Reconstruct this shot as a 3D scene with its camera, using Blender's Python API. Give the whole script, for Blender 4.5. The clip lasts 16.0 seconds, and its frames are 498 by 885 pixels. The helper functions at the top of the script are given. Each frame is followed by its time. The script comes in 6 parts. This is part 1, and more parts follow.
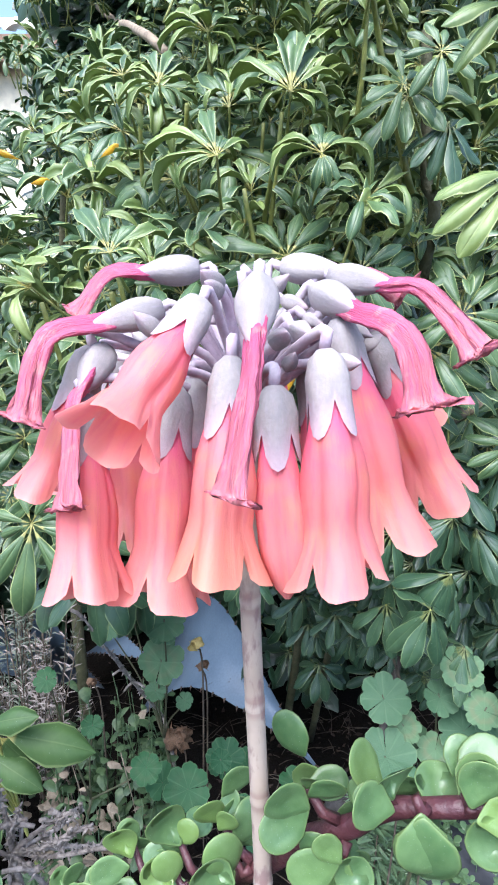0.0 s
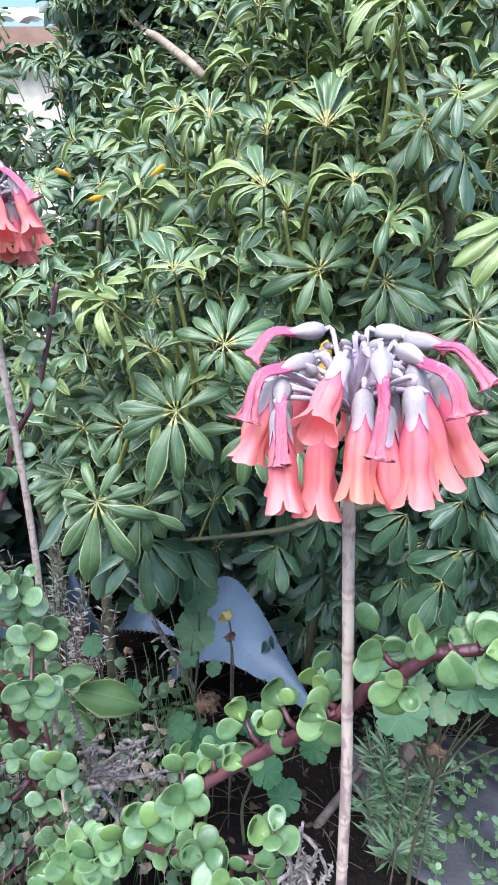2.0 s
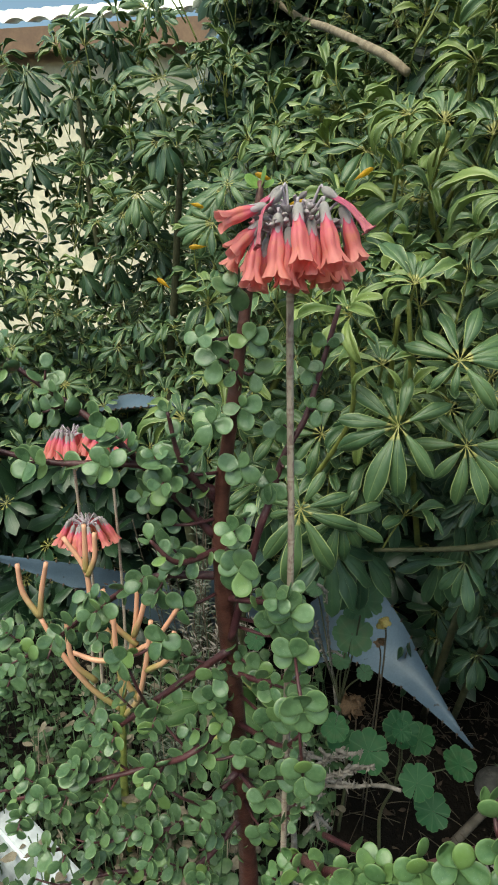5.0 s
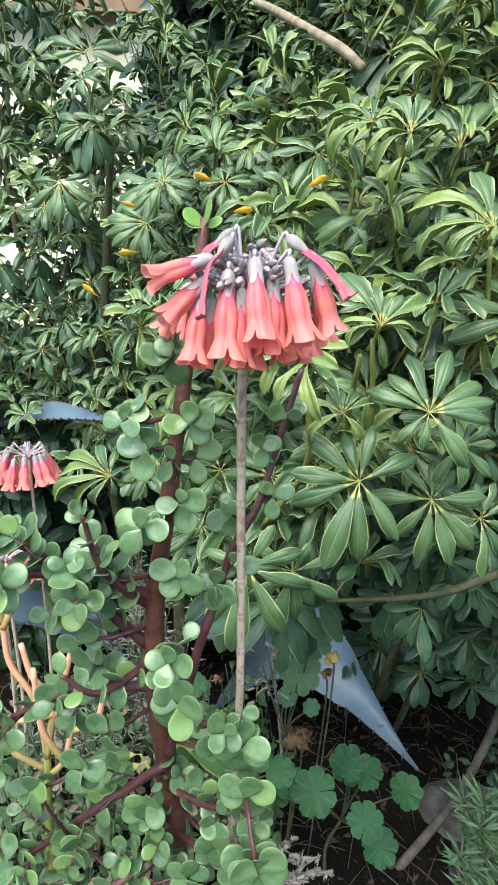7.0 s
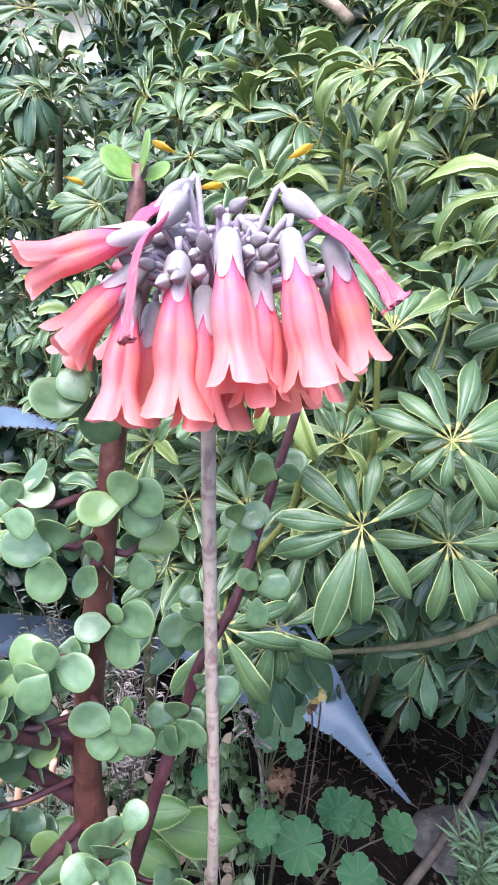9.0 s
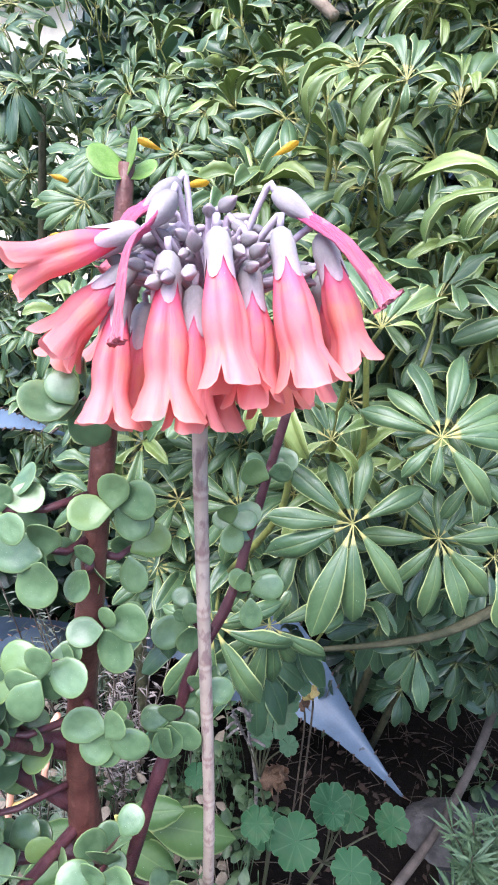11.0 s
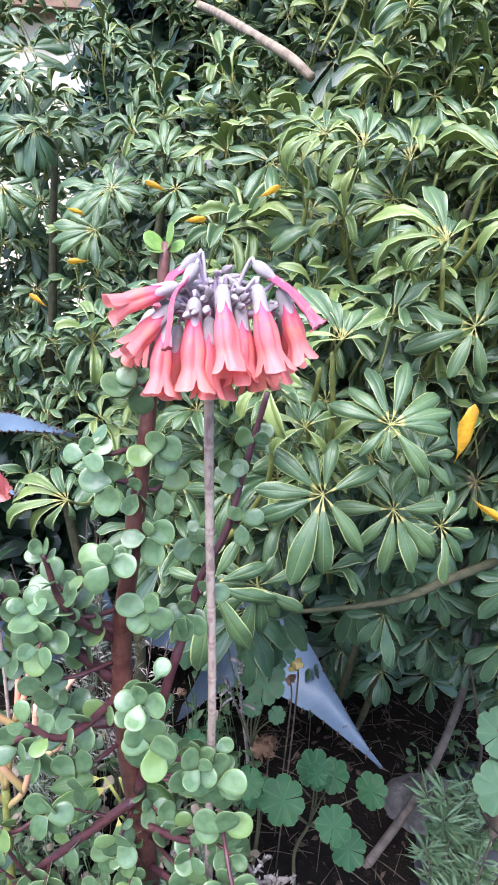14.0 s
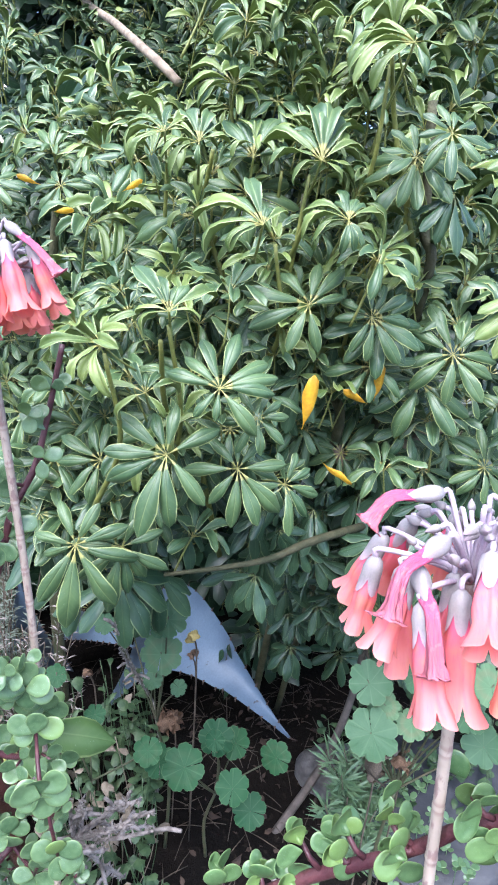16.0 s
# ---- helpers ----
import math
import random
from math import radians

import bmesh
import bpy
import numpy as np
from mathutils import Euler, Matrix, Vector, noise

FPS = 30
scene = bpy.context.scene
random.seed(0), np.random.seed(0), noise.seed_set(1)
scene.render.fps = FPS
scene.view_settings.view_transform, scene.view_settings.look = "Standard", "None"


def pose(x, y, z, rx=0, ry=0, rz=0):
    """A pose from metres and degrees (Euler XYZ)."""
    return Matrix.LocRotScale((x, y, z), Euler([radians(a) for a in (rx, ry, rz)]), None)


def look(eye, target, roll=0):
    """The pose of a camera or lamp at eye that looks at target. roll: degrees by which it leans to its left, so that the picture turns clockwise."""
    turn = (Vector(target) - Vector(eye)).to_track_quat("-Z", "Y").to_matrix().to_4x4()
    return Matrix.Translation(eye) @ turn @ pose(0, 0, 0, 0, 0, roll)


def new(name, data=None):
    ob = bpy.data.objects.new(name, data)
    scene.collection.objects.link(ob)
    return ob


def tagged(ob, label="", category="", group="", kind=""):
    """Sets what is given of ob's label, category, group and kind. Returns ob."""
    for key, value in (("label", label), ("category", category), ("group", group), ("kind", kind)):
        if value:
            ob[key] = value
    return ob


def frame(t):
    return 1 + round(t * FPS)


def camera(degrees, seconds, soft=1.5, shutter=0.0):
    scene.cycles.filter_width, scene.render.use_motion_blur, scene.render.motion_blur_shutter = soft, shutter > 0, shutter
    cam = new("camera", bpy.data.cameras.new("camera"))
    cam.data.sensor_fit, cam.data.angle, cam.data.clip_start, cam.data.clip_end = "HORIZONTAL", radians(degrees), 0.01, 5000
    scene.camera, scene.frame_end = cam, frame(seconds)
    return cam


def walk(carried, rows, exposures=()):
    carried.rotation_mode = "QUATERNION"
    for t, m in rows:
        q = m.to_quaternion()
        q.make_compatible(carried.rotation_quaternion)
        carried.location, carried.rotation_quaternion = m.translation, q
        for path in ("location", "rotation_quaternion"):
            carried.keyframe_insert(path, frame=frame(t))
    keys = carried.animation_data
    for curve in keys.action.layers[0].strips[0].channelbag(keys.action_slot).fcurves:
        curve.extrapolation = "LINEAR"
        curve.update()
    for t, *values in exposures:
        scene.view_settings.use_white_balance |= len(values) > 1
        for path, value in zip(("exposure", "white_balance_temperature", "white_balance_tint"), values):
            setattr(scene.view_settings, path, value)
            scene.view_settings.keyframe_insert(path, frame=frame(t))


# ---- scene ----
cam = camera(47.7, 16.0, 1.9)

PATH = [
    (0, (0.005, 0.038, 1.17), (-0.003, 1.972, 0.658), 0.2),
    (0.5, (0.003, 0.022, 1.171), (-0.002, 1.952, 0.649), 0.2),
    (1, (-0.003, -0.008, 1.181), (-0.012, 1.92, 0.65), 0.2),
    (1.5, (-0.014, -0.037, 1.188), (-0.03, 1.889, 0.649), 0.2),
    (2, (-0.038, -0.061, 1.196), (-0.066, 1.863, 0.65), 0.3),
    (2.5, (-0.069, -0.084, 1.204), (-0.142, 1.837, 0.651), 0.2),
    (3, (-0.104, -0.095, 1.204), (-0.232, 1.822, 0.648), 0.2),
    (3.5, (-0.136, -0.086, 1.21), (-0.297, 1.827, 0.648), 0.9),
    (4, (-0.151, -0.067, 1.21), (-0.449, 1.827, 0.64), 1.0),
    (4.2, (-0.16, -0.068, 1.21), (-0.506, 1.817, 0.636), 0.7),
    (6.3, (-0.248, -0.019, 1.266), (-0.486, 1.863, 0.633), 2.2),
    (6.5, (-0.242, 0.001, 1.268), (-0.438, 1.886, 0.63), 2.5),
    (7, (-0.228, 0.055, 1.273), (-0.348, 1.945, 0.63), 2.7),
    (7.5, (-0.227, 0.099, 1.279), (-0.304, 1.991, 0.633), 2.8),
    (8, (-0.227, 0.148, 1.271), (-0.283, 2.035, 0.612), 2.7),
    (8.2, (-0.23, 0.161, 1.27), (-0.28, 2.047, 0.605), 2.8),
    (10.3, (-0.24, 0.215, 1.261), (-0.235, 2.1, 0.592), 2.6),
    (10.5, (-0.24, 0.212, 1.263), (-0.233, 2.096, 0.591), 2.6),
    (11, (-0.239, 0.198, 1.267), (-0.223, 2.081, 0.593), 2.6),
    (11.5, (-0.24, 0.183, 1.269), (-0.216, 2.065, 0.593), 2.6),
    (12, (-0.239, 0.162, 1.275), (-0.208, 2.045, 0.603), 2.7),
    (12.5, (-0.234, 0.136, 1.279), (-0.198, 2.025, 0.623), 2.7),
    (13, (-0.239, 0.109, 1.285), (-0.201, 2.004, 0.644), 2.8),
    (13.5, (-0.242, 0.081, 1.289), (-0.2, 1.976, 0.652), 2.8),
    (14, (-0.239, 0.07, 1.286), (-0.193, 1.965, 0.651), 2.7),
    (14.5, (-0.226, 0.044, 1.29), (-0.178, 1.943, 0.666), 2.6),
    (15, (-0.199, 0.02, 1.287), (-0.142, 1.922, 0.67), 2.4),
    (15.5, (-0.156, 0.006, 1.277), (-0.043, 1.908, 0.668), 2.3),
    (16, (-0.114, -0.016, 1.263), (0.098, 1.879, 0.661), 2.7),
]
walk(cam, [(t, look(eye, target, roll)) for t, eye, target, roll in PATH], [(0, 2.05, 5850, 11), (1.0, 2.12, 5800, 12), (2.0, 2.0, 5750, 13), (3.0, 1.2, 6700, 2), (3.5, 0.9, 7000, -8), (4.2, 0.85, 7300, -9), (6.3, 1.3, 7200, -8), (7.0, 1.75, 6500, -3), (8.0, 2.15, 5850, 16), (10.5, 2.12, 5850, 19), (12.5, 2.08, 5850, 18), (15.0, 2.03, 5800, 18), (15.5, 2.2, 5750, 15), (16, 2.2, 5750, 14)])

# ---- world and light ----
world = bpy.data.worlds.new("sky")
scene.world = world
world.use_nodes = True
wn, wl = world.node_tree.nodes, world.node_tree.links
sky = wn.new("ShaderNodeTexSky")
sky.sky_type, sky.sun_disc = "NISHITA", False
sky.sun_elevation, sky.sun_rotation = radians(61), radians(203)
sky.air_density, sky.dust_density = 1.0, 2.0
bg = wn["Background"]
bg.inputs["Strength"].default_value = 0.10
wl.new(sky.outputs["Color"], bg.inputs["Color"])
sun_data = bpy.data.lights.new("sun", "SUN")
sun_data.energy, sun_data.angle, sun_data.color = 2.0, radians(60), (1.0, 0.97, 0.93)
sun = new("sun", sun_data)
sun.matrix_world = look((-2.0, -4.6, 9.2), (0, 0, 0))

rng = random.Random(7)
UP = Vector((0, 0, 1))


# ---- materials ----
class Nodes:
    """Short names for building one node material."""

    def __init__(self, name):
        self.mat = bpy.data.materials.new(name)
        self.mat.use_nodes = True
        self.tree = self.mat.node_tree
        self.bsdf = self.tree.nodes["Principled BSDF"]
        self.out = self.tree.nodes["Material Output"]

    def put(self, socket, value):
        if isinstance(value, bpy.types.NodeSocket):
            self.tree.links.new(value, socket)
        elif isinstance(value, tuple) and len(value) == 3 and socket.type == "RGBA":
            socket.default_value = (*value, 1)
        else:
            socket.default_value = value

    def coords(self, kind="Object"):
        return self.tree.nodes.new("ShaderNodeTexCoord").outputs[kind]

    def math(self, op, a, b=0.0, c=0.0):
        n = self.tree.nodes.new("ShaderNodeMath")
        n.operation = op
        for socket, value in zip(n.inputs, (a, b, c)):
            self.put(socket, value)
        return n.outputs[0]

    def noise(self, scale, detail=3.0, rough=0.55, where=None, stretch=None):
        v = where or self.coords()
        if stretch:
            m = self.tree.nodes.new("ShaderNodeMapping")
            m.inputs["Scale"].default_value = stretch
            self.put(m.inputs[0], v)
            v = m.outputs[0]
        n = self.tree.nodes.new("ShaderNodeTexNoise")
        self.put(n.inputs["Vector"], v)
        n.inputs["Scale"].default_value, n.inputs["Detail"].default_value, n.inputs["Roughness"].default_value = scale, detail, rough
        return n.outputs[0]

    def ramp(self, value, low, high, a=0.0, b=1.0):
        n = self.tree.nodes.new("ShaderNodeMapRange")
        n.interpolation_type = "SMOOTHSTEP"
        for socket, v in zip(n.inputs, (value, low, high, a, b)):
            self.put(socket, v)
        return n.outputs[0]

    def mix(self, fac, a, b):
        n = self.tree.nodes.new("ShaderNodeMix")
        n.data_type = "RGBA"
        self.put(n.inputs[0], fac), self.put(n.inputs[6], a), self.put(n.inputs[7], b)
        return n.outputs[2]

    def value(self, colour, factor):
        n = self.tree.nodes.new("ShaderNodeHueSaturation")
        self.put(n.inputs["Value"], factor), self.put(n.inputs["Color"], colour)
        return n.outputs[0]

    def random(self):
        return self.tree.nodes.new("ShaderNodeObjectInfo").outputs["Random"]

    def island(self):
        return self.tree.nodes.new("ShaderNodeNewGeometry").outputs["Random Per Island"]

    def uv(self):
        s = self.tree.nodes.new("ShaderNodeSeparateXYZ")
        self.put(s.inputs[0], self.coords("UV"))
        return s.outputs[0], s.outputs[1]

    def finish(self, colour, rough=0.5, bump=None, depth=0.002, strength=0.5, metal=0.0, specular=0.5, thin=0.0, thin_colour=None, sub=0.0):
        b = self.bsdf.inputs
        self.put(b["Base Color"], colour), self.put(b["Roughness"], rough), self.put(b["Metallic"], metal)
        b["Specular IOR Level"].default_value = specular
        if sub:
            b["Subsurface Weight"].default_value = sub
            b["Subsurface Radius"].default_value = (0.006, 0.004, 0.002)
            b["Subsurface Scale"].default_value = 0.5
        if bump is not None:
            n = self.tree.nodes.new("ShaderNodeBump")
            n.inputs["Strength"].default_value, n.inputs["Distance"].default_value = strength, depth
            self.put(n.inputs["Height"], bump)
            self.put(b["Normal"], n.outputs[0])
        if thin:
            t = self.tree.nodes.new("ShaderNodeBsdfTranslucent")
            self.put(t.inputs[0], thin_colour or colour)
            m = self.tree.nodes.new("ShaderNodeMixShader")
            m.inputs[0].default_value = thin
            self.tree.links.new(self.bsdf.outputs[0], m.inputs[1])
            self.tree.links.new(t.outputs[0], m.inputs[2])
            self.tree.links.new(m.outputs[0], self.out.inputs[0])
        return self.mat


def palm_leaf_material(name, dark, light, rim, rough, thin, island=False, grain=1.0, wax=0.45, joint=(0.44, 0.41, 0.13)):
    """A glossy leaflet: pale midrib and rim, faint side veins, dust and water spots."""
    k = Nodes(name)
    u, v = k.uv()
    side = k.math("MULTIPLY", k.math("ABSOLUTE", k.math("SUBTRACT", u, 0.5)), 2.0)
    own = k.math("FRACT", k.math("ADD", k.island(), k.random())) if island else k.random()
    mottled = k.noise(3.2 * grain, 4.0, 0.6)
    c = k.mix(k.math("MULTIPLY_ADD", own, 0.62, k.math("MULTIPLY", k.ramp(mottled, 0.3, 0.7), 0.42)), dark, light)
    veins = k.math("SINE", k.math("MULTIPLY_ADD", v, 62.0, k.math("MULTIPLY", side, -9.0)))
    c = k.mix(k.math("MULTIPLY", k.ramp(veins, 0.4, 1.0), 0.03), c, rim)
    c = k.mix(k.ramp(side, 0.055, 0.015, 0.0, 0.24), c, rim)
    c = k.mix(k.ramp(side, 0.875, 0.94, 0.0, 0.88), c, rim)
    c = k.mix(k.ramp(v, 0.22, 0.17), c, joint)
    spots = k.noise(55.0 * grain, 2.0)
    dust = k.math("MULTIPLY", k.ramp(spots, 0.66, 0.74), k.ramp(k.noise(5.0 * grain, 2.0), 0.5, 0.62))
    c = k.mix(k.math("MULTIPLY", dust, 0.55), c, (0.62, 0.68, 0.62))
    bump = k.math("ADD", k.math("MULTIPLY", veins, 0.05), k.math("ADD", k.ramp(side, 0.16, 0.0, 0.0, -0.8), k.math("MULTIPLY", mottled, 0.5)))
    r = k.math("MULTIPLY_ADD", mottled, 0.22, rough - 0.05)
    k.bsdf.inputs["Coat Weight"].default_value, k.bsdf.inputs["Coat Roughness"].default_value = wax, 0.30
    return k.finish(c, r, bump, 0.0012, 0.55, thin=thin, thin_colour=k.mix(0.5, c, light))


def plain(name, a, b, scale, rough=0.6, depth=0.002, strength=0.5, fine=6.0, vary=0.25, **more):
    """Two colours mixed by a coarse and a fine noise, with a value that differs from piece to piece."""
    k = Nodes(name)
    coarse, small = k.noise(scale, 4.0), k.noise(scale * fine, 4.0)
    c = k.mix(k.ramp(coarse, 0.35, 0.65), a, b)
    c = k.value(c, k.math("ADD", k.math("MULTIPLY_ADD", small, 0.6, 0.7 - vary / 2), k.math("MULTIPLY", k.random(), vary)))
    return k.finish(c, k.math("MULTIPLY_ADD", small, 0.2, rough - 0.1), k.math("ADD", coarse, k.math("MULTIPLY", small, 0.6)), depth, strength, **more)


M_LEAF = palm_leaf_material("umbrella_leaf", (0.038, 0.094, 0.042), (0.122, 0.203, 0.080), (0.52, 0.58, 0.23), 0.36, 0.20)
M_YOUNG = palm_leaf_material("young_umbrella_leaf", (0.078, 0.150, 0.042), (0.278, 0.358, 0.098), (0.56, 0.62, 0.28), 0.38, 0.26, True)
M_LEAF_BACK = palm_leaf_material("umbrella_leaf_underside", (0.090, 0.155, 0.072), (0.165, 0.235, 0.108), (0.50, 0.56, 0.25), 0.55, 0.20, wax=0.0)
M_YOUNG_BACK = palm_leaf_material("young_leaf_underside", (0.215, 0.290, 0.105), (0.335, 0.405, 0.150), (0.58, 0.63, 0.31), 0.50, 0.24, wax=0.05)
# Darker leaf with a fainter rim, worn by every drooping whorl.
M_DULL = palm_leaf_material("dark_faint_rim_leaf", (0.020, 0.058, 0.032), (0.062, 0.124, 0.058), (0.20, 0.27, 0.12), 0.36, 0.18, joint=(0.17, 0.20, 0.07))
M_DULL_BACK = palm_leaf_material("dark_faint_rim_underside", (0.070, 0.125, 0.060), (0.125, 0.185, 0.090), (0.22, 0.28, 0.13), 0.55, 0.18, wax=0.0, joint=(0.17, 0.20, 0.07))
# Umbrella leaf again, with the deep shade behind the shrubs in its colour.
M_FAR_SHADE = palm_leaf_material("shade_toned_far_leaf", (0.012, 0.036, 0.020), (0.034, 0.080, 0.034), (0.10, 0.16, 0.08), 0.35, 0.2, True, 8.0)
M_PETIOLE = plain("leaf_stalk", (0.34, 0.34, 0.10), (0.21, 0.25, 0.07), 60, 0.45)
M_UNDER = plain("undergrowth_leaf", (0.032, 0.068, 0.029), (0.074, 0.120, 0.051), 40, 0.5, thin=0.15)
M_DIM_STALK = plain("dull_green_stalk", (0.050, 0.060, 0.028), (0.075, 0.070, 0.04), 60, 0.6)
M_YELLOW = plain("yellow_leaf", (0.80, 0.47, 0.03), (0.66, 0.33, 0.03), 4, 0.4, thin=0.3)
M_PALE_YELLOW = plain("withered_yellow_leaf", (0.62, 0.50, 0.18), (0.52, 0.38, 0.14), 4, 0.6, thin=0.25)
M_BARK = plain("green_grey_bark", (0.048, 0.052, 0.022), (0.090, 0.085, 0.042), 40, 0.8, 0.004, 0.8)
M_GREY_BARK = plain("grey_brown_bark", (0.105, 0.086, 0.074), (0.066, 0.055, 0.047), 40, 0.8, 0.004, 0.8)
M_PALE_BARK = plain("pale_brown_bark", (0.31, 0.245, 0.175), (0.20, 0.15, 0.105), 30, 0.8, 0.004, 0.8)
M_GREEN_STEM = plain("young_green_stem", (0.24, 0.25, 0.060), (0.15, 0.17, 0.045), 60, 0.5)
M_DARK_WOOD = plain("dark_wood", (0.06, 0.045, 0.035), (0.11, 0.085, 0.06), 40, 0.85, 0.004, 0.8)


def corolla_material():
    k = Nodes("bell_petal")
    u, v = k.uv()
    streak = k.noise(9.0, 3.0, where=k.coords("UV"), stretch=(4.0, 0.6, 1.0))
    patch = k.noise(3.0, 2.0, where=k.coords("UV"))
    own = k.random()
    c = k.mix(k.ramp(v, 0.08, 0.6), (0.84, 0.142, 0.285), (0.87, 0.262, 0.266))
    c = k.mix(k.math("MULTIPLY", k.ramp(patch, 0.42, 0.66), 0.62), c, (0.85, 0.330, 0.215))
    c = k.mix(k.ramp(v, 0.62, 0.95, 0.0, 0.60), c, (0.83, 0.300, 0.270))
    c = k.mix(k.ramp(v, 0.95, 1.0, 0.0, 0.4), c, (0.82, 0.40, 0.34))
    c = k.mix(k.math("MULTIPLY", k.ramp(streak, 0.46, 0.76), 0.38), c, (0.78, 0.150, 0.270))
    c = k.mix(k.math("MULTIPLY", k.ramp(own, 0.62, 1.0, 0.0, 0.55), k.ramp(v, 0.45, 0.95, 0.15, 1.0)), c, (0.76, 0.275, 0.110))
    fine = k.noise(45.0)
    return k.finish(c, k.math("MULTIPLY_ADD", streak, 0.2, 0.42), k.math("ADD", streak, k.math("MULTIPLY", fine, 0.25)), 0.0006, 0.35, thin=0.40)


def calyx_material():
    k = Nodes("pale_lavender_calyx")
    u, v = k.uv()
    n = k.noise(16.0, 4.0)
    lines = k.noise(10.0, 2.0, where=k.coords("UV"), stretch=(3.0, 0.5, 1.0))
    c = k.mix(k.ramp(k.noise(3.0), 0.35, 0.65), (0.325, 0.288, 0.284), (0.274, 0.249, 0.252))
    c = k.mix(k.ramp(v, 0.5, 1.05, 0.0, 0.55), c, (0.58, 0.40, 0.48))
    c = k.mix(k.ramp(lines, 0.45, 0.8, 0.0, 0.22), c, (0.44, 0.36, 0.46))
    c = k.value(c, k.math("ADD", k.math("MULTIPLY_ADD", n, 0.3, 0.70), k.math("MULTIPLY", k.random(), 0.35)))
    return k.finish(c, 0.6, k.math("ADD", n, k.math("MULTIPLY", lines, 0.5)), 0.0005, 0.3, thin=0.12)


def wilt_material():
    """Shrivelled petals: deep pink at the neck, paler and browner at the crumpled end."""
    k = Nodes("wilted_petal")
    u, v = k.uv()
    streak = k.noise(14.0, 4.0, where=k.coords("UV"), stretch=(3.0, 0.7, 1.0))
    c = k.mix(k.ramp(v, 0.05, 0.85), (0.66, 0.075, 0.22), (0.70, 0.21, 0.24))
    c = k.mix(k.ramp(streak, 0.42, 0.68, 0.0, 0.7), c, (0.46, 0.12, 0.25))
    c = k.mix(k.ramp(k.noise(260.0), 0.55, 0.72, 0.0, 0.5), c, (0.78, 0.38, 0.34))
    return k.finish(c, 0.6, streak, 0.0012, 0.8, thin=0.25)


M_COROLLA, M_CALYX = corolla_material(), calyx_material()
M_WILT = wilt_material()
M_PEDICEL = plain("mauve_pedicel", (0.40, 0.31, 0.385), (0.49, 0.42, 0.47), 120, 0.5, 0.0005)
M_DRY = plain("dry_brown_leaf", (0.20, 0.115, 0.065), (0.10, 0.062, 0.04), 60, 0.8, 0.002, 0.8, thin=0.1)
# Dry leaf brown lowered: the ground's shade is in the litter colour.
M_LITTER = plain("shade_toned_leaf_litter", (0.062, 0.038, 0.025), (0.030, 0.020, 0.015), 60, 0.85, 0.002, 0.8)
M_DRY_STEM = plain("pale_dry_stem", (0.27, 0.225, 0.17), (0.16, 0.13, 0.095), 50, 0.85)
# Straw tone lowered likewise for the shaded ground.
M_STRAW = plain("straw", (0.115, 0.088, 0.062), (0.050, 0.040, 0.030), 50, 0.85)


def flower_stem_material():
    k = Nodes("pinkish_grey_stem")
    blot = k.noise(220.0, 4.0, stretch=(1.0, 1.0, 0.35))
    c = k.mix(k.ramp(k.noise(60.0), 0.3, 0.7), (0.40, 0.315, 0.255), (0.50, 0.405, 0.335))
    c = k.mix(k.ramp(blot, 0.50, 0.63, 0.0, 0.8), c, (0.24, 0.15, 0.145))
    node = k.math("PINGPONG", k.uv()[1], 0.019)
    c = k.mix(k.ramp(node, 0.0018, 0.0002, 0.0, 0.35), c, (0.58, 0.47, 0.40))
    c = k.mix(k.math("MULTIPLY", k.ramp(node, 0.0014, 0.0022), k.ramp(node, 0.0052, 0.0026, 0.0, 0.45)), c, (0.27, 0.16, 0.14))
    return k.finish(c, 0.55, blot, 0.0006, 0.5)


M_STEM = flower_stem_material()


def jade_material(name, dark, light, fresh, thin):
    """Small thick round leaves: waxy green, with a faint pale rim."""
    k = Nodes(name)
    u, v = k.uv()
    own = k.random()
    n = k.noise(4.0, 4.0)
    c = k.mix(k.math("MULTIPLY_ADD", k.ramp(n, 0.3, 0.7), 0.45, k.math("MULTIPLY", own, 0.6)), dark, light)
    c = k.mix(k.ramp(own, fresh, 1.0, 0.0, 0.55), c, (0.22, 0.335, 0.07))
    c = k.mix(k.math("MULTIPLY", k.ramp(k.noise(1.8), 0.42, 0.7), 0.32), c, (0.21, 0.33, 0.16))
    c = k.mix(k.ramp(v, 0.86, 1.0, 0.0, 0.45), c, (0.30, 0.40, 0.14))
    c = k.mix(k.math("MULTIPLY", k.ramp(k.noise(42.0, 1.0), 0.72, 0.78), 0.5), c, (0.60, 0.66, 0.58))
    k.bsdf.inputs["Coat Weight"].default_value, k.bsdf.inputs["Coat Roughness"].default_value = 0.28, 0.22
    return k.finish(c, k.math("MULTIPLY_ADD", n, 0.20, 0.22), n, 0.0008, 0.4, specular=0.6, thin=thin, thin_colour=(0.22, 0.34, 0.11))


M_JADE = jade_material("elephant_bush_leaf", (0.058, 0.124, 0.056), (0.160, 0.260, 0.124), 0.80, 0.18)
M_JADE_FRESH = jade_material("fresh_elephant_bush_leaf", (0.068, 0.152, 0.058), (0.168, 0.286, 0.112), 0.66, 0.24)
M_TIP = plain("fresh_tip_leaf", (0.17, 0.32, 0.06), (0.24, 0.38, 0.10), 4, 0.35, 0.0005, 0.4, thin=0.15)
M_TRUNK = plain("red_brown_succulent_bark", (0.082, 0.027, 0.022), (0.150, 0.058, 0.044), 60, 0.42, 0.002, 0.6)
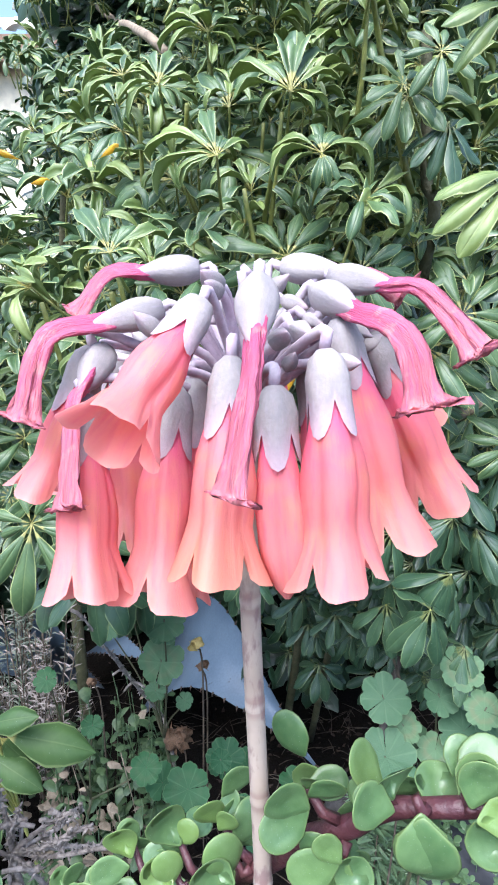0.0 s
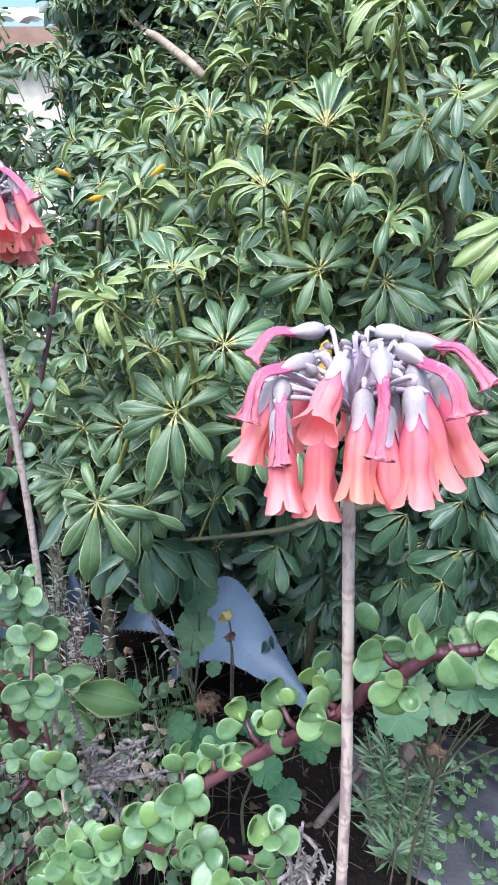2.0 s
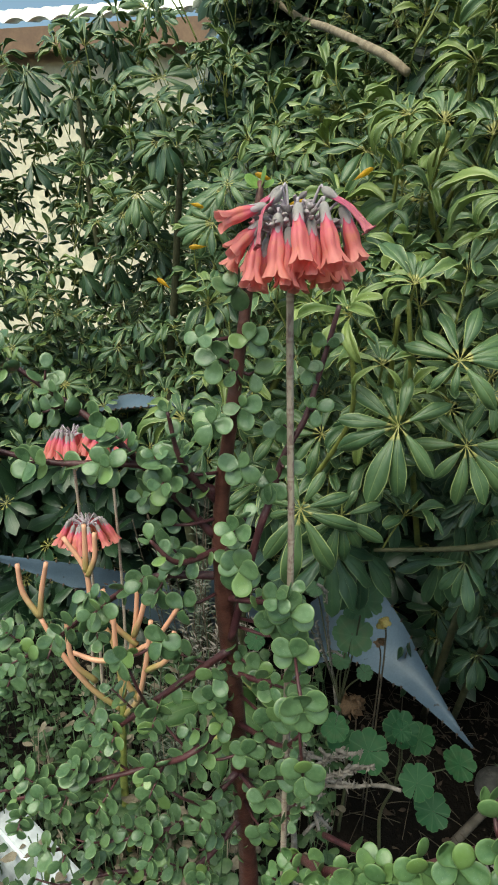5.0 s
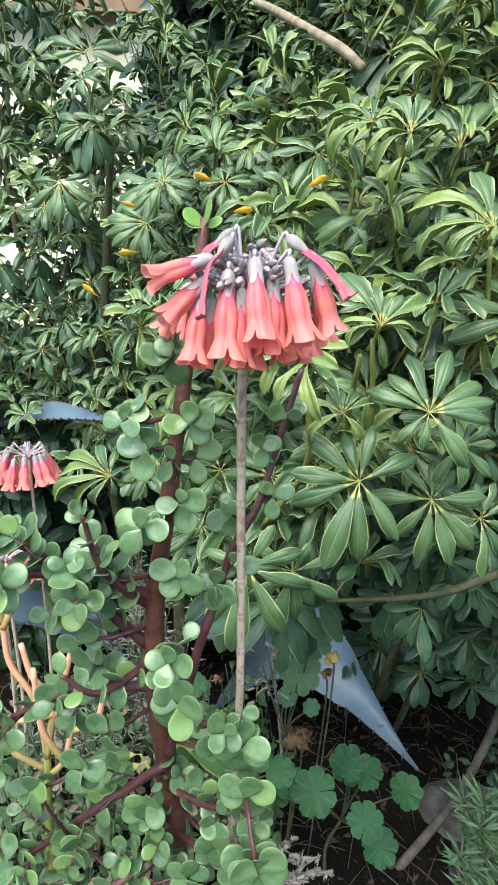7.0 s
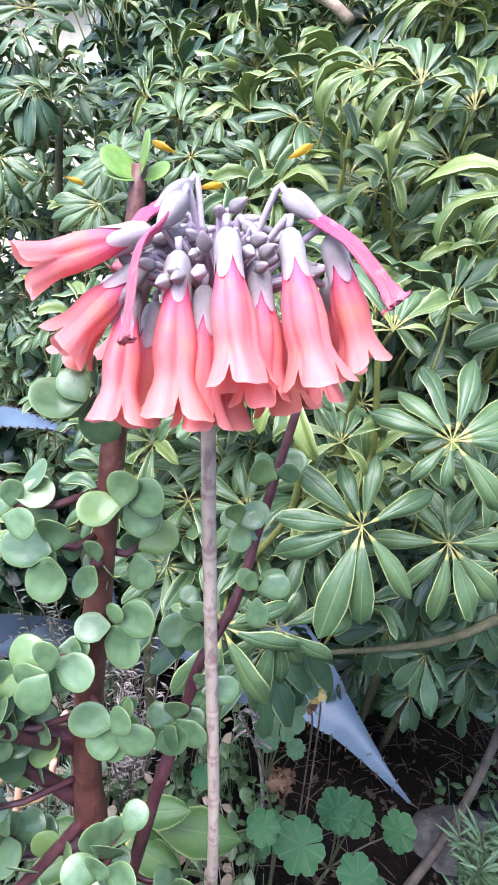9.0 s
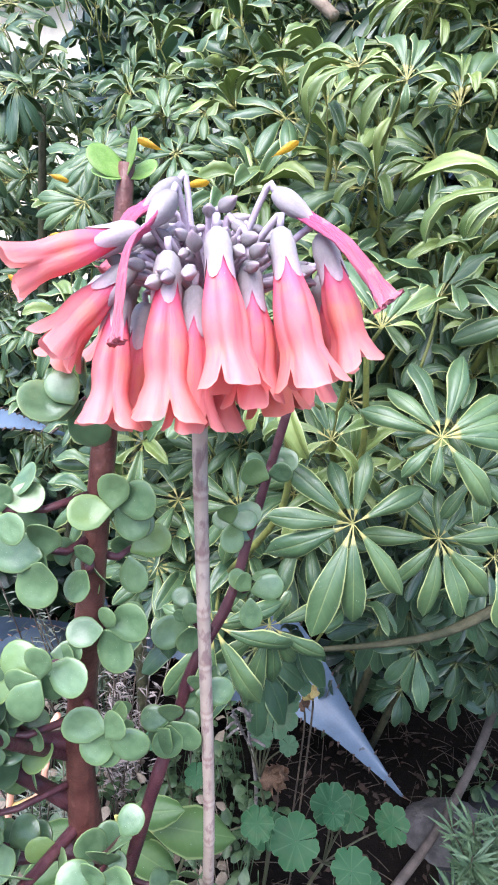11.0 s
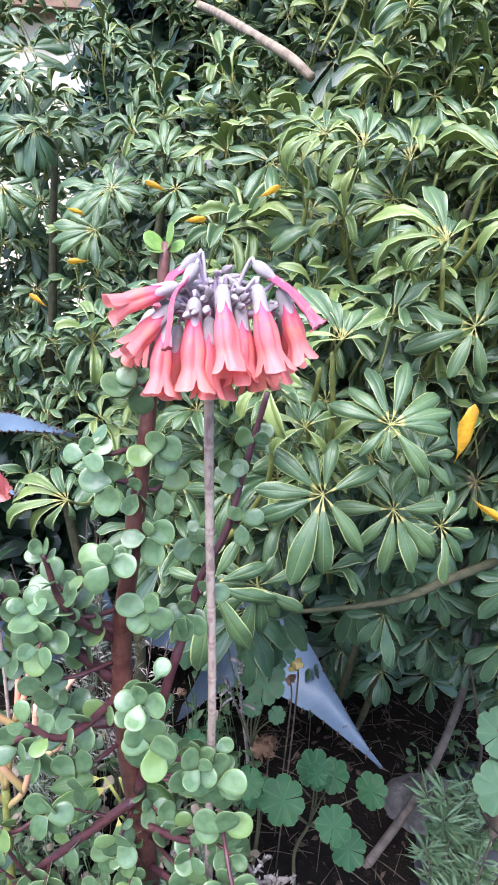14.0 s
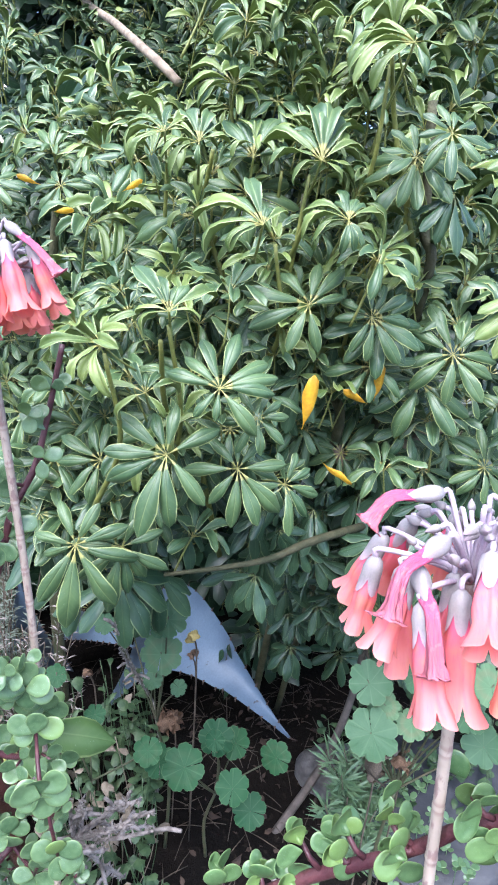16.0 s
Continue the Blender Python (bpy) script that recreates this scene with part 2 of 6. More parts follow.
M_MAROON = plain("maroon_succulent_bark", (0.062, 0.020, 0.026), (0.112, 0.040, 0.044), 60, 0.42, 0.002, 0.6)


def geranium_material(name, dark, light, ring):
    k = Nodes(name)
    u, v = k.uv()
    n, own = k.noise(3.0, 4.0), k.random()
    c = k.mix(k.math("MULTIPLY_ADD", own, 0.6, k.math("MULTIPLY", n, 0.4)), dark, light)
    edge = k.math("MULTIPLY_ADD", k.noise(2.2, 4.0), 0.5, k.math("ADD", v, -0.25))
    zone = k.math("MULTIPLY", k.ramp(edge, 0.34, 0.54), k.ramp(edge, 0.80, 0.58))
    c = k.mix(k.math("MULTIPLY", zone, k.ramp(own, 0.3, 0.95, 0.0, ring)), c, (0.20, 0.13, 0.08))
    rays = k.math("SINE", k.math("MULTIPLY", u, 2 * math.pi * 8))
    c = k.mix(k.ramp(rays, 0.88, 1.0, 0.0, 0.08), c, (0.26, 0.38, 0.22))
    c = k.mix(k.ramp(v, 0.95, 1.0, 0.0, 0.16), c, (0.30, 0.38, 0.18))
    return k.finish(c, 0.55, k.math("ADD", n, k.math("ADD", k.math("MULTIPLY", k.noise(22.0), 0.5), k.math("MULTIPLY", rays, 0.04))), 0.0016, 0.7, specular=0.25, thin=0.2)


M_GERANIUM = geranium_material("geranium_leaf", (0.012, 0.058, 0.025), (0.040, 0.122, 0.046), 0.08)
M_ZONED = geranium_material("bronze_zoned_geranium_leaf", (0.040, 0.098, 0.052), (0.105, 0.185, 0.092), 0.22)


def agave_material():
    k = Nodes("blue_grey_agave")
    n, big = k.noise(180.0, 4.0), k.noise(6.0, 3.0)
    c = k.mix(k.ramp(big, 0.35, 0.65), (0.088, 0.130, 0.188), (0.128, 0.180, 0.246))
    c = k.mix(k.ramp(k.noise(38.0, 2.0), 0.70, 0.76, 0.0, 0.8), c, (0.045, 0.04, 0.04))
    c = k.value(c, k.math("MULTIPLY_ADD", n, 0.4, 0.8))
    return k.finish(c, 0.42, k.math("ADD", big, k.math("MULTIPLY", n, 0.3)), 0.002, 0.5)


M_AGAVE = agave_material()
M_SPINE = plain("dark_spine", (0.10, 0.06, 0.045), (0.06, 0.04, 0.03), 80, 0.5)
M_HERB = plain("grey_green_needle", (0.085, 0.110, 0.075), (0.16, 0.18, 0.14), 50, 0.6)
M_ROSEMARY = plain("rosemary_leaf", (0.062, 0.118, 0.056), (0.120, 0.190, 0.092), 50, 0.5)
M_DEAD = plain("grey_dead_twig", (0.32, 0.28, 0.26), (0.17, 0.145, 0.13), 90, 0.9, 0.004, 0.9)
M_BROAD = palm_leaf_material("soft_green_leaf", (0.045, 0.105, 0.032), (0.095, 0.172, 0.052), (0.24, 0.32, 0.13), 0.5, 0.25, wax=0.0)
M_VINE = plain("dark_vine_leaf", (0.018, 0.045, 0.02), (0.03, 0.07, 0.03), 4, 0.35, thin=0.1)


def fire_stick_material():
    k = Nodes("orange_fire_stick")
    n = k.noise(40.0)
    z = k.uv()[1]
    c = k.mix(k.ramp(z, 0.15, 0.6), (0.26, 0.24, 0.05), (0.74, 0.36, 0.23))
    c = k.mix(k.math("MULTIPLY", n, 0.5), c, (0.78, 0.45, 0.33))
    return k.finish(c, 0.45, k.noise(300.0), 0.0006, 0.4)


M_FIRE = fire_stick_material()


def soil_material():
    k = Nodes("dark_soil_with_shade")
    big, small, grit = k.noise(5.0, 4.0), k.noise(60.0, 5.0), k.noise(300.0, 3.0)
    # Dark soil tone taken near black, so it carries the shade under the shrubs.
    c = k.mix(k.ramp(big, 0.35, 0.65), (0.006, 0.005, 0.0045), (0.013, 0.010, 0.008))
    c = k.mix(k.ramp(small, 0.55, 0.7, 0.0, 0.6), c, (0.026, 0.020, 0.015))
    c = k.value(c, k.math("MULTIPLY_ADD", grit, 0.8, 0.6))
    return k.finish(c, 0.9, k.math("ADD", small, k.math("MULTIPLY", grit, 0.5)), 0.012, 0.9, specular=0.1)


M_SOIL = soil_material()
M_STONE = plain("grey_stone", (0.155, 0.145, 0.14), (0.075, 0.07, 0.07), 18, 0.8, 0.008, 0.8)
M_SLATE = plain("dark_slate", (0.028, 0.030, 0.036), (0.052, 0.054, 0.062), 14, 0.6, 0.004, 0.6)
M_WALL = plain("cream_plaster", (0.93, 0.84, 0.66), (0.90, 0.79, 0.60), 2, 0.9, 0.004, 0.4)
M_ROOF = plain("pale_roof_tile", (0.92, 0.90, 0.86), (0.84, 0.80, 0.74), 3, 0.8)
M_FASCIA = plain("brown_fascia", (0.26, 0.15, 0.09), (0.20, 0.11, 0.07), 6, 0.6)
M_WHITE_WOOD = plain("weathered_white_board", (0.62, 0.64, 0.68), (0.40, 0.42, 0.46), 14, 0.6, 0.003, 0.6)


# ---- mesh helpers ----
def mesh(name, verts, faces, uvs=None, mats=(), index=None, smooth=True):
    me = bpy.data.meshes.new(name)
    me.from_pydata([tuple(v) for v in verts], [], [tuple(f) for f in faces])
    if uvs is not None:
        layer = me.uv_layers.new(name="UVMap")
        loops = np.empty(len(me.loops), dtype=np.int32)
        me.loops.foreach_get("vertex_index", loops)
        layer.data.foreach_set("uv", np.asarray(uvs, dtype=np.float32)[loops].ravel())
    for m in mats:
        me.materials.append(m)
    if index is not None:
        me.polygons.foreach_set("material_index", np.asarray(index, dtype=np.int32))
    if smooth:
        me.polygons.foreach_set("use_smooth", [True] * len(me.polygons))
    me.update()
    return me


def child(name, me, parent, m=None, label=""):
    ob = new(name, me)
    ob.parent = parent
    if m is not None:
        ob.matrix_local = m
    return tagged(ob, label)


def thing(name, place, label, category, group="", kind="", data=None):
    ob = new(name, data)
    ob.location = place
    return tagged(ob, label, category, group, kind)


def smooth_line(points, steps=6):
    """A Catmull-Rom line through the points."""
    p = [Vector(q) for q in points]
    p = [2 * p[0] - p[1], *p, 2 * p[-1] - p[-2]]
    out = []
    for i in range(1, len(p) - 2):
        for k in range(steps):
            t = k / steps
            a, b, c, d = p[i - 1:i + 3]
            out.append(0.5 * (2 * b + (c - a) * t + (2 * a - 5 * b + 4 * c - d) * t * t + (3 * b - a - 3 * c + d) * t ** 3))
    return [*out, p[-2]]


def tube_geo(line, radii, seg=8, cap=True):
    """Rings along a line; radii: one for each point or a function of the share of the way."""
    n = len(line)
    radius = radii if callable(radii) else (lambda s: radii[min(n - 1, round(s * (n - 1)))])
    verts, faces, uvs = [], [], []
    side = None
    for i, p in enumerate(line):
        d = (line[min(i + 1, n - 1)] - line[max(i - 1, 0)]).normalized()
        side = d.orthogonal().normalized() if side is None else (side - d * side.dot(d)).normalized()
        over = d.cross(side)
        r = radius(i / (n - 1))
        for k in range(seg):
            a = 2 * math.pi * k / seg
            verts.append(p + (side * math.cos(a) + over * math.sin(a)) * r)
            uvs.append((k / seg, i / (n - 1)))
    for i in range(n - 1):
        for k in range(seg):
            faces.append((i * seg + k, i * seg + (k + 1) % seg, (i + 1) * seg + (k + 1) % seg, (i + 1) * seg + k))
    if cap:
        faces.append(tuple(range(seg))[::-1])
        faces.append(tuple((n - 1) * seg + k for k in range(seg)))
    return verts, faces, uvs


def join_geo(parts):
    """Several (verts, faces, uvs) as one."""
    verts, faces, uvs = [], [], []
    for v, f, u in parts:
        base = len(verts)
        verts += list(v)
        uvs += list(u)
        faces += [tuple(base + i for i in g) for g in f]
    return verts, faces, uvs


def moved(geo, m):
    return [m @ Vector(v) for v in geo[0]], geo[1], geo[2]


def tube(name, points, radii, mat, parent, seg=8, steps=6, label=""):
    """A smooth tapered stem through points in the world, as a part of its parent."""
    o = parent.location if parent.parent is None else parent.parent.location
    line = [p - o for p in smooth_line(points, steps)]
    v, f, u = tube_geo(line, radii, seg)
    return child(name, mesh(name, v, f, u, [mat]), parent, label=label)


def aim(d, spin=0.0):
    """The turn that takes z to the direction d, after a spin about z."""
    return UP.rotation_difference(Vector(d).normalized()).to_matrix().to_4x4() @ Matrix.Rotation(spin, 4, "Z")


# ---- umbrella-tree leaves ----
def leaflet_geo(width, curl, fold, wave, lift, phase, rings=(0.0, 0.10, 0.20, 0.30, 0.42, 0.55, 0.68, 0.81, 0.92, 1.0), across=7, boat=False):
    """One leaflet of length 1 along y: a thin stalk, then a blunt blade that arches over by curl."""
    verts, uvs, faces = [], [], []
    y = z = last = 0.0
    for s in rings:
        angle = lift - curl * s ** 1.4
        y += math.cos(angle) * (s - last)
        z += math.sin(angle) * (s - last)
        last = s
        if s < 0.2:
            half = 0.006 if s == 0 else 0.008
        else:
            q = (s - 0.16) / 0.84
            half = 1.14 * width * min(1.0, q / 0.58) ** 0.75 * (1.0 - q ** 4.5) ** 0.5 + 0.010
        for j in range(across):
            c = 2 * j / (across - 1) - 1
            rise = (1.35 * abs(c) - 0.75 * abs(c) ** 4) * fold if boat else (0.9 * abs(c) - 1.75 * c * c) * fold
            ripple = wave * math.sin(9 * s + phase + (0 if c > 0 else 1.3)) * abs(c) * half * 3
            h = half * rise + ripple
            verts.append((c * half * (1 - 0.16 * fold * abs(c) ** 3), y - math.sin(angle) * h, z + math.cos(angle) * h))
            uvs.append(((c + 1) / 2, s))
    for i in range(len(rings) - 1):
        for j in range(across - 1):
            a = i * across + j
            faces.append((a, a + 1, a + across + 1, a + across))
    return verts, faces, uvs


def two_sided(geo, rings=10, across=7):
    """The blade with an underside of its own, a leaf's thickness below; gives verts, faces, uvs and the number of upper faces."""
    v = np.array([tuple(p) for p in geo[0]]).reshape(rings, across, 3)
    n = np.cross(np.gradient(v, axis=1), np.gradient(v, axis=0))
    n /= np.linalg.norm(n, axis=2, keepdims=True) + 1e-9
    c = np.linspace(-1, 1, across)[None, :, None]
    low = (v - n * (0.0015 + 0.007 * (1 - c ** 4))).reshape(-1, 3)
    base = rings * across
    under = [tuple(base + i for i in f)[::-1] for f in geo[1]]
    return list(geo[0]) + [tuple(p) for p in low], list(geo[1]) + under, list(geo[2]) * 2


STYLES = {  # lowest and highest lift of the leaflets, their curl, width, fold
    "young": ((12, 74), (1.2, 2.6), (0.104, 0.134), (0.65, 1.15)),
    "fan": ((16, 64), (0.9, 2.0), (0.100, 0.128), (0.45, 0.95)),
    "star": ((0, 20), (0.6, 1.3), (0.114, 0.138), (0.3, 0.65)),
    "droop": ((-66, -30), (0.1, 0.6), (0.125, 0.15), (0.25, 0.5)),
}
BLADES = {}


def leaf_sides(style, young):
    return [M_YOUNG, M_YOUNG_BACK] if young else [M_DULL, M_DULL_BACK] if style == "droop" else [M_LEAF, M_LEAF_BACK]


for style, (lift, curl, width, fold) in STYLES.items():
    BLADES[style] = [leaflet_geo(rng.uniform(*width), rng.uniform(*curl), rng.uniform(*fold), rng.uniform(0.08, 0.20) if style in ("young", "fan") else rng.uniform(0.05, 0.13), 0.12, rng.uniform(0, 6), boat=style == "young" or (style == "fan" and i % 3 > 0)) for i in range(7)]
BLADE_MESH = {(style, young): [mesh("leaflet", *two_sided(g), leaf_sides(style, young), [0] * len(g[1]) + [1] * len(g[1])) for g in geos] for style, geos in BLADES.items() for young in (False, True)}
STALK_GEO = tube_geo(smooth_line([(0, 0, 0.002), (0, 0, -0.5), (0, 0.06, -1.0)], 3), lambda s: 0.016 + 0.008 * s, 6)
STALK = mesh("leaf", *STALK_GEO, [M_PETIOLE])


def leaflet_poses(style, count, size, r):
    lift = STYLES[style][0]
    start = r.uniform(0, 6.28)
    out = []
    for i in range(count):
        turn = start + 2 * math.pi * (i + r.uniform(-0.22, 0.22)) / count
        long = size * r.uniform(0.78, 1.08)
        out.append((Matrix.Rotation(turn, 4, "Z") @ Matrix.Rotation(radians(r.uniform(*lift)), 4, "X") @ Matrix.Rotation(r.uniform(-0.25, 0.25), 4, "Y") @ Matrix.Scale(long, 4), r.randrange(7)))
    return out


def leaf_pose(place, forward, side, spin):
    """forward: degrees by which the leaf's axis leans from upright towards the path; side: to +x."""
    f, s = radians(forward), radians(side)
    return Matrix.Translation(place) @ aim((math.sin(s), -math.sin(f) * math.cos(s), math.cos(f) * math.cos(s)), spin)


def big_leaf(shrub, place, size, style, forward, side, young=False, count=9):
    """A leaf whose leaflets are pieces of their own."""
    r = random.Random(int(1000 * (place[0] + 3 * place[1] + 7 * place[2])))
    m = leaf_pose(Vector(place) - shrub.location, forward * 0.45 if style == "droop" else forward, side, r.uniform(0, 6.28))
    size *= {"star": 0.86, "young": 0.92, "fan": 0.92, "droop": 0.95}[style]
    stalk_long = size * r.uniform(0.9, 1.2)
    leaf = child("leaf", STALK, shrub, m @ Matrix.Scale(stalk_long, 4))
    back = Matrix.Scale(1 / stalk_long, 4)
    for pose_, k in leaflet_poses(style, count, size, r):
        hang = 1 - 0.2 * (m.to_3x3() @ pose_.to_3x3() @ Vector((0, 1, 0))).normalized().z
        child("leaflet", BLADE_MESH[style, young][k], leaf, back @ pose_ @ Matrix.Scale(hang, 4))
    return leaf


def spread_leaf(shrub, place, blades, facing=66, style="star", young=False):
    """A leaf turned to the path: (angle from level, length) for each leaflet; facing: lean of its axis from upright."""
    r = random.Random(int(1000 * (place[0] + 3 * place[1] + 7 * place[2])))
    f = radians(facing)
    o = Vector(place) - shrub.location
    axis = Vector((0, -math.sin(f), math.cos(f)))
    long = 0.09
    leaf = child("leaf", STALK, shrub, Matrix.Translation(o) @ aim(axis) @ Matrix.Scale(long, 4))
    back = (Matrix.Translation(o) @ aim(axis) @ Matrix.Scale(long, 4)).inverted()
    for angle, size in blades:
        a = radians(angle)
        d = (Vector((math.cos(a), math.sin(a) * math.cos(f) / math.sin(f), math.sin(a))) + axis * r.uniform(0.05, 0.28)).normalized()
        face = axis + Vector((r.uniform(-0.3, 0.3), 0, r.uniform(-0.1, 0.25)))
        if young:
            face = face * abs(math.sin(a)) + Vector((r.uniform(-0.2, 0.2), -0.25, 1)) * (1.15 - abs(math.sin(a)))
        face = (face - d * face.dot(d)).normalized()
        upright = young and abs(math.sin(a)) > 0.72
        wide = Matrix.Diagonal((1.16, 1, 1, 1)) if upright else Matrix.Identity(4)
        m = Matrix.Translation(o) @ Matrix((d.cross(face), d, face)).transposed().to_4x4() @ Matrix.Scale(size * (0.93 if upright else 1.16 if young else 1.08), 4) @ wide
        child("leaflet", BLADE_MESH["fan" if upright else style, young and not upright][r.randrange(7)], leaf, back @ m)
    return leaf


def whole_leaf_mesh(style, young, seed):
    r = random.Random(seed)
    geos, index = [], []
    for pose_, k in leaflet_poses(style, r.choice((8, 9, 10)), 1.0, r):
        g = two_sided(BLADES[style][k])
        half = len(g[1]) // 2
        geos.append(moved(g, pose_))
        grown = 3 if young and r.random() < 0.4 else 0
        index += [grown] * half + [grown + 1] * half
    v, f, u = join_geo([*geos, STALK_GEO])
    return mesh("leaf", v, f, u, [*leaf_sides(style, young), M_DIM_STALK if style == "droop" else M_PETIOLE, *leaf_sides(style, False)], index + [2] * (len(f) - len(index)))


WHOLE = {(style, young): [whole_leaf_mesh(style, young, 10 * i + j) for j in range(5)] for i, (style, young) in enumerate((("young", True), ("fan", True), ("fan", False), ("star", False), ("droop", False), ("star", True)))}


def small_leaf(shrub, place, size, style, young, forward, side):
    m = leaf_pose(Vector(place) - shrub.location, forward, side, rng.uniform(0, 6.28))
    return child("leaf", rng.choice(WHOLE[style, young]), shrub, m @ Matrix.Scale(size, 4))


# ---- ground ----
def ground_z(x, y):
    q = min(1, max(0, (y - 1.25) / 0.5))
    near = max(0.0, 1.0 - math.hypot(x, y - 1.0) / 4)
    return -0.13 - 0.17 * q * q * (3 - 2 * q) + near * (0.02 * noise.noise((3 * x, 3 * y, 0)) + 0.008 * noise.noise((14 * x, 14 * y, 3)))


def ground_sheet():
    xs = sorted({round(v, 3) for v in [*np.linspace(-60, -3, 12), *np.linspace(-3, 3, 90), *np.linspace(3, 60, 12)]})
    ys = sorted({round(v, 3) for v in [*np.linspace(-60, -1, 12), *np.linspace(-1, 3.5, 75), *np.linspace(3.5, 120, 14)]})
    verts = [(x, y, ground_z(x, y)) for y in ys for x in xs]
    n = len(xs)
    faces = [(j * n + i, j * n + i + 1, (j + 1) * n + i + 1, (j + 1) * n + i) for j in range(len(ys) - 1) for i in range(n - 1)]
    return tagged(new("ground", mesh("ground", verts, faces, None, [M_SOIL])), "dark crumbly garden soil under the plants, coloured darker still for their shade", "ground", kind="structure")


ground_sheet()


def box_geo(x0, x1, y0, y1, z0, z1):
    v = [(x, y, z) for z in (z0, z1) for y in (y0, y1) for x in (x0, x1)]
    f = [(0, 2, 3, 1), (4, 5, 7, 6), (0, 1, 5, 4), (2, 6, 7, 3), (0, 4, 6, 2), (1, 3, 7, 5)]
    return v, f, [(0, 0)] * 8


# ---- house behind the garden ----
house = thing("house", (-4.15, 7.0, -0.35), "cream plastered house with pale tiled roof beyond the shrubs", "house")
child("wall", mesh("wall", *box_geo(-3.0, 2.15, 0.0, 4.0, 0.0, 4.10), [M_WALL], smooth=False), house)


def roof_geo():
    """One sheet of barrel tiles: round ribs up the slope, a small step at every course."""
    verts, faces = [], []
    nx, courses = 153, 9
    rows = [(c, e) for c in range(courses) for e in (0.0, 0.98)]
    for c, e in rows:
        for k in range(nx):
            x = -3.3 + 5.55 * k / (nx - 1)
            rib = 0.07 * abs(math.cos(math.pi * x / 0.29)) ** 0.6
            verts.append((x, -0.27 + 0.30 * (c + e), 4.10 + 0.13 * (c + e) + rib + 0.03 * (1 - e)))
    for i in range(len(rows) - 1):
        for k in range(nx - 1):
            a = i * nx + k
            faces.append((a, a + 1, a + nx + 1, a + nx))
    return verts, faces, [(0, 0)] * len(verts)


child("roof", mesh("roof", *roof_geo(), [M_ROOF]), house, label="pale barrel-tile roof")
child("fascia", mesh("fascia", *box_geo(-3.35, 2.25, -0.28, -0.24, 3.86, 4.10), [M_FASCIA], smooth=False), house, label="brown painted eaves board")
child("soffit", mesh("soffit", *box_geo(-3.35, 2.25, -0.24, 0.0, 4.02, 4.06), [M_FASCIA], smooth=False), house)

# ---- umbrella-tree shrubs ----
near_shrub = thing("umbrella_tree", (0.15, 1.05, ground_z(0.15, 1.05)), "dense umbrella tree shrub with glossy green leaflet whorls", "shrub", "umbrella tree hedge")
back_shrub = thing("umbrella_tree", (-0.55, 1.55, ground_z(-0.55, 1.55)), "umbrella tree shrub with darker leaf whorls, set further back", "shrub", "umbrella tree hedge")

for row in (
    (0.152, 0.803, 1.288, 0.095, "young", 40, 25), (0.135, 0.783, 1.539, 0.095, "young", 35, -30), (-0.208, 0.600, 1.175, 0.075, "young", 50, -25),
):
    big_leaf(near_shrub, row[:3], row[3], row[4], row[5], row[6], True)
for row in (
    (0.182, 0.789, 1.409, 0.070, "star", 60, 10),
    (0.179, 0.916, 1.514, 0.090, "fan", 15, 0),
    (0.017, 0.695, 0.978, 0.078, "star", 76, 18), (-0.028, 0.673, 1.077, 0.062, "star", 70, 0),
    (0.256, 0.846, 1.095, 0.105, "star", 58, -10), (0.313, 0.920, 0.919, 0.080, "star", 60, 0),
):
    big_leaf(near_shrub, row[:3], row[3], row[4], row[5], row[6])
for place, facing, blades in (
    ((-0.141, 0.639, 1.038), 68, ((27, 0.072), (-47, 0.076), (-90, 0.088), (-113, 0.100), (-158, 0.084), (177, 0.072), (143, 0.080), (112, 0.062), (80, 0.062))),
    ((-0.079, 0.632, 1.123), 60, ((33, 0.076), (68, 0.076), (107, 0.066), (136, 0.058), (163, 0.066), (-100, 0.038), (-48, 0.072), (1, 0.070), (16, 0.074), (-140, 0.044))),
    ((-0.050, 0.675, 1.007), 70, ((180, 0.072), (130, 0.056), (50, 0.048), (5, 0.064), (-43, 0.088), (-66, 0.076), (-94, 0.077), (-131, 0.058), (92, 0.045))),
    ((0.047, 0.765, 1.214), 66, ((14, 0.052), (45, 0.082), (75, 0.068), (126, 0.064), (170, 0.088), (-160, 0.086), (-120, 0.068), (-80, 0.064))),
    ((-0.109, 0.940, 1.332), 48, ((-166, 0.100), (176, 0.118), (152, 0.092), (115, 0.076), (80, 0.072), (-140, 0.076), (40, 0.058), (-30, 0.054))),
    ((-0.262, 0.675, 0.898), 74, ((-95, 0.110), (-60, 0.096), (-18, 0.086), (-122, 0.086), (60, 0.060), (110, 0.062), (20, 0.070), (165, 0.056), (-160, 0.050))),
    ((-0.204, 0.697, 0.883), 78, ((-80, 0.070), (-105, 0.096), (-30, 0.070), (-56, 0.064), (-140, 0.076), (175, 0.068), (150, 0.058), (20, 0.058), (62, 0.042))),
):
    spread_leaf(near_shrub, place, blades, facing)
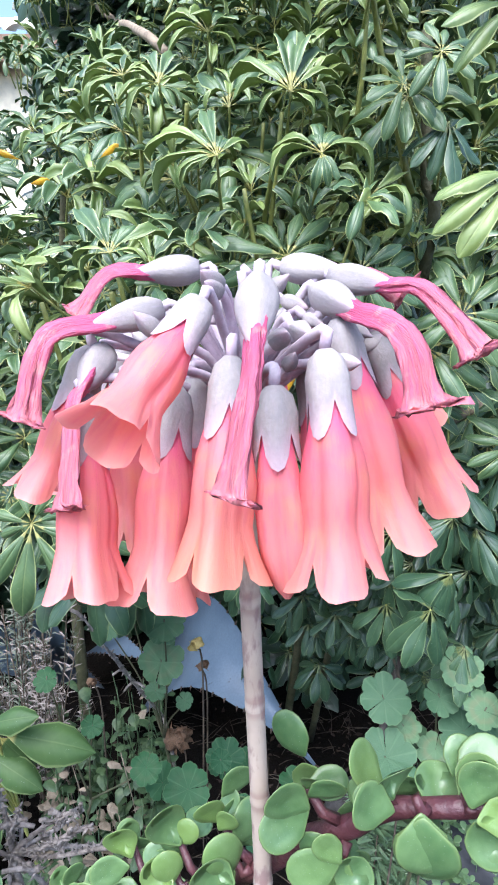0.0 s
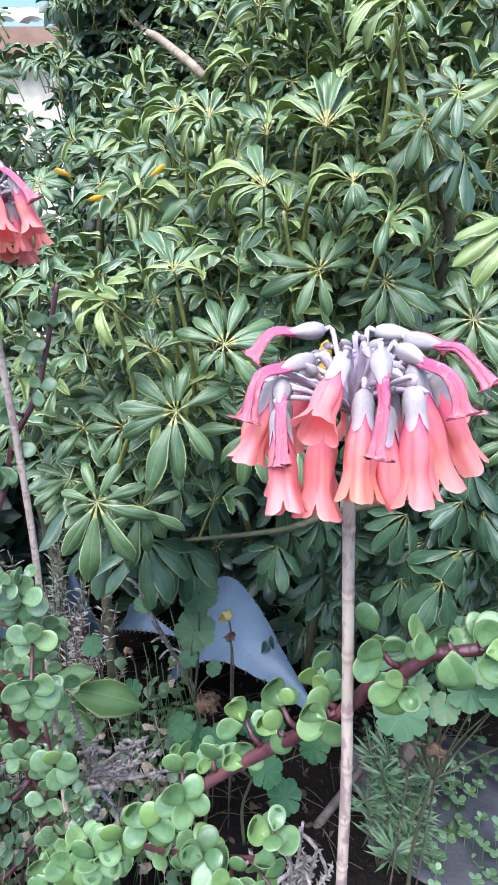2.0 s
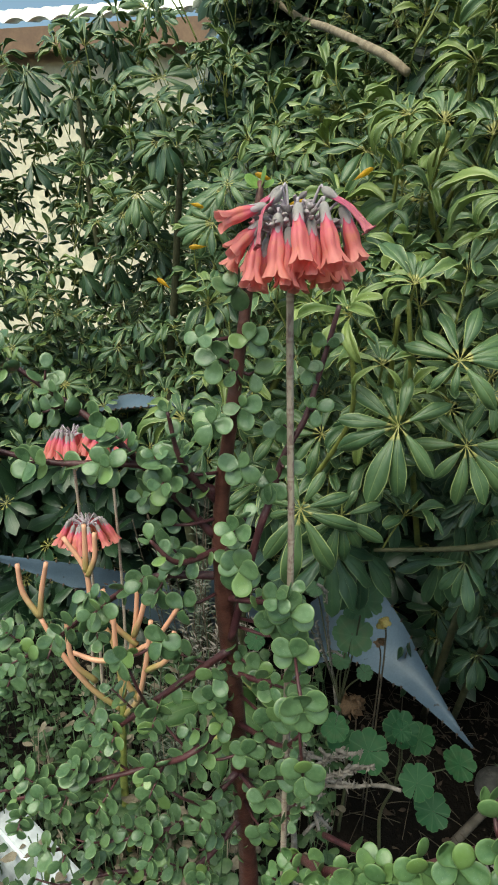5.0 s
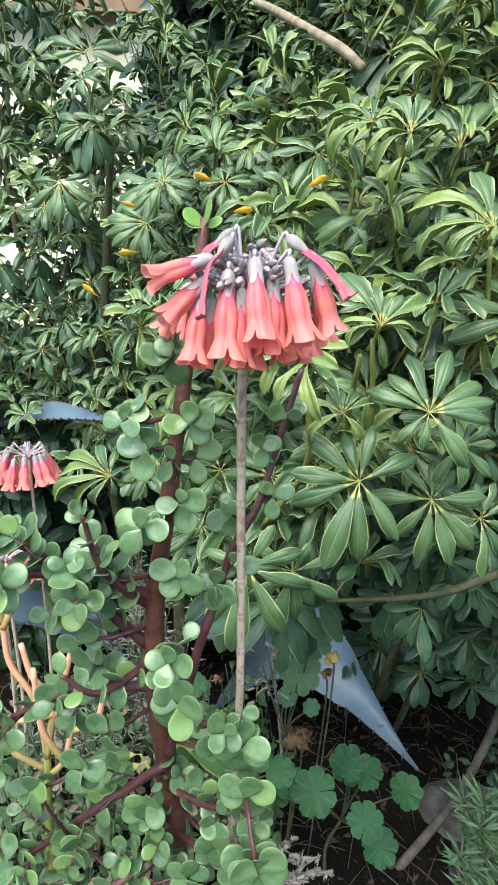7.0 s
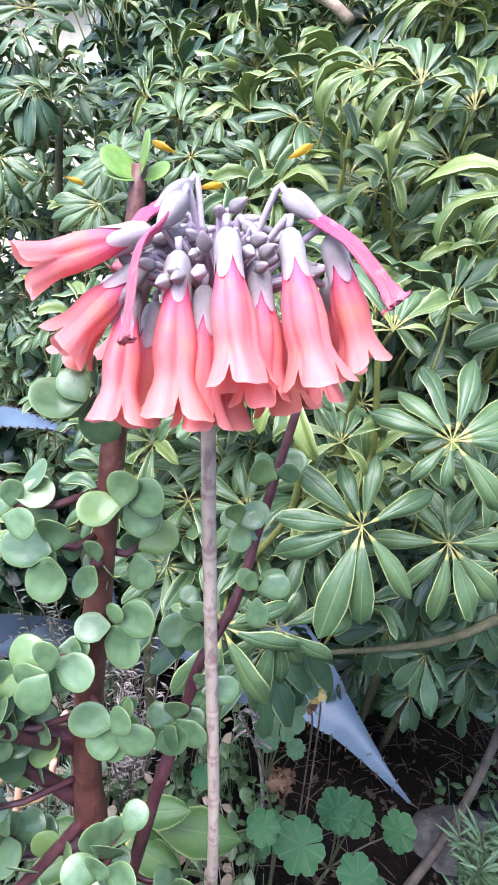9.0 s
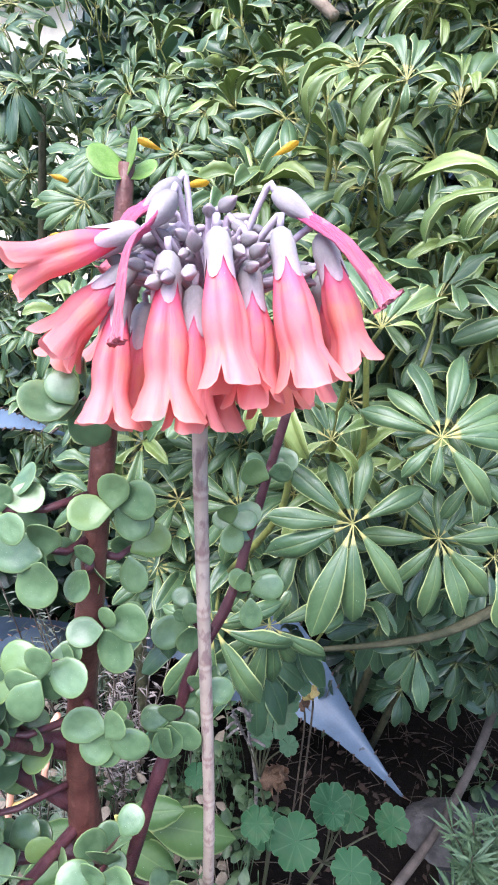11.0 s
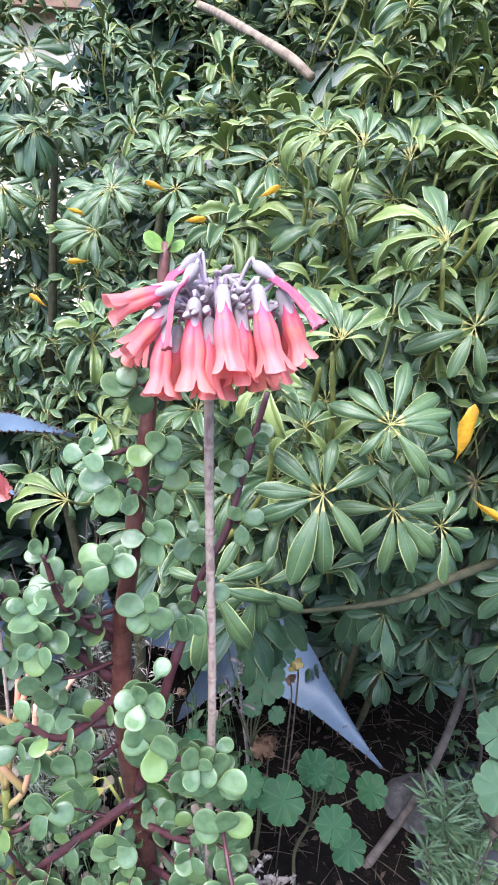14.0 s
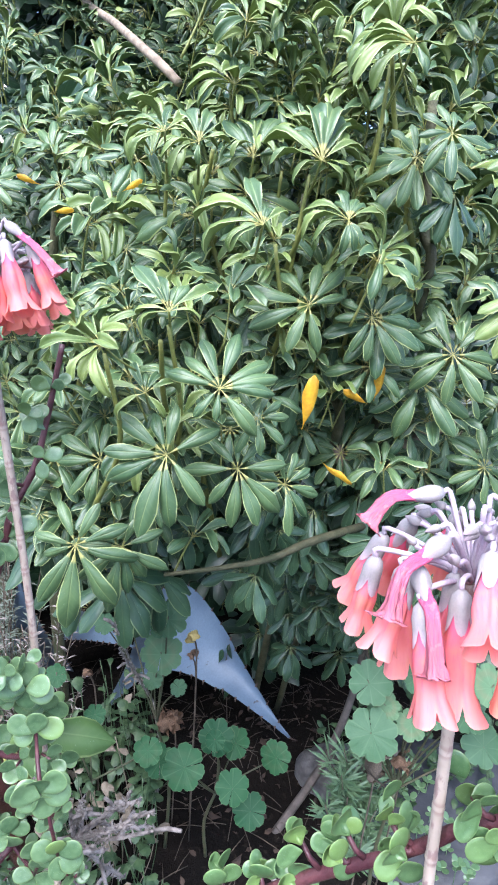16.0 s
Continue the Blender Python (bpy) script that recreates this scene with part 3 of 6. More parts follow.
for place, facing, blades in (
    ((-0.056, 0.906, 1.508), 62, ((91, 0.113), (109, 0.105), (66, 0.092), (48, 0.062), (140, 0.076), (163, 0.070), (186, 0.060), (25, 0.044), (-12, 0.042))),
    ((-0.106, 0.789, 1.410), 60, ((92, 0.075), (70, 0.070), (110, 0.075), (57, 0.060), (140, 0.060), (186, 0.052), (206, 0.056), (-100, 0.034), (18, 0.038))),
    ((-0.150, 0.795, 1.420), 56, ((150, 0.052), (170, 0.064), (190, 0.066), (206, 0.052), (120, 0.048), (88, 0.044), (40, 0.046), (15, 0.042))),
    ((0.048, 0.758, 1.392), 64, ((95, 0.113), (80, 0.115), (62, 0.100), (113, 0.096), (142, 0.080), (166, 0.062), (190, 0.044), (34, 0.062), (2, 0.044), (-25, 0.034))),
    ((0.082, 0.728, 1.322), 58, ((92, 0.066), (75, 0.072), (58, 0.076), (112, 0.058), (148, 0.062), (168, 0.066), (188, 0.048), (-104, 0.050), (-80, 0.046), (-55, 0.042), (28, 0.052))),
    ((-0.032, 0.679, 1.308), 60, ((106, 0.082), (126, 0.090), (150, 0.086), (174, 0.076), (192, 0.050), (88, 0.058), (66, 0.056), (42, 0.044), (205, 0.046))),
    ((-0.138, 0.633, 1.209), 62, ((126, 0.083), (106, 0.062), (80, 0.068), (36, 0.062), (58, 0.050), (164, 0.044), (184, 0.044), (8, 0.034))),
    ((0.128, 0.690, 1.505), 55, ((180, 0.074), (196, 0.076), (164, 0.060), (212, 0.066), (148, 0.050), (-60, 0.044), (60, 0.044), (0, 0.042))),
    ((-0.404, 0.584, 1.046), 60, ((165, 0.058), (190, 0.060), (205, 0.055), (150, 0.055), (120, 0.045), (230, 0.045), (90, 0.040), (-60, 0.030))),
    ((-0.166, 0.644, 1.113), 60, ((30, 0.050), (160, 0.060), (120, 0.052), (200, 0.046), (60, 0.042), (-40, 0.034), (92, 0.042))),
):
    spread_leaf(near_shrub, place, blades, facing, "young", True)
for place, facing, blades in (
    ((-0.027, 0.879, 1.410), 62, ((85, 0.096), (65, 0.106), (101, 0.078), (124, 0.080), (150, 0.048), (22, 0.052), (172, 0.042))),
    ((0.142, 0.782, 1.199), 68, ((-90, 0.062), (-60, 0.075), (-30, 0.080), (0, 0.075), (30, 0.060), (150, 0.050), (-120, 0.056), (90, 0.056), (60, 0.060), (180, 0.050))),
):
    spread_leaf(near_shrub, place, blades, facing)
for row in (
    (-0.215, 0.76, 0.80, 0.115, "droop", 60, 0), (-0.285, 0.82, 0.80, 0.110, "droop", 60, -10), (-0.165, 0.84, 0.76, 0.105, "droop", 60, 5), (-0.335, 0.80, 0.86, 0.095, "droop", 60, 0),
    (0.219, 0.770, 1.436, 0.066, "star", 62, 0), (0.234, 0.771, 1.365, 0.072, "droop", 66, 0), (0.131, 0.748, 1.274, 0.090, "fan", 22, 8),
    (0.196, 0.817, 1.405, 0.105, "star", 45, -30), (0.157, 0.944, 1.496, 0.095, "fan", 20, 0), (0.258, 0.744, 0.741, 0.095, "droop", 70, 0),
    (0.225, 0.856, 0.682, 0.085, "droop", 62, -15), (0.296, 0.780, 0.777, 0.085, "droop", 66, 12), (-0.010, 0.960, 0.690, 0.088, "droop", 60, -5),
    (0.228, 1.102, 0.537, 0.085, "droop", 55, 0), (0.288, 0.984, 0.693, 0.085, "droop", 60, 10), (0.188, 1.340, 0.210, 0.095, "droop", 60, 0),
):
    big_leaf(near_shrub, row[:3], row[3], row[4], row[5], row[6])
for row in (
    (-0.414, 1.372, 1.470, 0.115, "fan", 22, 0), (-0.301, 1.333, 1.477, 0.090, "fan", 25, 5), (-0.465, 1.114, 1.382, 0.090, "star", 45, 0),
    (-0.370, 1.217, 1.394, 0.090, "star", 50, -10), (-0.261, 1.450, 1.588, 0.115, "fan", 20, 0), (-0.239, 1.150, 1.282, 0.075, "star", 70, 0),
    (-0.664, 1.330, 1.503, 0.105, "droop", 60, 0), (-0.483, 1.159, 1.373, 0.095, "star", 55, 0), (-0.601, 1.664, 1.726, 0.130, "fan", 20, 0),
    (-0.666, 1.600, 1.561, 0.120, "star", 50, 0), (-0.469, 1.630, 1.686, 0.120, "fan", 25, 0), (-0.320, 1.300, 1.330, 0.09, "fan", 30, 10),
):
    big_leaf(back_shrub, row[:3], row[3] / 1.2, row[4], row[5], row[6])
for place, facing, blades in (
    ((-0.7, 1.382, 1.512), 70, ((-70, 0.090), (-96, 0.090), (-122, 0.064), (-40, 0.064), (180, 0.072), (22, 0.054), (160, 0.062), (-150, 0.072))),
    ((-0.27, 1.27, 1.535), 60, ((100, 0.098), (80, 0.098), (120, 0.096), (150, 0.078), (60, 0.088), (30, 0.062), (176, 0.060))),
    ((-0.501, 1.25, 1.389), 58, ((-170, 0.096), (-150, 0.104), (170, 0.092), (-100, 0.086), (-125, 0.098), (20, 0.052), (100, 0.068), (60, 0.060))),
    ((-0.408, 1.34, 1.469), 60, ((170, 0.085), (148, 0.090), (122, 0.084), (95, 0.078), (70, 0.080), (190, 0.066), (40, 0.062), (15, 0.060))),
    ((-0.273, 1.15, 1.383), 58, ((132, 0.066), (104, 0.058), (62, 0.068), (36, 0.060), (160, 0.050), (10, 0.046))),
    ((-0.707, 1.45, 1.535), 60, ((60, 0.080), (100, 0.078), (140, 0.086), (30, 0.078), (170, 0.080), (5, 0.070))),
    ((-0.744, 1.35, 1.395), 70, ((-60, 0.080), (-85, 0.084), (-110, 0.078), (-140, 0.080), (-25, 0.074), (170, 0.070), (20, 0.060))),
    ((-0.747, 1.55, 1.693), 62, ((10, 0.100), (-12, 0.096), (35, 0.090), (160, 0.105), (185, 0.110), (205, 0.096), (130, 0.080))),
    ((-0.517, 1.2, 1.316), 66, ((175, 0.080), (195, 0.085), (-150, 0.080), (-120, 0.074), (-90, 0.070), (-50, 0.066), (150, 0.060), (20, 0.052))),
):
    spread_leaf(back_shrub, place, blades, facing)


def fill(shrub, count, xs, zs, depth, sizes, keep, styles):
    made = 0
    while made < count:
        x, z = rng.uniform(*xs), rng.uniform(*zs)
        y = depth(x, z)
        if not keep(x, y, z):
            continue
        style, young = rng.choice(styles(z))
        lean = {"young": (10, 45), "fan": (0, 30), "star": (30, 65), "droop": (10, 45)}[style]
        small_leaf(shrub, (x, y, z), rng.uniform(*sizes), style, young, rng.uniform(*lean), rng.uniform(-30, 30))
        made += 1


def near_depth(x, z):
    return 0.80 + 0.22 * max(0, z - 1.25) + 0.25 * max(0, -x - 0.12) + rng.uniform(0, 0.38)


def near_keep(x, y, z):
    floor_z = 0.80 if x < -0.02 else 0.55
    return z > floor_z + (0.1 if x < -0.2 else 0.0) and not (x < -0.11 and z > 1.42 + 0.4 * (y - 0.8))


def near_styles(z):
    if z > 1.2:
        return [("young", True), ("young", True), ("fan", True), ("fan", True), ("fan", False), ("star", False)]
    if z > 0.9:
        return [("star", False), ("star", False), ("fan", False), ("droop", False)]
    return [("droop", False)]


fill(near_shrub, 150, (-0.32, 0.40), (1.16, 1.95), lambda x, z: near_depth(x, z) + 0.10, (0.074, 0.100), near_keep, near_styles)
fill(near_shrub, 130, (-0.28, 0.42), (0.72, 1.22), near_depth, (0.070, 0.095), near_keep, near_styles)
side_shrub = thing("umbrella_tree", (0.45, 1.0, ground_z(0.45, 1.0)), "umbrella tree shrub with light green arching leaflets", "shrub", "umbrella tree hedge")
fill(side_shrub, 100, (0.22, 0.80), (1.15, 2.0), lambda x, z: near_depth(x, z) + 0.30, (0.058, 0.084), near_keep, lambda z: [("star", False), ("fan", False), ("star", False), ("fan", True)])
fill(side_shrub, 95, (0.22, 0.75), (0.60, 1.2), near_depth, (0.070, 0.095), near_keep, near_styles)
fill(side_shrub, 40, (-0.20, 0.24), (1.22, 1.62), lambda x, z: 0.80 + 0.25 * max(0, z - 1.2) + rng.uniform(0.0, 0.10), (0.054, 0.074), near_keep, lambda z: [("young", True)])
fill(side_shrub, 44, (-0.22, 0.26), (0.82, 1.55), lambda x, z: 0.84 + 0.25 * max(0, z - 1.2) + rng.uniform(0.0, 0.12), (0.056, 0.078), near_keep, near_styles)
fill(side_shrub, 70, (-0.15, 0.45), (1.2, 2.1), lambda x, z: 1.0 + rng.uniform(0, 0.45), (0.085, 0.110), near_keep, near_styles)

fill(side_shrub, 34, (-0.44, -0.06), (0.98, 1.24), lambda x, z: 0.70 + 0.25 * max(0, -x - 0.2) + rng.uniform(0.0, 0.14), (0.056, 0.078), lambda x, y, z: True, lambda z: [("young", True), ("fan", True), ("fan", False)])
fill(side_shrub, 26, (-0.40, -0.10), (0.83, 1.02), lambda x, z: 0.76 + 0.25 * max(0, -x - 0.2) + rng.uniform(0.0, 0.10), (0.070, 0.092), lambda x, y, z: True, lambda z: [("star", False), ("star", False), ("fan", False)])

fill(side_shrub, 16, (-0.03, 0.15), (1.06, 1.30), lambda x, z: 0.80 + 0.2 * max(0, z - 1.2) + rng.uniform(0.0, 0.10), (0.054, 0.074), lambda x, y, z: True, lambda z: [("young", True), ("fan", True), ("fan", True)])


def low_depth(x, z):
    return 0.88 + 0.42 * max(0, 0.85 - z) + rng.uniform(0, 0.25)


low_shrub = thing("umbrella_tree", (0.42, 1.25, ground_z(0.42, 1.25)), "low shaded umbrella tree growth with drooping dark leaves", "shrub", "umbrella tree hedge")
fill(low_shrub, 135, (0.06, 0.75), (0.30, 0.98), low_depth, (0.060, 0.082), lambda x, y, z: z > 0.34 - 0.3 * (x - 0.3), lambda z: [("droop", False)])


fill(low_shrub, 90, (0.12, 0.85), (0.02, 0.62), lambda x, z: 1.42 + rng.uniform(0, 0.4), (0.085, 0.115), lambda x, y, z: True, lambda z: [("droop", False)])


def back_depth(x, z):
    return 1.30 + 0.25 * max(0, -x - 0.4) + rng.uniform(0, 0.55)


def back_styles(z):
    return [("star", False), ("fan", False), ("fan", False), ("young", True), ("droop", False)] if z > 1.15 else [("star", False), ("droop", False), ("fan", False)]


def back_keep(x, y, z):
    """Leaves the bare pale branch and the house gable open to view."""
    return not (-0.52 < x < -0.08 and z > 1.60 + 0.2 * max(0, -x - 0.15)) and not (x < -0.50 and z > 1.42 and rng.random() < 0.72)


fill(back_shrub, 370, (-0.95, -0.10), (0.66, 2.05), back_depth, (0.068, 0.095), back_keep, back_styles)
fill(back_shrub, 150, (-0.85, 0.15), (1.55, 2.35), lambda x, z: 2.0 + rng.uniform(0, 0.6), (0.075, 0.105), lambda x, y, z: True, lambda z: [("fan", False), ("star", False), ("fan", False), ("fan", True)])
left_shrub = thing("umbrella_tree", (-1.2, 1.75, ground_z(-1.2, 1.75)), "thinner umbrella tree shrub letting bright light through", "shrub", "umbrella tree hedge")
fill(left_shrub, 150, (-1.75, -0.80), (0.55, 1.95), lambda x, z: 1.65 + rng.uniform(0, 0.6), (0.085, 0.115), lambda x, y, z: True, lambda z: [("fan", False), ("fan", False), ("droop", False), ("fan", True)])
fill(left_shrub, 105, (-1.75, -0.82), (0.95, 1.75), lambda x, z: 1.55 + rng.uniform(0, 0.5), (0.075, 0.100), lambda x, y, z: True, lambda z: [("fan", False), ("fan", False), ("droop", False), ("fan", True)])
fill(left_shrub, 70, (-1.5, -0.75), (0.75, 1.15), lambda x, z: 1.6 + rng.uniform(0, 0.4), (0.075, 0.100), lambda x, y, z: True, lambda z: [("fan", False), ("star", False), ("fan", True)])
fill(left_shrub, 56, (-1.55, -0.72), (1.20, 1.72), lambda x, z: 1.7 + rng.uniform(0, 0.5), (0.075, 0.100), lambda x, y, z: True, lambda z: [("fan", False), ("star", False), ("fan", True)])
fill(left_shrub, 30, (-1.18, -0.86), (1.52, 1.98), lambda x, z: 1.8 + rng.uniform(0, 0.25), (0.080, 0.105), lambda x, y, z: True, lambda z: [("fan", False), ("droop", False), ("star", False)])

# stems and branches
for pts, r0, r1, mat in (
    ([(0.20, 1.55, -0.22), (0.24, 1.30, 0.5), (0.256, 0.90, 1.20), (0.246, 0.89, 1.33), (0.23, 0.88, 1.50)], 0.011, 0.007, M_BARK),
    ([(0.12, 1.60, -0.25), (0.16, 1.35, 0.5), (0.153, 0.95, 0.96), (0.131, 0.95, 1.07), (0.06, 0.95, 1.22), (0.045, 0.84, 1.36)], 0.013, 0.005, M_BARK),
    ([(0.153, 0.96, 0.95), (0.191, 0.95, 0.91), (0.293, 1.0, 0.927), (0.42, 1.05, 0.98)], 0.012, 0.014, M_PALE_BARK),
    ([(-0.150, 0.76, 0.800), (-0.05, 0.77, 0.807), (0.024, 0.79, 0.811), (0.094, 0.82, 0.825), (0.26, 0.95, 0.8)], 0.0030, 0.0085, M_BARK),
    ([(0.119, 1.05, -0.137), (0.263, 1.15, -0.009), (0.344, 1.20, 0.205), (0.36, 1.2, 0.5)], 0.0115, 0.009, M_GREY_BARK),
    ([(0.263, 1.15, 0.0), (0.36, 1.12, 0.02), (0.46, 1.10, 0.06)], 0.009, 0.007, M_GREY_BARK),
    ([(-0.05, 1.0, 0.7), (-0.10, 0.88, 0.95), (-0.145, 0.76, 1.06), (-0.150, 0.68, 1.17)], 0.006, 0.003, M_GREEN_STEM),
    ([(-0.02, 1.0, 0.9), (-0.05, 0.98, 1.2), (-0.095, 0.97, 1.33), (-0.085, 0.90, 1.42)], 0.006, 0.003, M_GREEN_STEM),
    ([(0.06, 0.95, 1.1), (0.02, 0.86, 1.22), (0.03, 0.74, 1.32)], 0.005, 0.003, M_GREEN_STEM),
    ([(0.10, 0.93, 1.1), (0.15, 0.88, 1.20), (0.150, 0.82, 1.28)], 0.005, 0.003, M_GREEN_STEM),
    ([(0.22, 0.86, 1.3), (0.17, 0.85, 1.45), (0.137, 0.80, 1.53)], 0.005, 0.003, M_GREEN_STEM),
    ([(0.50, 1.35, -0.22), (0.42, 1.18, 0.10), (0.30, 1.10, 0.45)], 0.005, 0.003, M_DARK_WOOD),
):
    tube("branch", pts, lambda s, a=r0, b=r1: a + (b - a) * s, mat, near_shrub)
for x, y, z in ((-0.14, 0.66, 1.19), (-0.005, 0.75, 1.29), (0.04, 0.78, 1.38), (0.15, 0.82, 1.27), (0.14, 0.80, 1.52), (-0.15, 0.89, 1.42), (-0.06, 0.93, 1.51), (0.02, 0.90, 1.40), (0.18, 0.93, 1.50), (-0.21, 0.62, 1.16), (0.25, 0.86, 1.08), (0.20, 0.83, 1.39)):
    tube("branch", [(x + rng.uniform(-0.04, 0.04), y + 0.12, z - 0.24), (x + rng.uniform(-0.02, 0.02), y + 0.05, z - 0.12), (x, y + 0.01, z)], lambda s: 0.0042 - 0.0016 * s, M_GREEN_STEM, near_shrub)
for pts, r0, r1, mat in (
    ([(-0.60, 2.6, 2.25), (-0.45, 2.2, 2.04), (-0.329, 1.767, 1.859), (-0.23, 1.37, 1.69), (-0.176, 1.17, 1.602), (-0.14, 1.12, 1.56)], 0.0120, 0.0075, M_PALE_BARK),
    ([(-0.5, 1.5, -0.25), (-0.52, 1.55, 0.6), (-0.45, 1.45, 1.2), (-0.41, 1.40, 1.46)], 0.02, 0.007, M_BARK),
    ([(-0.6, 1.6, -0.28), (-0.75, 1.6, 0.7), (-0.70, 1.5, 1.2), (-0.66, 1.45, 1.50)], 0.018, 0.007, M_BARK),
    ([(-0.52, 1.55, 0.6), (-0.36, 1.5, 1.1), (-0.27, 1.46, 1.57)], 0.012, 0.006, M_GREEN_STEM),
    ([(-0.75, 1.6, 0.7), (-1.0, 1.7, 1.2), (-1.05, 1.7, 1.7)], 0.012, 0.006, M_BARK),
):
    tube("branch", pts, lambda s, a=r0, b=r1: a + (b - a) * s, mat, back_shrub)


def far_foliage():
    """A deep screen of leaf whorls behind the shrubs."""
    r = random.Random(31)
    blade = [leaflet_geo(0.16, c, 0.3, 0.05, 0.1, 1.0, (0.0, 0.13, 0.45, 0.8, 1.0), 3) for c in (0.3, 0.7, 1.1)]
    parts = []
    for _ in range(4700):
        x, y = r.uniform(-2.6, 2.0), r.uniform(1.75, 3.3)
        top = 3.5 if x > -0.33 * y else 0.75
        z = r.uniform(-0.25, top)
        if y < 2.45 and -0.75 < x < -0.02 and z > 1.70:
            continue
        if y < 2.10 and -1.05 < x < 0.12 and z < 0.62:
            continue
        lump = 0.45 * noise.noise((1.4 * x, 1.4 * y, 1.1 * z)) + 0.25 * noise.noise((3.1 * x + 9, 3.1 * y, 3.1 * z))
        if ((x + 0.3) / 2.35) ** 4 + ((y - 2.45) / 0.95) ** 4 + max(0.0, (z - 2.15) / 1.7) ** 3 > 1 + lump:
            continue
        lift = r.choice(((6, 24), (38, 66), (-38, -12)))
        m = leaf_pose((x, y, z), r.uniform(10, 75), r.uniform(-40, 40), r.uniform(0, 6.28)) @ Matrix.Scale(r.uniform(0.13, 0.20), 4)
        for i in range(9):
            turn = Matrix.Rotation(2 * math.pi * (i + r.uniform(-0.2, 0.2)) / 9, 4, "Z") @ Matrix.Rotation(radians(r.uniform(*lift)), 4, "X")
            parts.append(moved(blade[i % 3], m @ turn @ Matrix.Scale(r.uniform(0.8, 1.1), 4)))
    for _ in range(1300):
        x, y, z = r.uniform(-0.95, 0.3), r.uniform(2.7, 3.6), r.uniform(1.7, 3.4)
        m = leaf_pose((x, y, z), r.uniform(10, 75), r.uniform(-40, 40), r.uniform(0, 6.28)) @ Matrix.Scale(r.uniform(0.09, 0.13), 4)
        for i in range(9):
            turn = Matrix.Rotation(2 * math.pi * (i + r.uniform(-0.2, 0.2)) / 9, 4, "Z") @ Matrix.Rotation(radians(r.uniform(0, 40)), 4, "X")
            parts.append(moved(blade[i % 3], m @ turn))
    return tagged(new("far_hedge", mesh("far_hedge", *join_geo(parts), [M_FAR_SHADE])), "mass of umbrella tree foliage behind the shrubs, deep shade put into its leaf colour", "hedge", kind="stuff")


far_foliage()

# two leaves on a twig that reaches out towards the path
tube("branch", [(0.42, 0.85, 1.05), (0.34, 0.66, 1.15), (0.25, 0.52, 1.20), (0.188, 0.46, 1.248)], lambda s: 0.006 - 0.003 * s, M_GREEN_STEM, near_shrub)
tube("branch", [(0.30, 0.60, 1.17), (0.27, 0.55, 1.28), (0.191, 0.5, 1.366)], lambda s: 0.004 - 0.002 * s, M_GREEN_STEM, near_shrub)
for centre, blades in [((0.188, 0.46, 1.248), [((-0.94, -0.34, 0.05), 0.06), ((-0.89, -0.3, -0.34), 0.067), ((-0.64, -0.31, -0.7), 0.064), ((0.37, -0.41, -0.83), 0.048), ((0.56, -0.59, 0.59), 0.034)]), ((0.191, 0.5, 1.366), [((-0.8, -0.34, -0.49), 0.059), ((-0.93, -0.35, -0.05), 0.057), ((-0.75, -0.47, 0.47), 0.043), ((0.42, -0.49, -0.76), 0.041)])]:
    leaf = child("leaf", STALK, near_shrub, Matrix.Translation(Vector(centre) - near_shrub.location) @ Matrix.Scale(0.03, 4))
    for k, (d, long) in enumerate(blades):
        d = Vector(d)
        face = Vector((0.1, -0.6, 0.8))
        face = (face - d * face.dot(d)).normalized()
        child("leaflet", BLADE_MESH["star", True][k], leaf, Matrix.Scale(1 / 0.03, 4) @ Matrix((d.cross(face), d, face)).transposed().to_4x4() @ Matrix.Scale(long * 1.08, 4))

# loose yellow leaflets among the green
yellow_leaflet = mesh("leaflet", *BLADES["droop"][2], [M_YELLOW])
for place, d, size in (((0.050, 0.765, 1.035), (0.15, -0.2, 1), 0.085), ((0.085, 0.775, 0.985), (0.7, -0.4, -0.6), 0.06), ((0.165, 0.8, 1.072), (0.1, -0.3, 1), 0.06), ((0.157, 0.8, 1.068), (-0.8, -0.3, 0.4), 0.05), ((0.176, 0.48, 1.314), (0.1, -0.3, 1), 0.045)):
    child("leaflet", yellow_leaflet, near_shrub, Matrix.Translation(Vector(place) - near_shrub.location) @ aim(d) @ Matrix.Rotation(radians(90), 4, "X") @ Matrix.Scale(size, 4), "yellowing leaflet")

for k, place in enumerate(((-0.543, 1.1, 1.347), (-0.491, 1.05, 1.264), (-0.33, 0.95, 1.327), (-0.356, 1.0, 1.37), (-0.222, 0.95, 1.362), (-0.582, 1.1, 1.18))):
    child("leaflet", yellow_leaflet, back_shrub, Matrix.Translation(Vector(place) - back_shrub.location) @ aim((0.9 * (-1) ** k, -0.4, -0.35 + 0.2 * k)) @ Matrix.Rotation(radians(90), 4, "X") @ Matrix.Scale(0.038, 4), "yellowing leaflet")


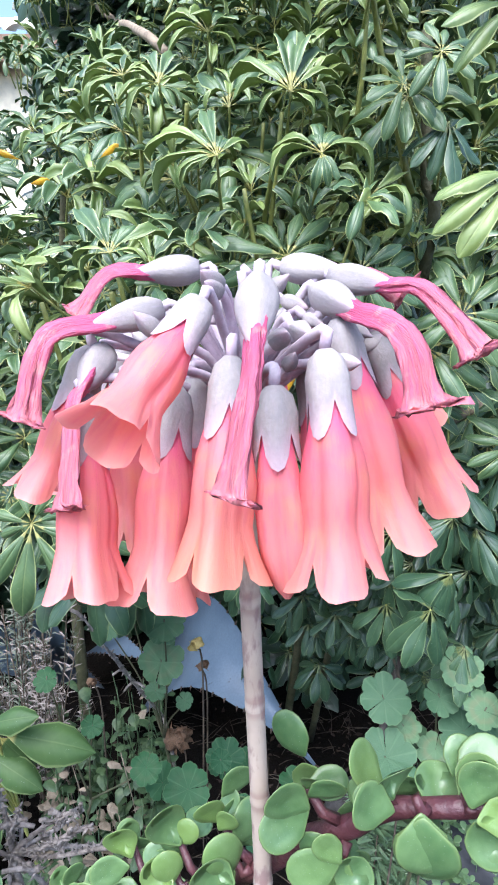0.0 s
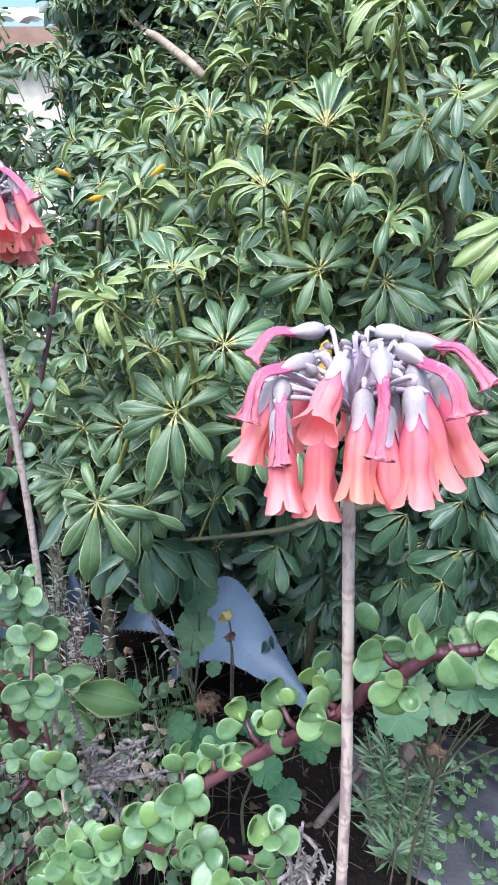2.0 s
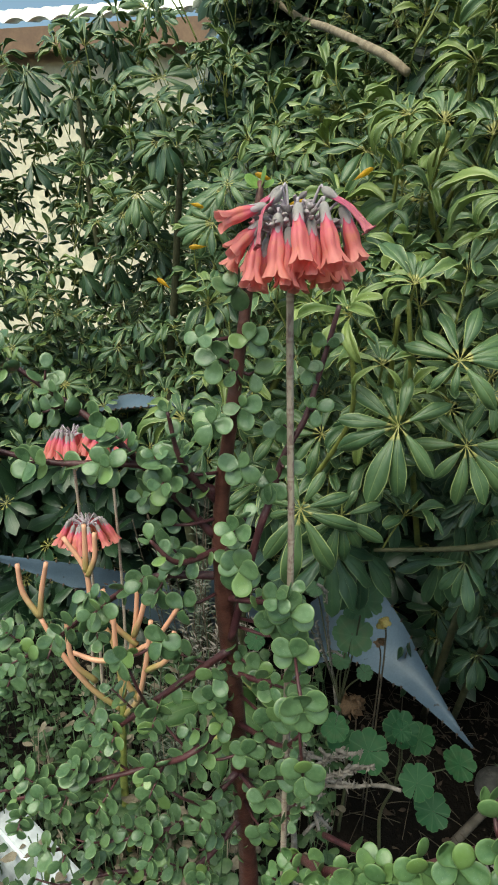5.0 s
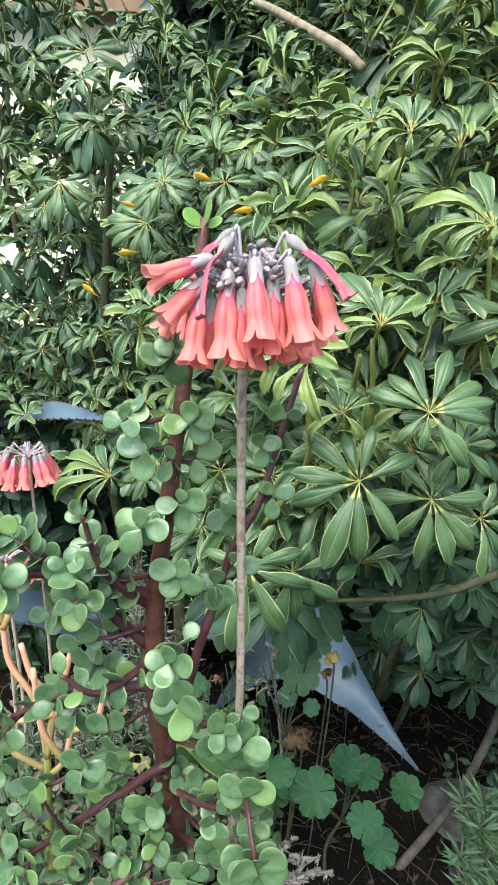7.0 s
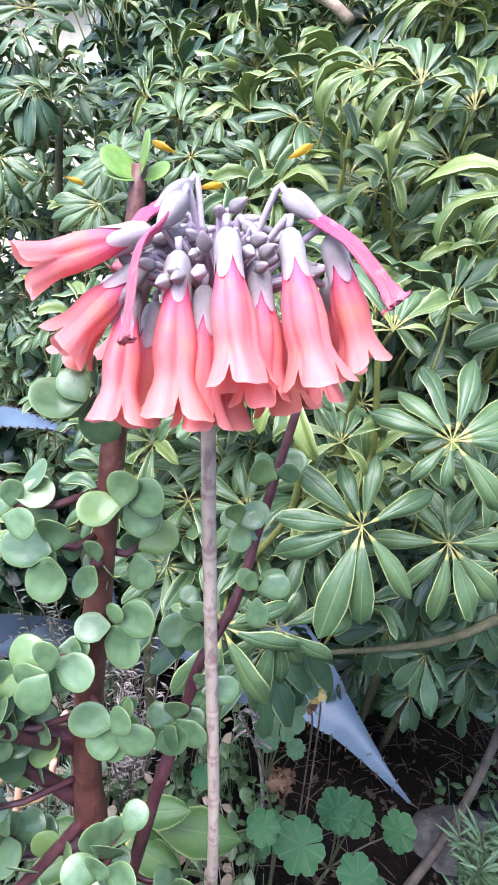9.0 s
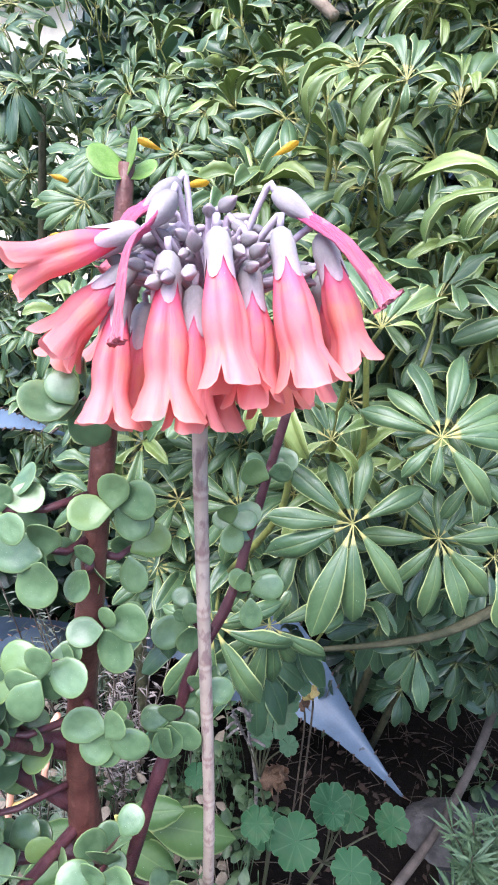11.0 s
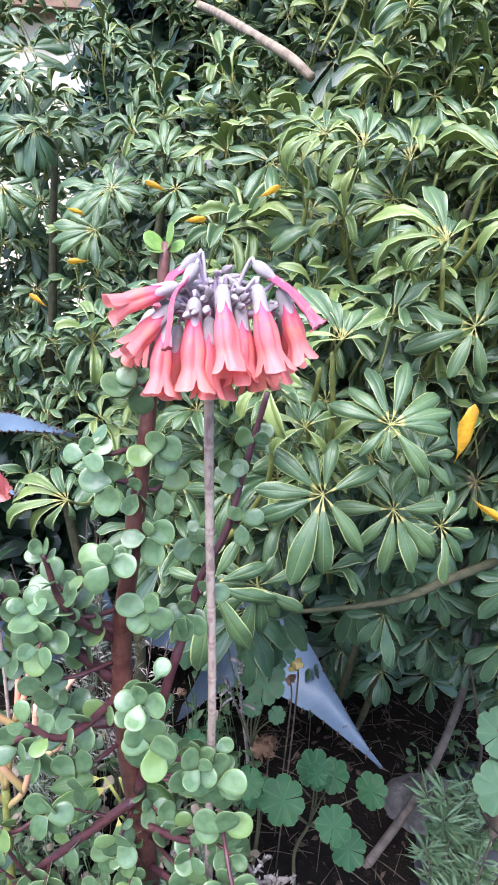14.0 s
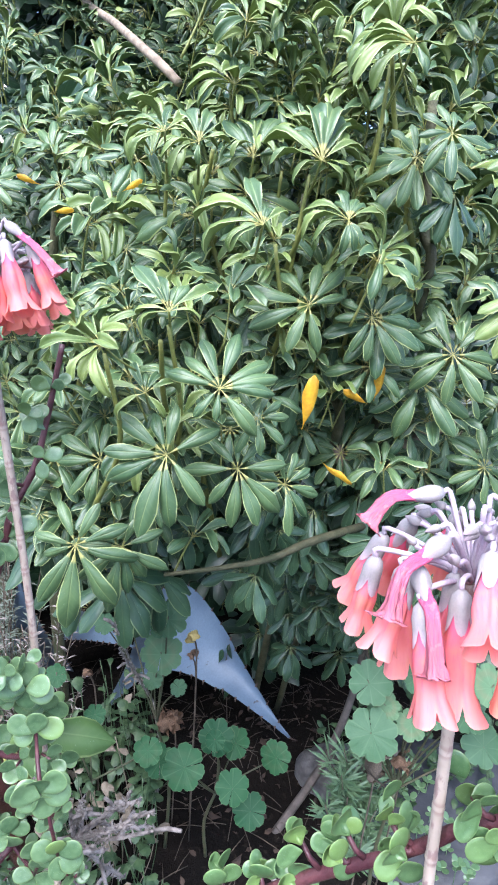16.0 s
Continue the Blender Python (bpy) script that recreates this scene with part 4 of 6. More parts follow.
# ---- mother-of-millions flower heads ----
def corolla_geo(bend, flare, seed, closed=False):
    """A hanging bell of length 1 along z, four rounded lobes at the mouth."""
    r = random.Random(seed)
    seg, rings = 48, (0.0, 0.08, 0.2, 0.35, 0.48, 0.58, 0.64, 0.71, 0.79, 0.87, 0.94, 1.0)
    verts, faces, uvs = [], [], []
    for s in rings:
        if closed:
            rad = float(np.interp(s, (0, 0.15, 0.5, 0.75, 0.92, 1.0), (0.07, 0.10, 0.145, 0.135, 0.075, 0.015)))
        else:
            rad = float(np.interp(s, (0, 0.12, 0.28, 0.42, 0.56, 0.70, 0.84, 1.0), (0.066, 0.084, 0.122, 0.150, 0.150, 0.140, 0.164, 0.205))) + 0.6 * flare * max(0, s - 0.78)
        rad *= 1.0 if closed else 1.10
        for k in range(seg):
            a = 2 * math.pi * k / seg
            lobe = math.sqrt(max(0.0, 1 - (abs(((a / (math.pi / 2) + 0.5) % 1.0) - 0.5) * 2) ** 3.6))
            square = 1 + 0.05 * math.cos(4 * a) * (0.3 + s) - 0.13 * abs(math.sin(2 * a)) ** 14 * min(1, 2.5 * s)
            late = 0.0 if closed else max(0, s - 0.64) / 0.36
            reach = 1.0 if not late else (0.64 + 0.36 * late * (0.60 + 0.46 * lobe)) / s + 0.006 * late * math.sin(11 * a + 3 * seed)
            out = rad * square * (1.04 + 0.10 * (lobe - 0.55) * late ** 1.3)
            wob = 1 + 0.06 * math.sin(3 * a + seed) * s + 0.02 * math.sin(7 * a + 2 * seed) * s * s + 0.02 * late * math.sin(9 * a + 5 * seed)
            out *= 1 + 0.16 * min(1.0, 2 * s) * noise.noise((1.6 * math.cos(a) + 5 * seed, 1.6 * math.sin(a), 2.6 * s))
            verts.append((out * wob * math.cos(a) + bend * s * s, out * wob * math.sin(a), s * reach))
            uvs.append((k / seg, s))
    for i in range(len(rings) - 1):
        for k in range(seg):
            faces.append((i * seg + k, i * seg + (k + 1) % seg, (i + 1) * seg + (k + 1) % seg, (i + 1) * seg + k))
    return verts, faces, uvs


def calyx_geo(seed):
    """Four pointed grey lobes round the top of a bell."""
    seg, rings = 24, (0.0, 0.12, 0.35, 0.6, 0.82, 1.0)
    verts, faces, uvs = [(0, 0, -0.02)], [], [(0.5, 0)]
    for s in rings:
        for k in range(seg):
            a = 2 * math.pi * k / seg
            lobe = abs(math.cos(2 * a)) ** 0.8
            rad = float(np.interp(s, (0, 0.10, 0.30, 0.6, 1.0), (0.12, 0.25, 0.33, 0.33, 0.32 + 0.05 * lobe))) * (1 + 0.05 * math.cos(4 * a))
            reach = s if s < 0.45 else 0.45 + (s - 0.45) * (0.30 + 0.85 * lobe)
            verts.append((rad * math.cos(a), rad * math.sin(a), reach))
            uvs.append((k / seg, s))
    for k in range(seg):
        faces.append((0, 1 + (k + 1) % seg, 1 + k))
    for i in range(len(rings) - 1):
        for k in range(seg):
            b = 1 + i * seg
            faces.append((b + k, b + (k + 1) % seg, b + seg + (k + 1) % seg, b + seg + k))
    return verts, faces, uvs


def bud_geo():
    verts, faces, uvs = [], [], []
    rings, seg = 8, 16
    for i in range(rings):
        s = i / (rings - 1)
        rad = 0.27 * math.sin(math.pi * (0.10 + 0.88 * s) ** 0.72) + 0.012
        for k in range(seg):
            a = 2 * math.pi * k / seg
            verts.append((rad * math.cos(a) * (1 + 0.08 * math.cos(4 * a)), rad * math.sin(a) * (1 + 0.08 * math.cos(4 * a)), s))
            uvs.append((k / seg, s))
    for i in range(rings - 1):
        for k in range(seg):
            faces.append((i * seg + k, i * seg + (k + 1) % seg, (i + 1) * seg + (k + 1) % seg, (i + 1) * seg + k))
    faces.append(tuple(range(seg))[::-1])
    faces.append(tuple((rings - 1) * seg + k for k in range(seg)))
    return verts, faces, uvs


BELLS = [mesh("corolla", *corolla_geo(b, f, i), [M_COROLLA]) for i, (b, f) in enumerate(((0.0, 0.05), (0.06, 0.20), (-0.05, 0.12), (0.04, 0.30)))]
CLOSED_BELL = mesh("corolla", *corolla_geo(0.04, 0.0, 9, True), [M_COROLLA])
CALYX = [mesh("calyx", *calyx_geo(i), [M_CALYX]) for i in range(2)]
BUD = mesh("bud", *bud_geo(), [M_CALYX])
SHUT_CALYX = mesh("calyx", *bud_geo(), [M_CALYX])


def pedicel(plant, hub, base, d, name="flower"):
    """The short stalk of one flower, bending from the hub to where the flower begins."""
    mid = (Vector(hub) + Vector(base)) / 2 + Vector((0, 0, 0.005))
    return tube(name, [hub, mid, Vector(base) - Vector(d) * 0.004, base], lambda s: 0.0013, M_PEDICEL, plant, 6, 3)


def bell(plant, hub, base, mouth, closed=False, size=0.84):
    base, mouth = Vector(base), Vector(mouth)
    d = (mouth - base).normalized()
    long = (mouth - base).length
    stalk = pedicel(plant, hub, base, d)
    o = base - plant.location
    spin = rng.uniform(0, 1.57)
    child("corolla", CLOSED_BELL if closed else rng.choice(BELLS), stalk, Matrix.Translation(o + d * long * 0.16) @ aim(d, spin) @ Matrix.Scale(long * size, 4))
    child("calyx", rng.choice(CALYX), stalk, Matrix.Translation(o) @ aim(d, spin + 0.785) @ Matrix.Diagonal((0.0142, 0.0142, 0.0166, 1)))


def wilted(plant, hub, base, bend, tip):
    base, bend, tip = Vector(base), Vector(bend), Vector(tip)
    d = (bend - base).normalized()
    stalk = pedicel(plant, hub, base - d * 0.010, d)
    o = plant.location
    end = (tip - bend).normalized()
    line = [p - o for p in smooth_line([base, base + d * 0.006, bend, tip, tip + end * 0.001], 6)]
    n = len(line)
    r = random.Random(int(1e5 * abs(base.x + tip.z)))
    seg, phase = 20, r.uniform(0, 6)
    width = lambda s: float(np.interp(s, (0, 0.15, 0.45, 0.68, 0.84, 1.0), (0.0022, 0.0024, 0.0020, 0.0023, 0.0040, 0.0044)))
    v, f, u = tube_geo(line, width, seg, False)
    folded = []
    for i, p in enumerate(v):
        row, a = i // seg, 2 * math.pi * (i % seg) / seg
        q, c = row / (n - 1), line[row]
        side = (v[row * seg] - c).normalized()
        out = p - c
        across = side * out.dot(side)
        flat = across * (1.15 + 0.25 * q) + (out - across) * (0.62 - 0.22 * q)
        pleat = 1 + (0.20 + 0.35 * q) * math.sin(3 * a + phase + 5 * q) * 0.8 + 0.22 * q * math.sin(7 * a + 11 * q)
        ragged = (c - line[max(0, row - 1)]) * (0.9 * math.sin(3 * a + phase) * (q > 0.9))
        folded.append(c + flat * pleat + ragged + Vector((r.uniform(-1, 1), r.uniform(-1, 1), r.uniform(-1, 1))) * (0.00015 + 0.0005 * q * q))
    v = folded
    child("corolla", mesh("corolla", v, f, u, [M_WILT]), stalk, label="shrivelled folded pink petals")
    child("calyx", SHUT_CALYX, stalk, Matrix.Translation(base - d * 0.010 - o) @ aim(d) @ Matrix.Diagonal((0.0150, 0.0150, 0.0195, 1)))


def even(line, step):
    """The same line with points at even steps."""
    out, left = [line[0]], step
    for a, b in zip(line, line[1:]):
        long = (b - a).length
        while left <= long:
            out.append(a + (b - a) * (left / long))
            left += step
        left -= long
    return out


def flower_stem(plant, points, thick=1.0):
    """A slender stem with a raised leaf scar at every node."""
    line = even(smooth_line(points, 30), 0.0022)
    o = plant.location
    total = 0.0022 * (len(line) - 1)
    v, f, u = tube_geo([p - o for p in line], lambda s: thick * (0.0032 + 0.0010 * (1 - s)) + 0.00035 * max(0, math.cos(math.pi * s * total / 0.038)) ** 160 + 0.00035 * max(0, -math.cos(math.pi * s * total / 0.038)) ** 160, 12)
    u = [(a, b * total) for a, b in u]
    return child("stem", mesh("stem", v, f, u, [M_STEM]), plant, label="pinkish grey jointed stem")


def dome(plant, hub, buds, radius, height, seed):
    """Small closed buds on thin stalks over the middle of a head."""
    r = random.Random(seed)
    for i in range(buds):
        a, q = r.uniform(0, 6.28), radius * math.sqrt(r.random())
        base = Vector(hub) + Vector((q * math.cos(a), q * math.sin(a), height * (1 - 0.5 * (q / radius) ** 2) * r.uniform(0.75, 1.05)))
        d = Vector((math.cos(a) * 0.8, math.sin(a) * 0.8, r.uniform(-0.5, 0.7))).normalized()
        stalk = pedicel(plant, hub, base, d)
        size = r.uniform(0.0060, 0.0095)
        child("bud", BUD, stalk, Matrix.Translation(base - plant.location) @ aim(d) @ Matrix.Scale(size, 4), "pale lavender-grey bud")


first = thing("flower_plant", (0.016, 0.21, -0.28), "tall chandelier plant with drooping coral-pink bell flowers, some shrivelled", "flower", "chandelier plants")
hub = (0.004, 0.197, 1.138)
flower_stem(first, [(0.016, 0.21, -0.290), (0.018, 0.205, 0.4), (0.013, 0.197, 0.86), (0.010, 0.197, 0.97), (0.005, 0.197, 1.08), hub])
for b, m in (
    ((0.020, 0.155, 1.159), (0.025, 0.146, 1.110)), ((0.026, 0.180, 1.164), (0.041, 0.168, 1.108)), ((0.038, 0.195, 1.160), (0.061, 0.193, 1.110)),
    ((0.001, 0.158, 1.157), (-0.002, 0.142, 1.112)), ((-0.013, 0.175, 1.148), (-0.017, 0.158, 1.098)), ((-0.010, 0.188, 1.148), (-0.012, 0.182, 1.101)),
    ((-0.034, 0.180, 1.157), (-0.046, 0.172, 1.119)), ((-0.006, 0.170, 1.168), (-0.022, 0.138, 1.142)), ((-0.033, 0.168, 1.147), (-0.030, 0.148, 1.104)),
):
    bell(first, hub, b, m, size=0.79)
for b, m in (
    ((-0.030, 0.198, 1.146), (-0.031, 0.186, 1.098)), ((0.046, 0.212, 1.156), (0.064, 0.222, 1.130)), ((0.035, 0.222, 1.156), (0.052, 0.242, 1.112)),
    ((0.010, 0.228, 1.158), (0.014, 0.252, 1.112)), ((-0.016, 0.225, 1.156), (-0.022, 0.248, 1.110)), ((-0.034, 0.214, 1.154), (-0.044, 0.226, 1.112)),
    ((0.022, 0.205, 1.150), (0.030, 0.200, 1.100)), ((-0.042, 0.200, 1.150), (-0.048, 0.200, 1.112)),
):
    bell(first, hub, b, m, size=0.79)
bell(first, hub, (0.010, 0.158, 1.151), (0.012, 0.146, 1.106), True, 0.80)
for a, b, c in (
    ((-0.020, 0.210, 1.176), (-0.036, 0.208, 1.175), (-0.045, 0.207, 1.164)), ((-0.026, 0.180, 1.164), (-0.042, 0.170, 1.160), (-0.047, 0.165, 1.143)),
    ((0.006, 0.150, 1.166), (0.005, 0.136, 1.154), (0.002, 0.131, 1.137)), ((0.034, 0.190, 1.173), (0.047, 0.180, 1.171), (0.057, 0.170, 1.158)),
    ((0.026, 0.180, 1.168), (0.037, 0.160, 1.162), (0.041, 0.155, 1.148)), ((-0.032, 0.172, 1.152), (-0.033, 0.158, 1.146), (-0.033, 0.149, 1.128)),
    ((0.023, 0.200, 1.176), (0.034, 0.196, 1.175), (0.044, 0.192, 1.170)),
):
    wilted(first, hub, a, b, c)
dome(first, hub, 34, 0.034, 0.036, 5)
size, pivot = 0.9, Vector((0.003, 0.022, 1.171))
first.location = pivot + (first.location - pivot) * size
first.scale = (size, size, size)

second = thing("flower_plant", (-0.235, 0.43, ground_z(-0.235, 0.43)), "tall chandelier plant with a full head of salmon-pink bells", "flower", "chandelier plants")
hub2 = (-0.256, 0.425, 1.240)
size2, pivot2 = 0.86, Vector((-0.240, 0.212, 1.263))
root2 = Vector((-0.235, 0.43, ground_z(-0.235, 0.43)))
grown = [(-0.235, 0.43, root2.z - 0.01), (-0.243, 0.428, 0.4), (-0.249, 0.428, 0.80), (-0.250, 0.426, 0.96), (-0.2545, 0.418, 1.10), (-0.2565, 0.405, 1.20), pivot2 + (Vector(hub2) - pivot2) * size2 - Vector((0, 0, 0.005))]
base2 = pivot2 + (root2 - pivot2) * size2 - Vector((0, 0, 0.005))
flower_stem(second, [root2 + (Vector(p) - base2) / size2 for p in grown], 1.12)
for b, m in (
    ((-0.277, 0.400, 1.275), (-0.317, 0.378, 1.262)), ((-0.280, 0.402, 1.264), (-0.308, 0.382, 1.236)), ((-0.267, 0.395, 1.269), (-0.268, 0.380, 1.212)), ((-0.258, 0.397, 1.258), (-0.258, 0.385, 1.207)),
    ((-0.251, 0.395, 1.277), (-0.245, 0.375, 1.225)), ((-0.240, 0.400, 1.267), (-0.234, 0.390, 1.216)), ((-0.230, 0.400, 1.278), (-0.218, 0.385, 1.224)),
    ((-0.215, 0.410, 1.277), (-0.196, 0.405, 1.230)), ((-0.285, 0.402, 1.256), (-0.289, 0.382, 1.208)), ((-0.295, 0.422, 1.258), (-0.316, 0.420, 1.222)),
):
    bell(second, hub2, b, m, size=0.785)
for b, m in (
    ((-0.278, 0.412, 1.250), (-0.284, 0.402, 1.203)), ((-0.224, 0.436, 1.254), (-0.216, 0.442, 1.205)), ((-0.212, 0.428, 1.262), (-0.200, 0.438, 1.221)),
    ((-0.240, 0.452, 1.262), (-0.234, 0.474, 1.214)), ((-0.264, 0.455, 1.262), (-0.270, 0.478, 1.213)), ((-0.288, 0.443, 1.260), (-0.306, 0.458, 1.215)),
    ((-0.250, 0.412, 1.250), (-0.250, 0.402, 1.203)), ((-0.222, 0.418, 1.256), (-0.212, 0.412, 1.212)), ((-0.240, 0.418, 1.262), (-0.228, 0.405, 1.208)),
):
    bell(second, hub2, b, m, size=0.785)
for a, b, c in (((-0.224, 0.410, 1.285), (-0.207, 0.400, 1.274), (-0.192, 0.395, 1.257)), ((-0.271, 0.400, 1.281), (-0.279, 0.385, 1.268), (-0.281, 0.375, 1.243)), ((-0.274, 0.42, 1.287), (-0.284, 0.412, 1.278), (-0.288, 0.405, 1.262))):
    wilted(second, hub2, a, b, c)
dome(second, hub2, 95, 0.038, 0.043, 8)
second.location = base2
second.scale = (size2, size2, size2)


def small_head(x, y, z, seed):
    """A further plant of the kind, seen from farther off: ring of bells round a hub."""
    r = random.Random(seed)
    plant = thing("flower_plant", (x, y, ground_z(x, y)), "distant chandelier plant with red-pink bell flowers", "flower", "chandelier plants")
    h = (x, y, z)
    flower_stem(plant, [(x, y, ground_z(x, y)), (x + 0.01, y, z * 0.5), h])
    for i in range(14):
        a = 2 * math.pi * i / 14 + r.uniform(-0.15, 0.15)
        q = r.uniform(0.026, 0.040)
        base = (x + q * math.cos(a), y + q * math.sin(a), z + r.uniform(0.012, 0.024))
        bell(plant, h, base, (x + 1.7 * q * math.cos(a), y + 1.7 * q * math.sin(a), z - r.uniform(0.030, 0.046)))
    dome(plant, h, 10, 0.026, 0.03, seed)


small_head(-0.80, 1.03, 0.86, 21)
small_head(-0.72, 1.05, 0.87, 22)
small_head(-0.765, 1.00, 0.665, 23)


# ---- elephant bush ----
def jade_leaf_geo(wide, cup, skew=0.0):
    """A round fleshy leaf of length 1 along y, with a soft rim and a faint hollow in the middle."""
    seg = 20
    verts, faces, uvs = [], [], []
    outline = []
    for k in range(seg):
        a = 2 * math.pi * k / seg
        y = 0.5 - 0.5 * math.cos(a)
        x = wide * math.sin(a) * (0.74 + 0.36 * y) * (0.5 + 0.5 * min(1, y * 3)) * (1 + skew * math.sin(a))
        outline.append((x, y))
    layers = ((1.0, 0.0), (0.955, 0.017), (0.66, 0.028), (0.28, 0.026))
    for scale, h in layers:
        for x, y in outline:
            verts.append((x * scale, 0.52 + (y - 0.52) * scale, h + cup * ((0.52 + (y - 0.52) * scale - 0.4) ** 2 + 0.6 * (x * scale) ** 2)))
            uvs.append((0.5, scale))
    top = len(verts)
    verts.append((0, 0.52, 0.024 + cup * 0.015))
    uvs.append((0.5, 0))
    for i in range(seg):
        j = (i + 1) % seg
        for n in range(len(layers) - 1):
            faces.append((n * seg + i, n * seg + j, (n + 1) * seg + j, (n + 1) * seg + i))
        faces.append(((len(layers) - 1) * seg + i, (len(layers) - 1) * seg + j, top))
    low = len(verts)
    verts.append((0, 0.52, -0.022 + cup * 0.015))
    uvs.append((0.5, 0))
    for i in range(seg):
        faces.append(((i + 1) % seg, i, low))
    return verts, faces, uvs


JADE = [mesh("leaf", *jade_leaf_geo(w, c), [M_JADE]) for w, c in ((0.42, 0.25), (0.46, -0.15), (0.39, 0.10), (0.44, 0.45), (0.41, -0.25), (0.43, 0.6))]


JADE_FRESH = [mesh("leaf", *jade_leaf_geo(w, c), [M_JADE_FRESH]) for w, c in ((0.42, 0.5), (0.45, -0.25), (0.39, 0.3), (0.44, 0.8), (0.41, -0.35), (0.43, 1.0))]


def leaf_pair(branch, o, place, along, turn, size, r, spread=55, shapes=None):
    """Two leaves opposite each other on a twig, their faces turned to the light."""
    along = Vector(along).normalized()
    for k in range(2):
        out = aim(along, turn + math.pi * k) @ Vector((0, 1, 0))
        lean = radians(r.uniform(spread - 15, spread + 15))
        d = (along * math.cos(lean) + out * math.sin(lean)).normalized()
        face = Vector((r.uniform(-0.4, 0.4), -0.55 + r.uniform(-0.35, 0.35), 0.45 + r.uniform(-0.35, 0.35))) + along * 0.8
        face = face - d * face.dot(d)
        face = face.normalized() if face.length > 0.05 else d.orthogonal().normalized()
        m = Matrix.Translation(Vector(place) - o) @ Matrix((d.cross(face), d, face)).transposed().to_4x4()
        child("leaf", r.choice(shapes or JADE), branch, m @ Matrix.Scale(size * r.uniform(0.78, 1.15), 4))


def jade_branch(bush, points, r0, r1, size, gap, seed, twigs=0.5, bare=0.0, twig_long=0.035, clear=(2.0, 2.0), end=True, shapes=None, bark=M_MAROON):
    """A maroon branch with leaf pairs and short leafy side twigs."""
    r = random.Random(seed)
    line = smooth_line(points, 10)
    branch = tube("branch", points, lambda s: (r0 + (r1 - r0) * s) * (1 + 0.05 * math.sin(s * 60)), bark, bush, 10, 10)
    o = bush.location
    walked, at, turn = 0.0, 0.0, r.uniform(0, 3)
    total = sum((b - a).length for a, b in zip(line, line[1:]))
    for a, b in zip(line, line[1:]):
        step = (b - a).length
        while at < walked + step:
            p = a + (b - a) * ((at - walked) / step)
            d = (b - a).normalized()
            s = at / total
            turn += 1.57 + r.uniform(-0.3, 0.3)
            at += gap * r.uniform(0.8, 1.25)
            if s < bare or clear[0] < s < clear[1]:
                continue
            if r.random() < twigs:
                out = aim(d, turn) @ Vector((0, 1, 0))
                e = (out * 0.8 + d * r.uniform(0.1, 0.5) + Vector((r.uniform(-0.3, 0.3), -0.75, 0.40))).normalized()
                long = twig_long * r.uniform(0.5, 1.3)
                tip = p + e * long
                child("twig", mesh("twig", *tube_geo([p - o, p + e * long * 0.5 - o, tip - o], [0.0016, 0.0013, 0.001], 6), [M_MAROON]), branch)
                n = max(1, int(long / 0.011))
                for i in range(n + 1):
                    leaf_pair(branch, o, p + e * long * (0.40 + 0.60 * i / max(1, n)), e, turn + 1.57 * i, size * (1.0 if i < n else 0.82), r, 72 if i < n else 58, shapes)
            else:
                leaf_pair(branch, o, p, d, turn, size * (1 - 0.3 * s ** 6), r, 55, shapes)
        walked += step
    if end:
        leaf_pair(branch, o, line[-1], (line[-1] - line[-3]).normalized(), turn, size * 0.8, r, 40, shapes)
    return branch


def rosettes(bush, branch, rows, seed, shapes=JADE, rise=-1.0, most=0.0205, more=3):
    """Round leaves spreading from the end of a short twig: (angle from level, length) for each leaf."""
    r = random.Random(seed)
    o = bush.location
    line = [v.co + o for v in branch.data.vertices]
    for centre, leaves in sorted(rows, key=lambda row: row[0][2]) if rise > 0 else rows:
        c = Vector(centre)
        root = min((p for p in line if p.z < c.z - rise), key=lambda p: (p - c).length)
        child("twig", mesh("twig", *tube_geo([root - o, root.lerp(c, 0.5) - o + Vector((0, 0, -0.002)), c + Vector((0, 0.004, 0)) - o], [0.0019, 0.0017, 0.0013], 6), [M_MAROON]), branch)
        if rise > 0:
            line.append(c)
        for angle, long in leaves:
            a = radians(angle)
            d = Vector((math.cos(a), r.uniform(-0.35, 0.25), math.sin(a))).normalized()
            face = Vector((r.uniform(-0.35, 0.35), -0.8, 0.40 + r.uniform(-0.3, 0.3)))
            face = (face - d * face.dot(d)).normalized()
            m = Matrix.Translation(c - o + Vector((0, r.uniform(-0.005, 0.003), 0))) @ Matrix((d.cross(face), d, face)).transposed().to_4x4()
            child("leaf", r.choice(shapes), branch, m @ Matrix.Scale(min(long, most), 4))
        for _ in range(more):
            a = r.uniform(0, 6.28)
            d = Vector((math.cos(a), r.uniform(0.0, 0.7), math.sin(a))).normalized()
            face = Vector((r.uniform(-0.9, 0.9), -0.6 + r.uniform(-0.4, 0.4), r.uniform(-0.2, 1.0)))
            face = (face - d * face.dot(d)).normalized()
            m = Matrix.Translation(c - o + Vector((0, r.uniform(0.004, 0.012), r.uniform(-0.008, 0.004)))) @ Matrix((d.cross(face), d, face)).transposed().to_4x4()
            child("leaf", r.choice(shapes), branch, m @ Matrix.Scale(r.uniform(0.011, 0.017), 4))


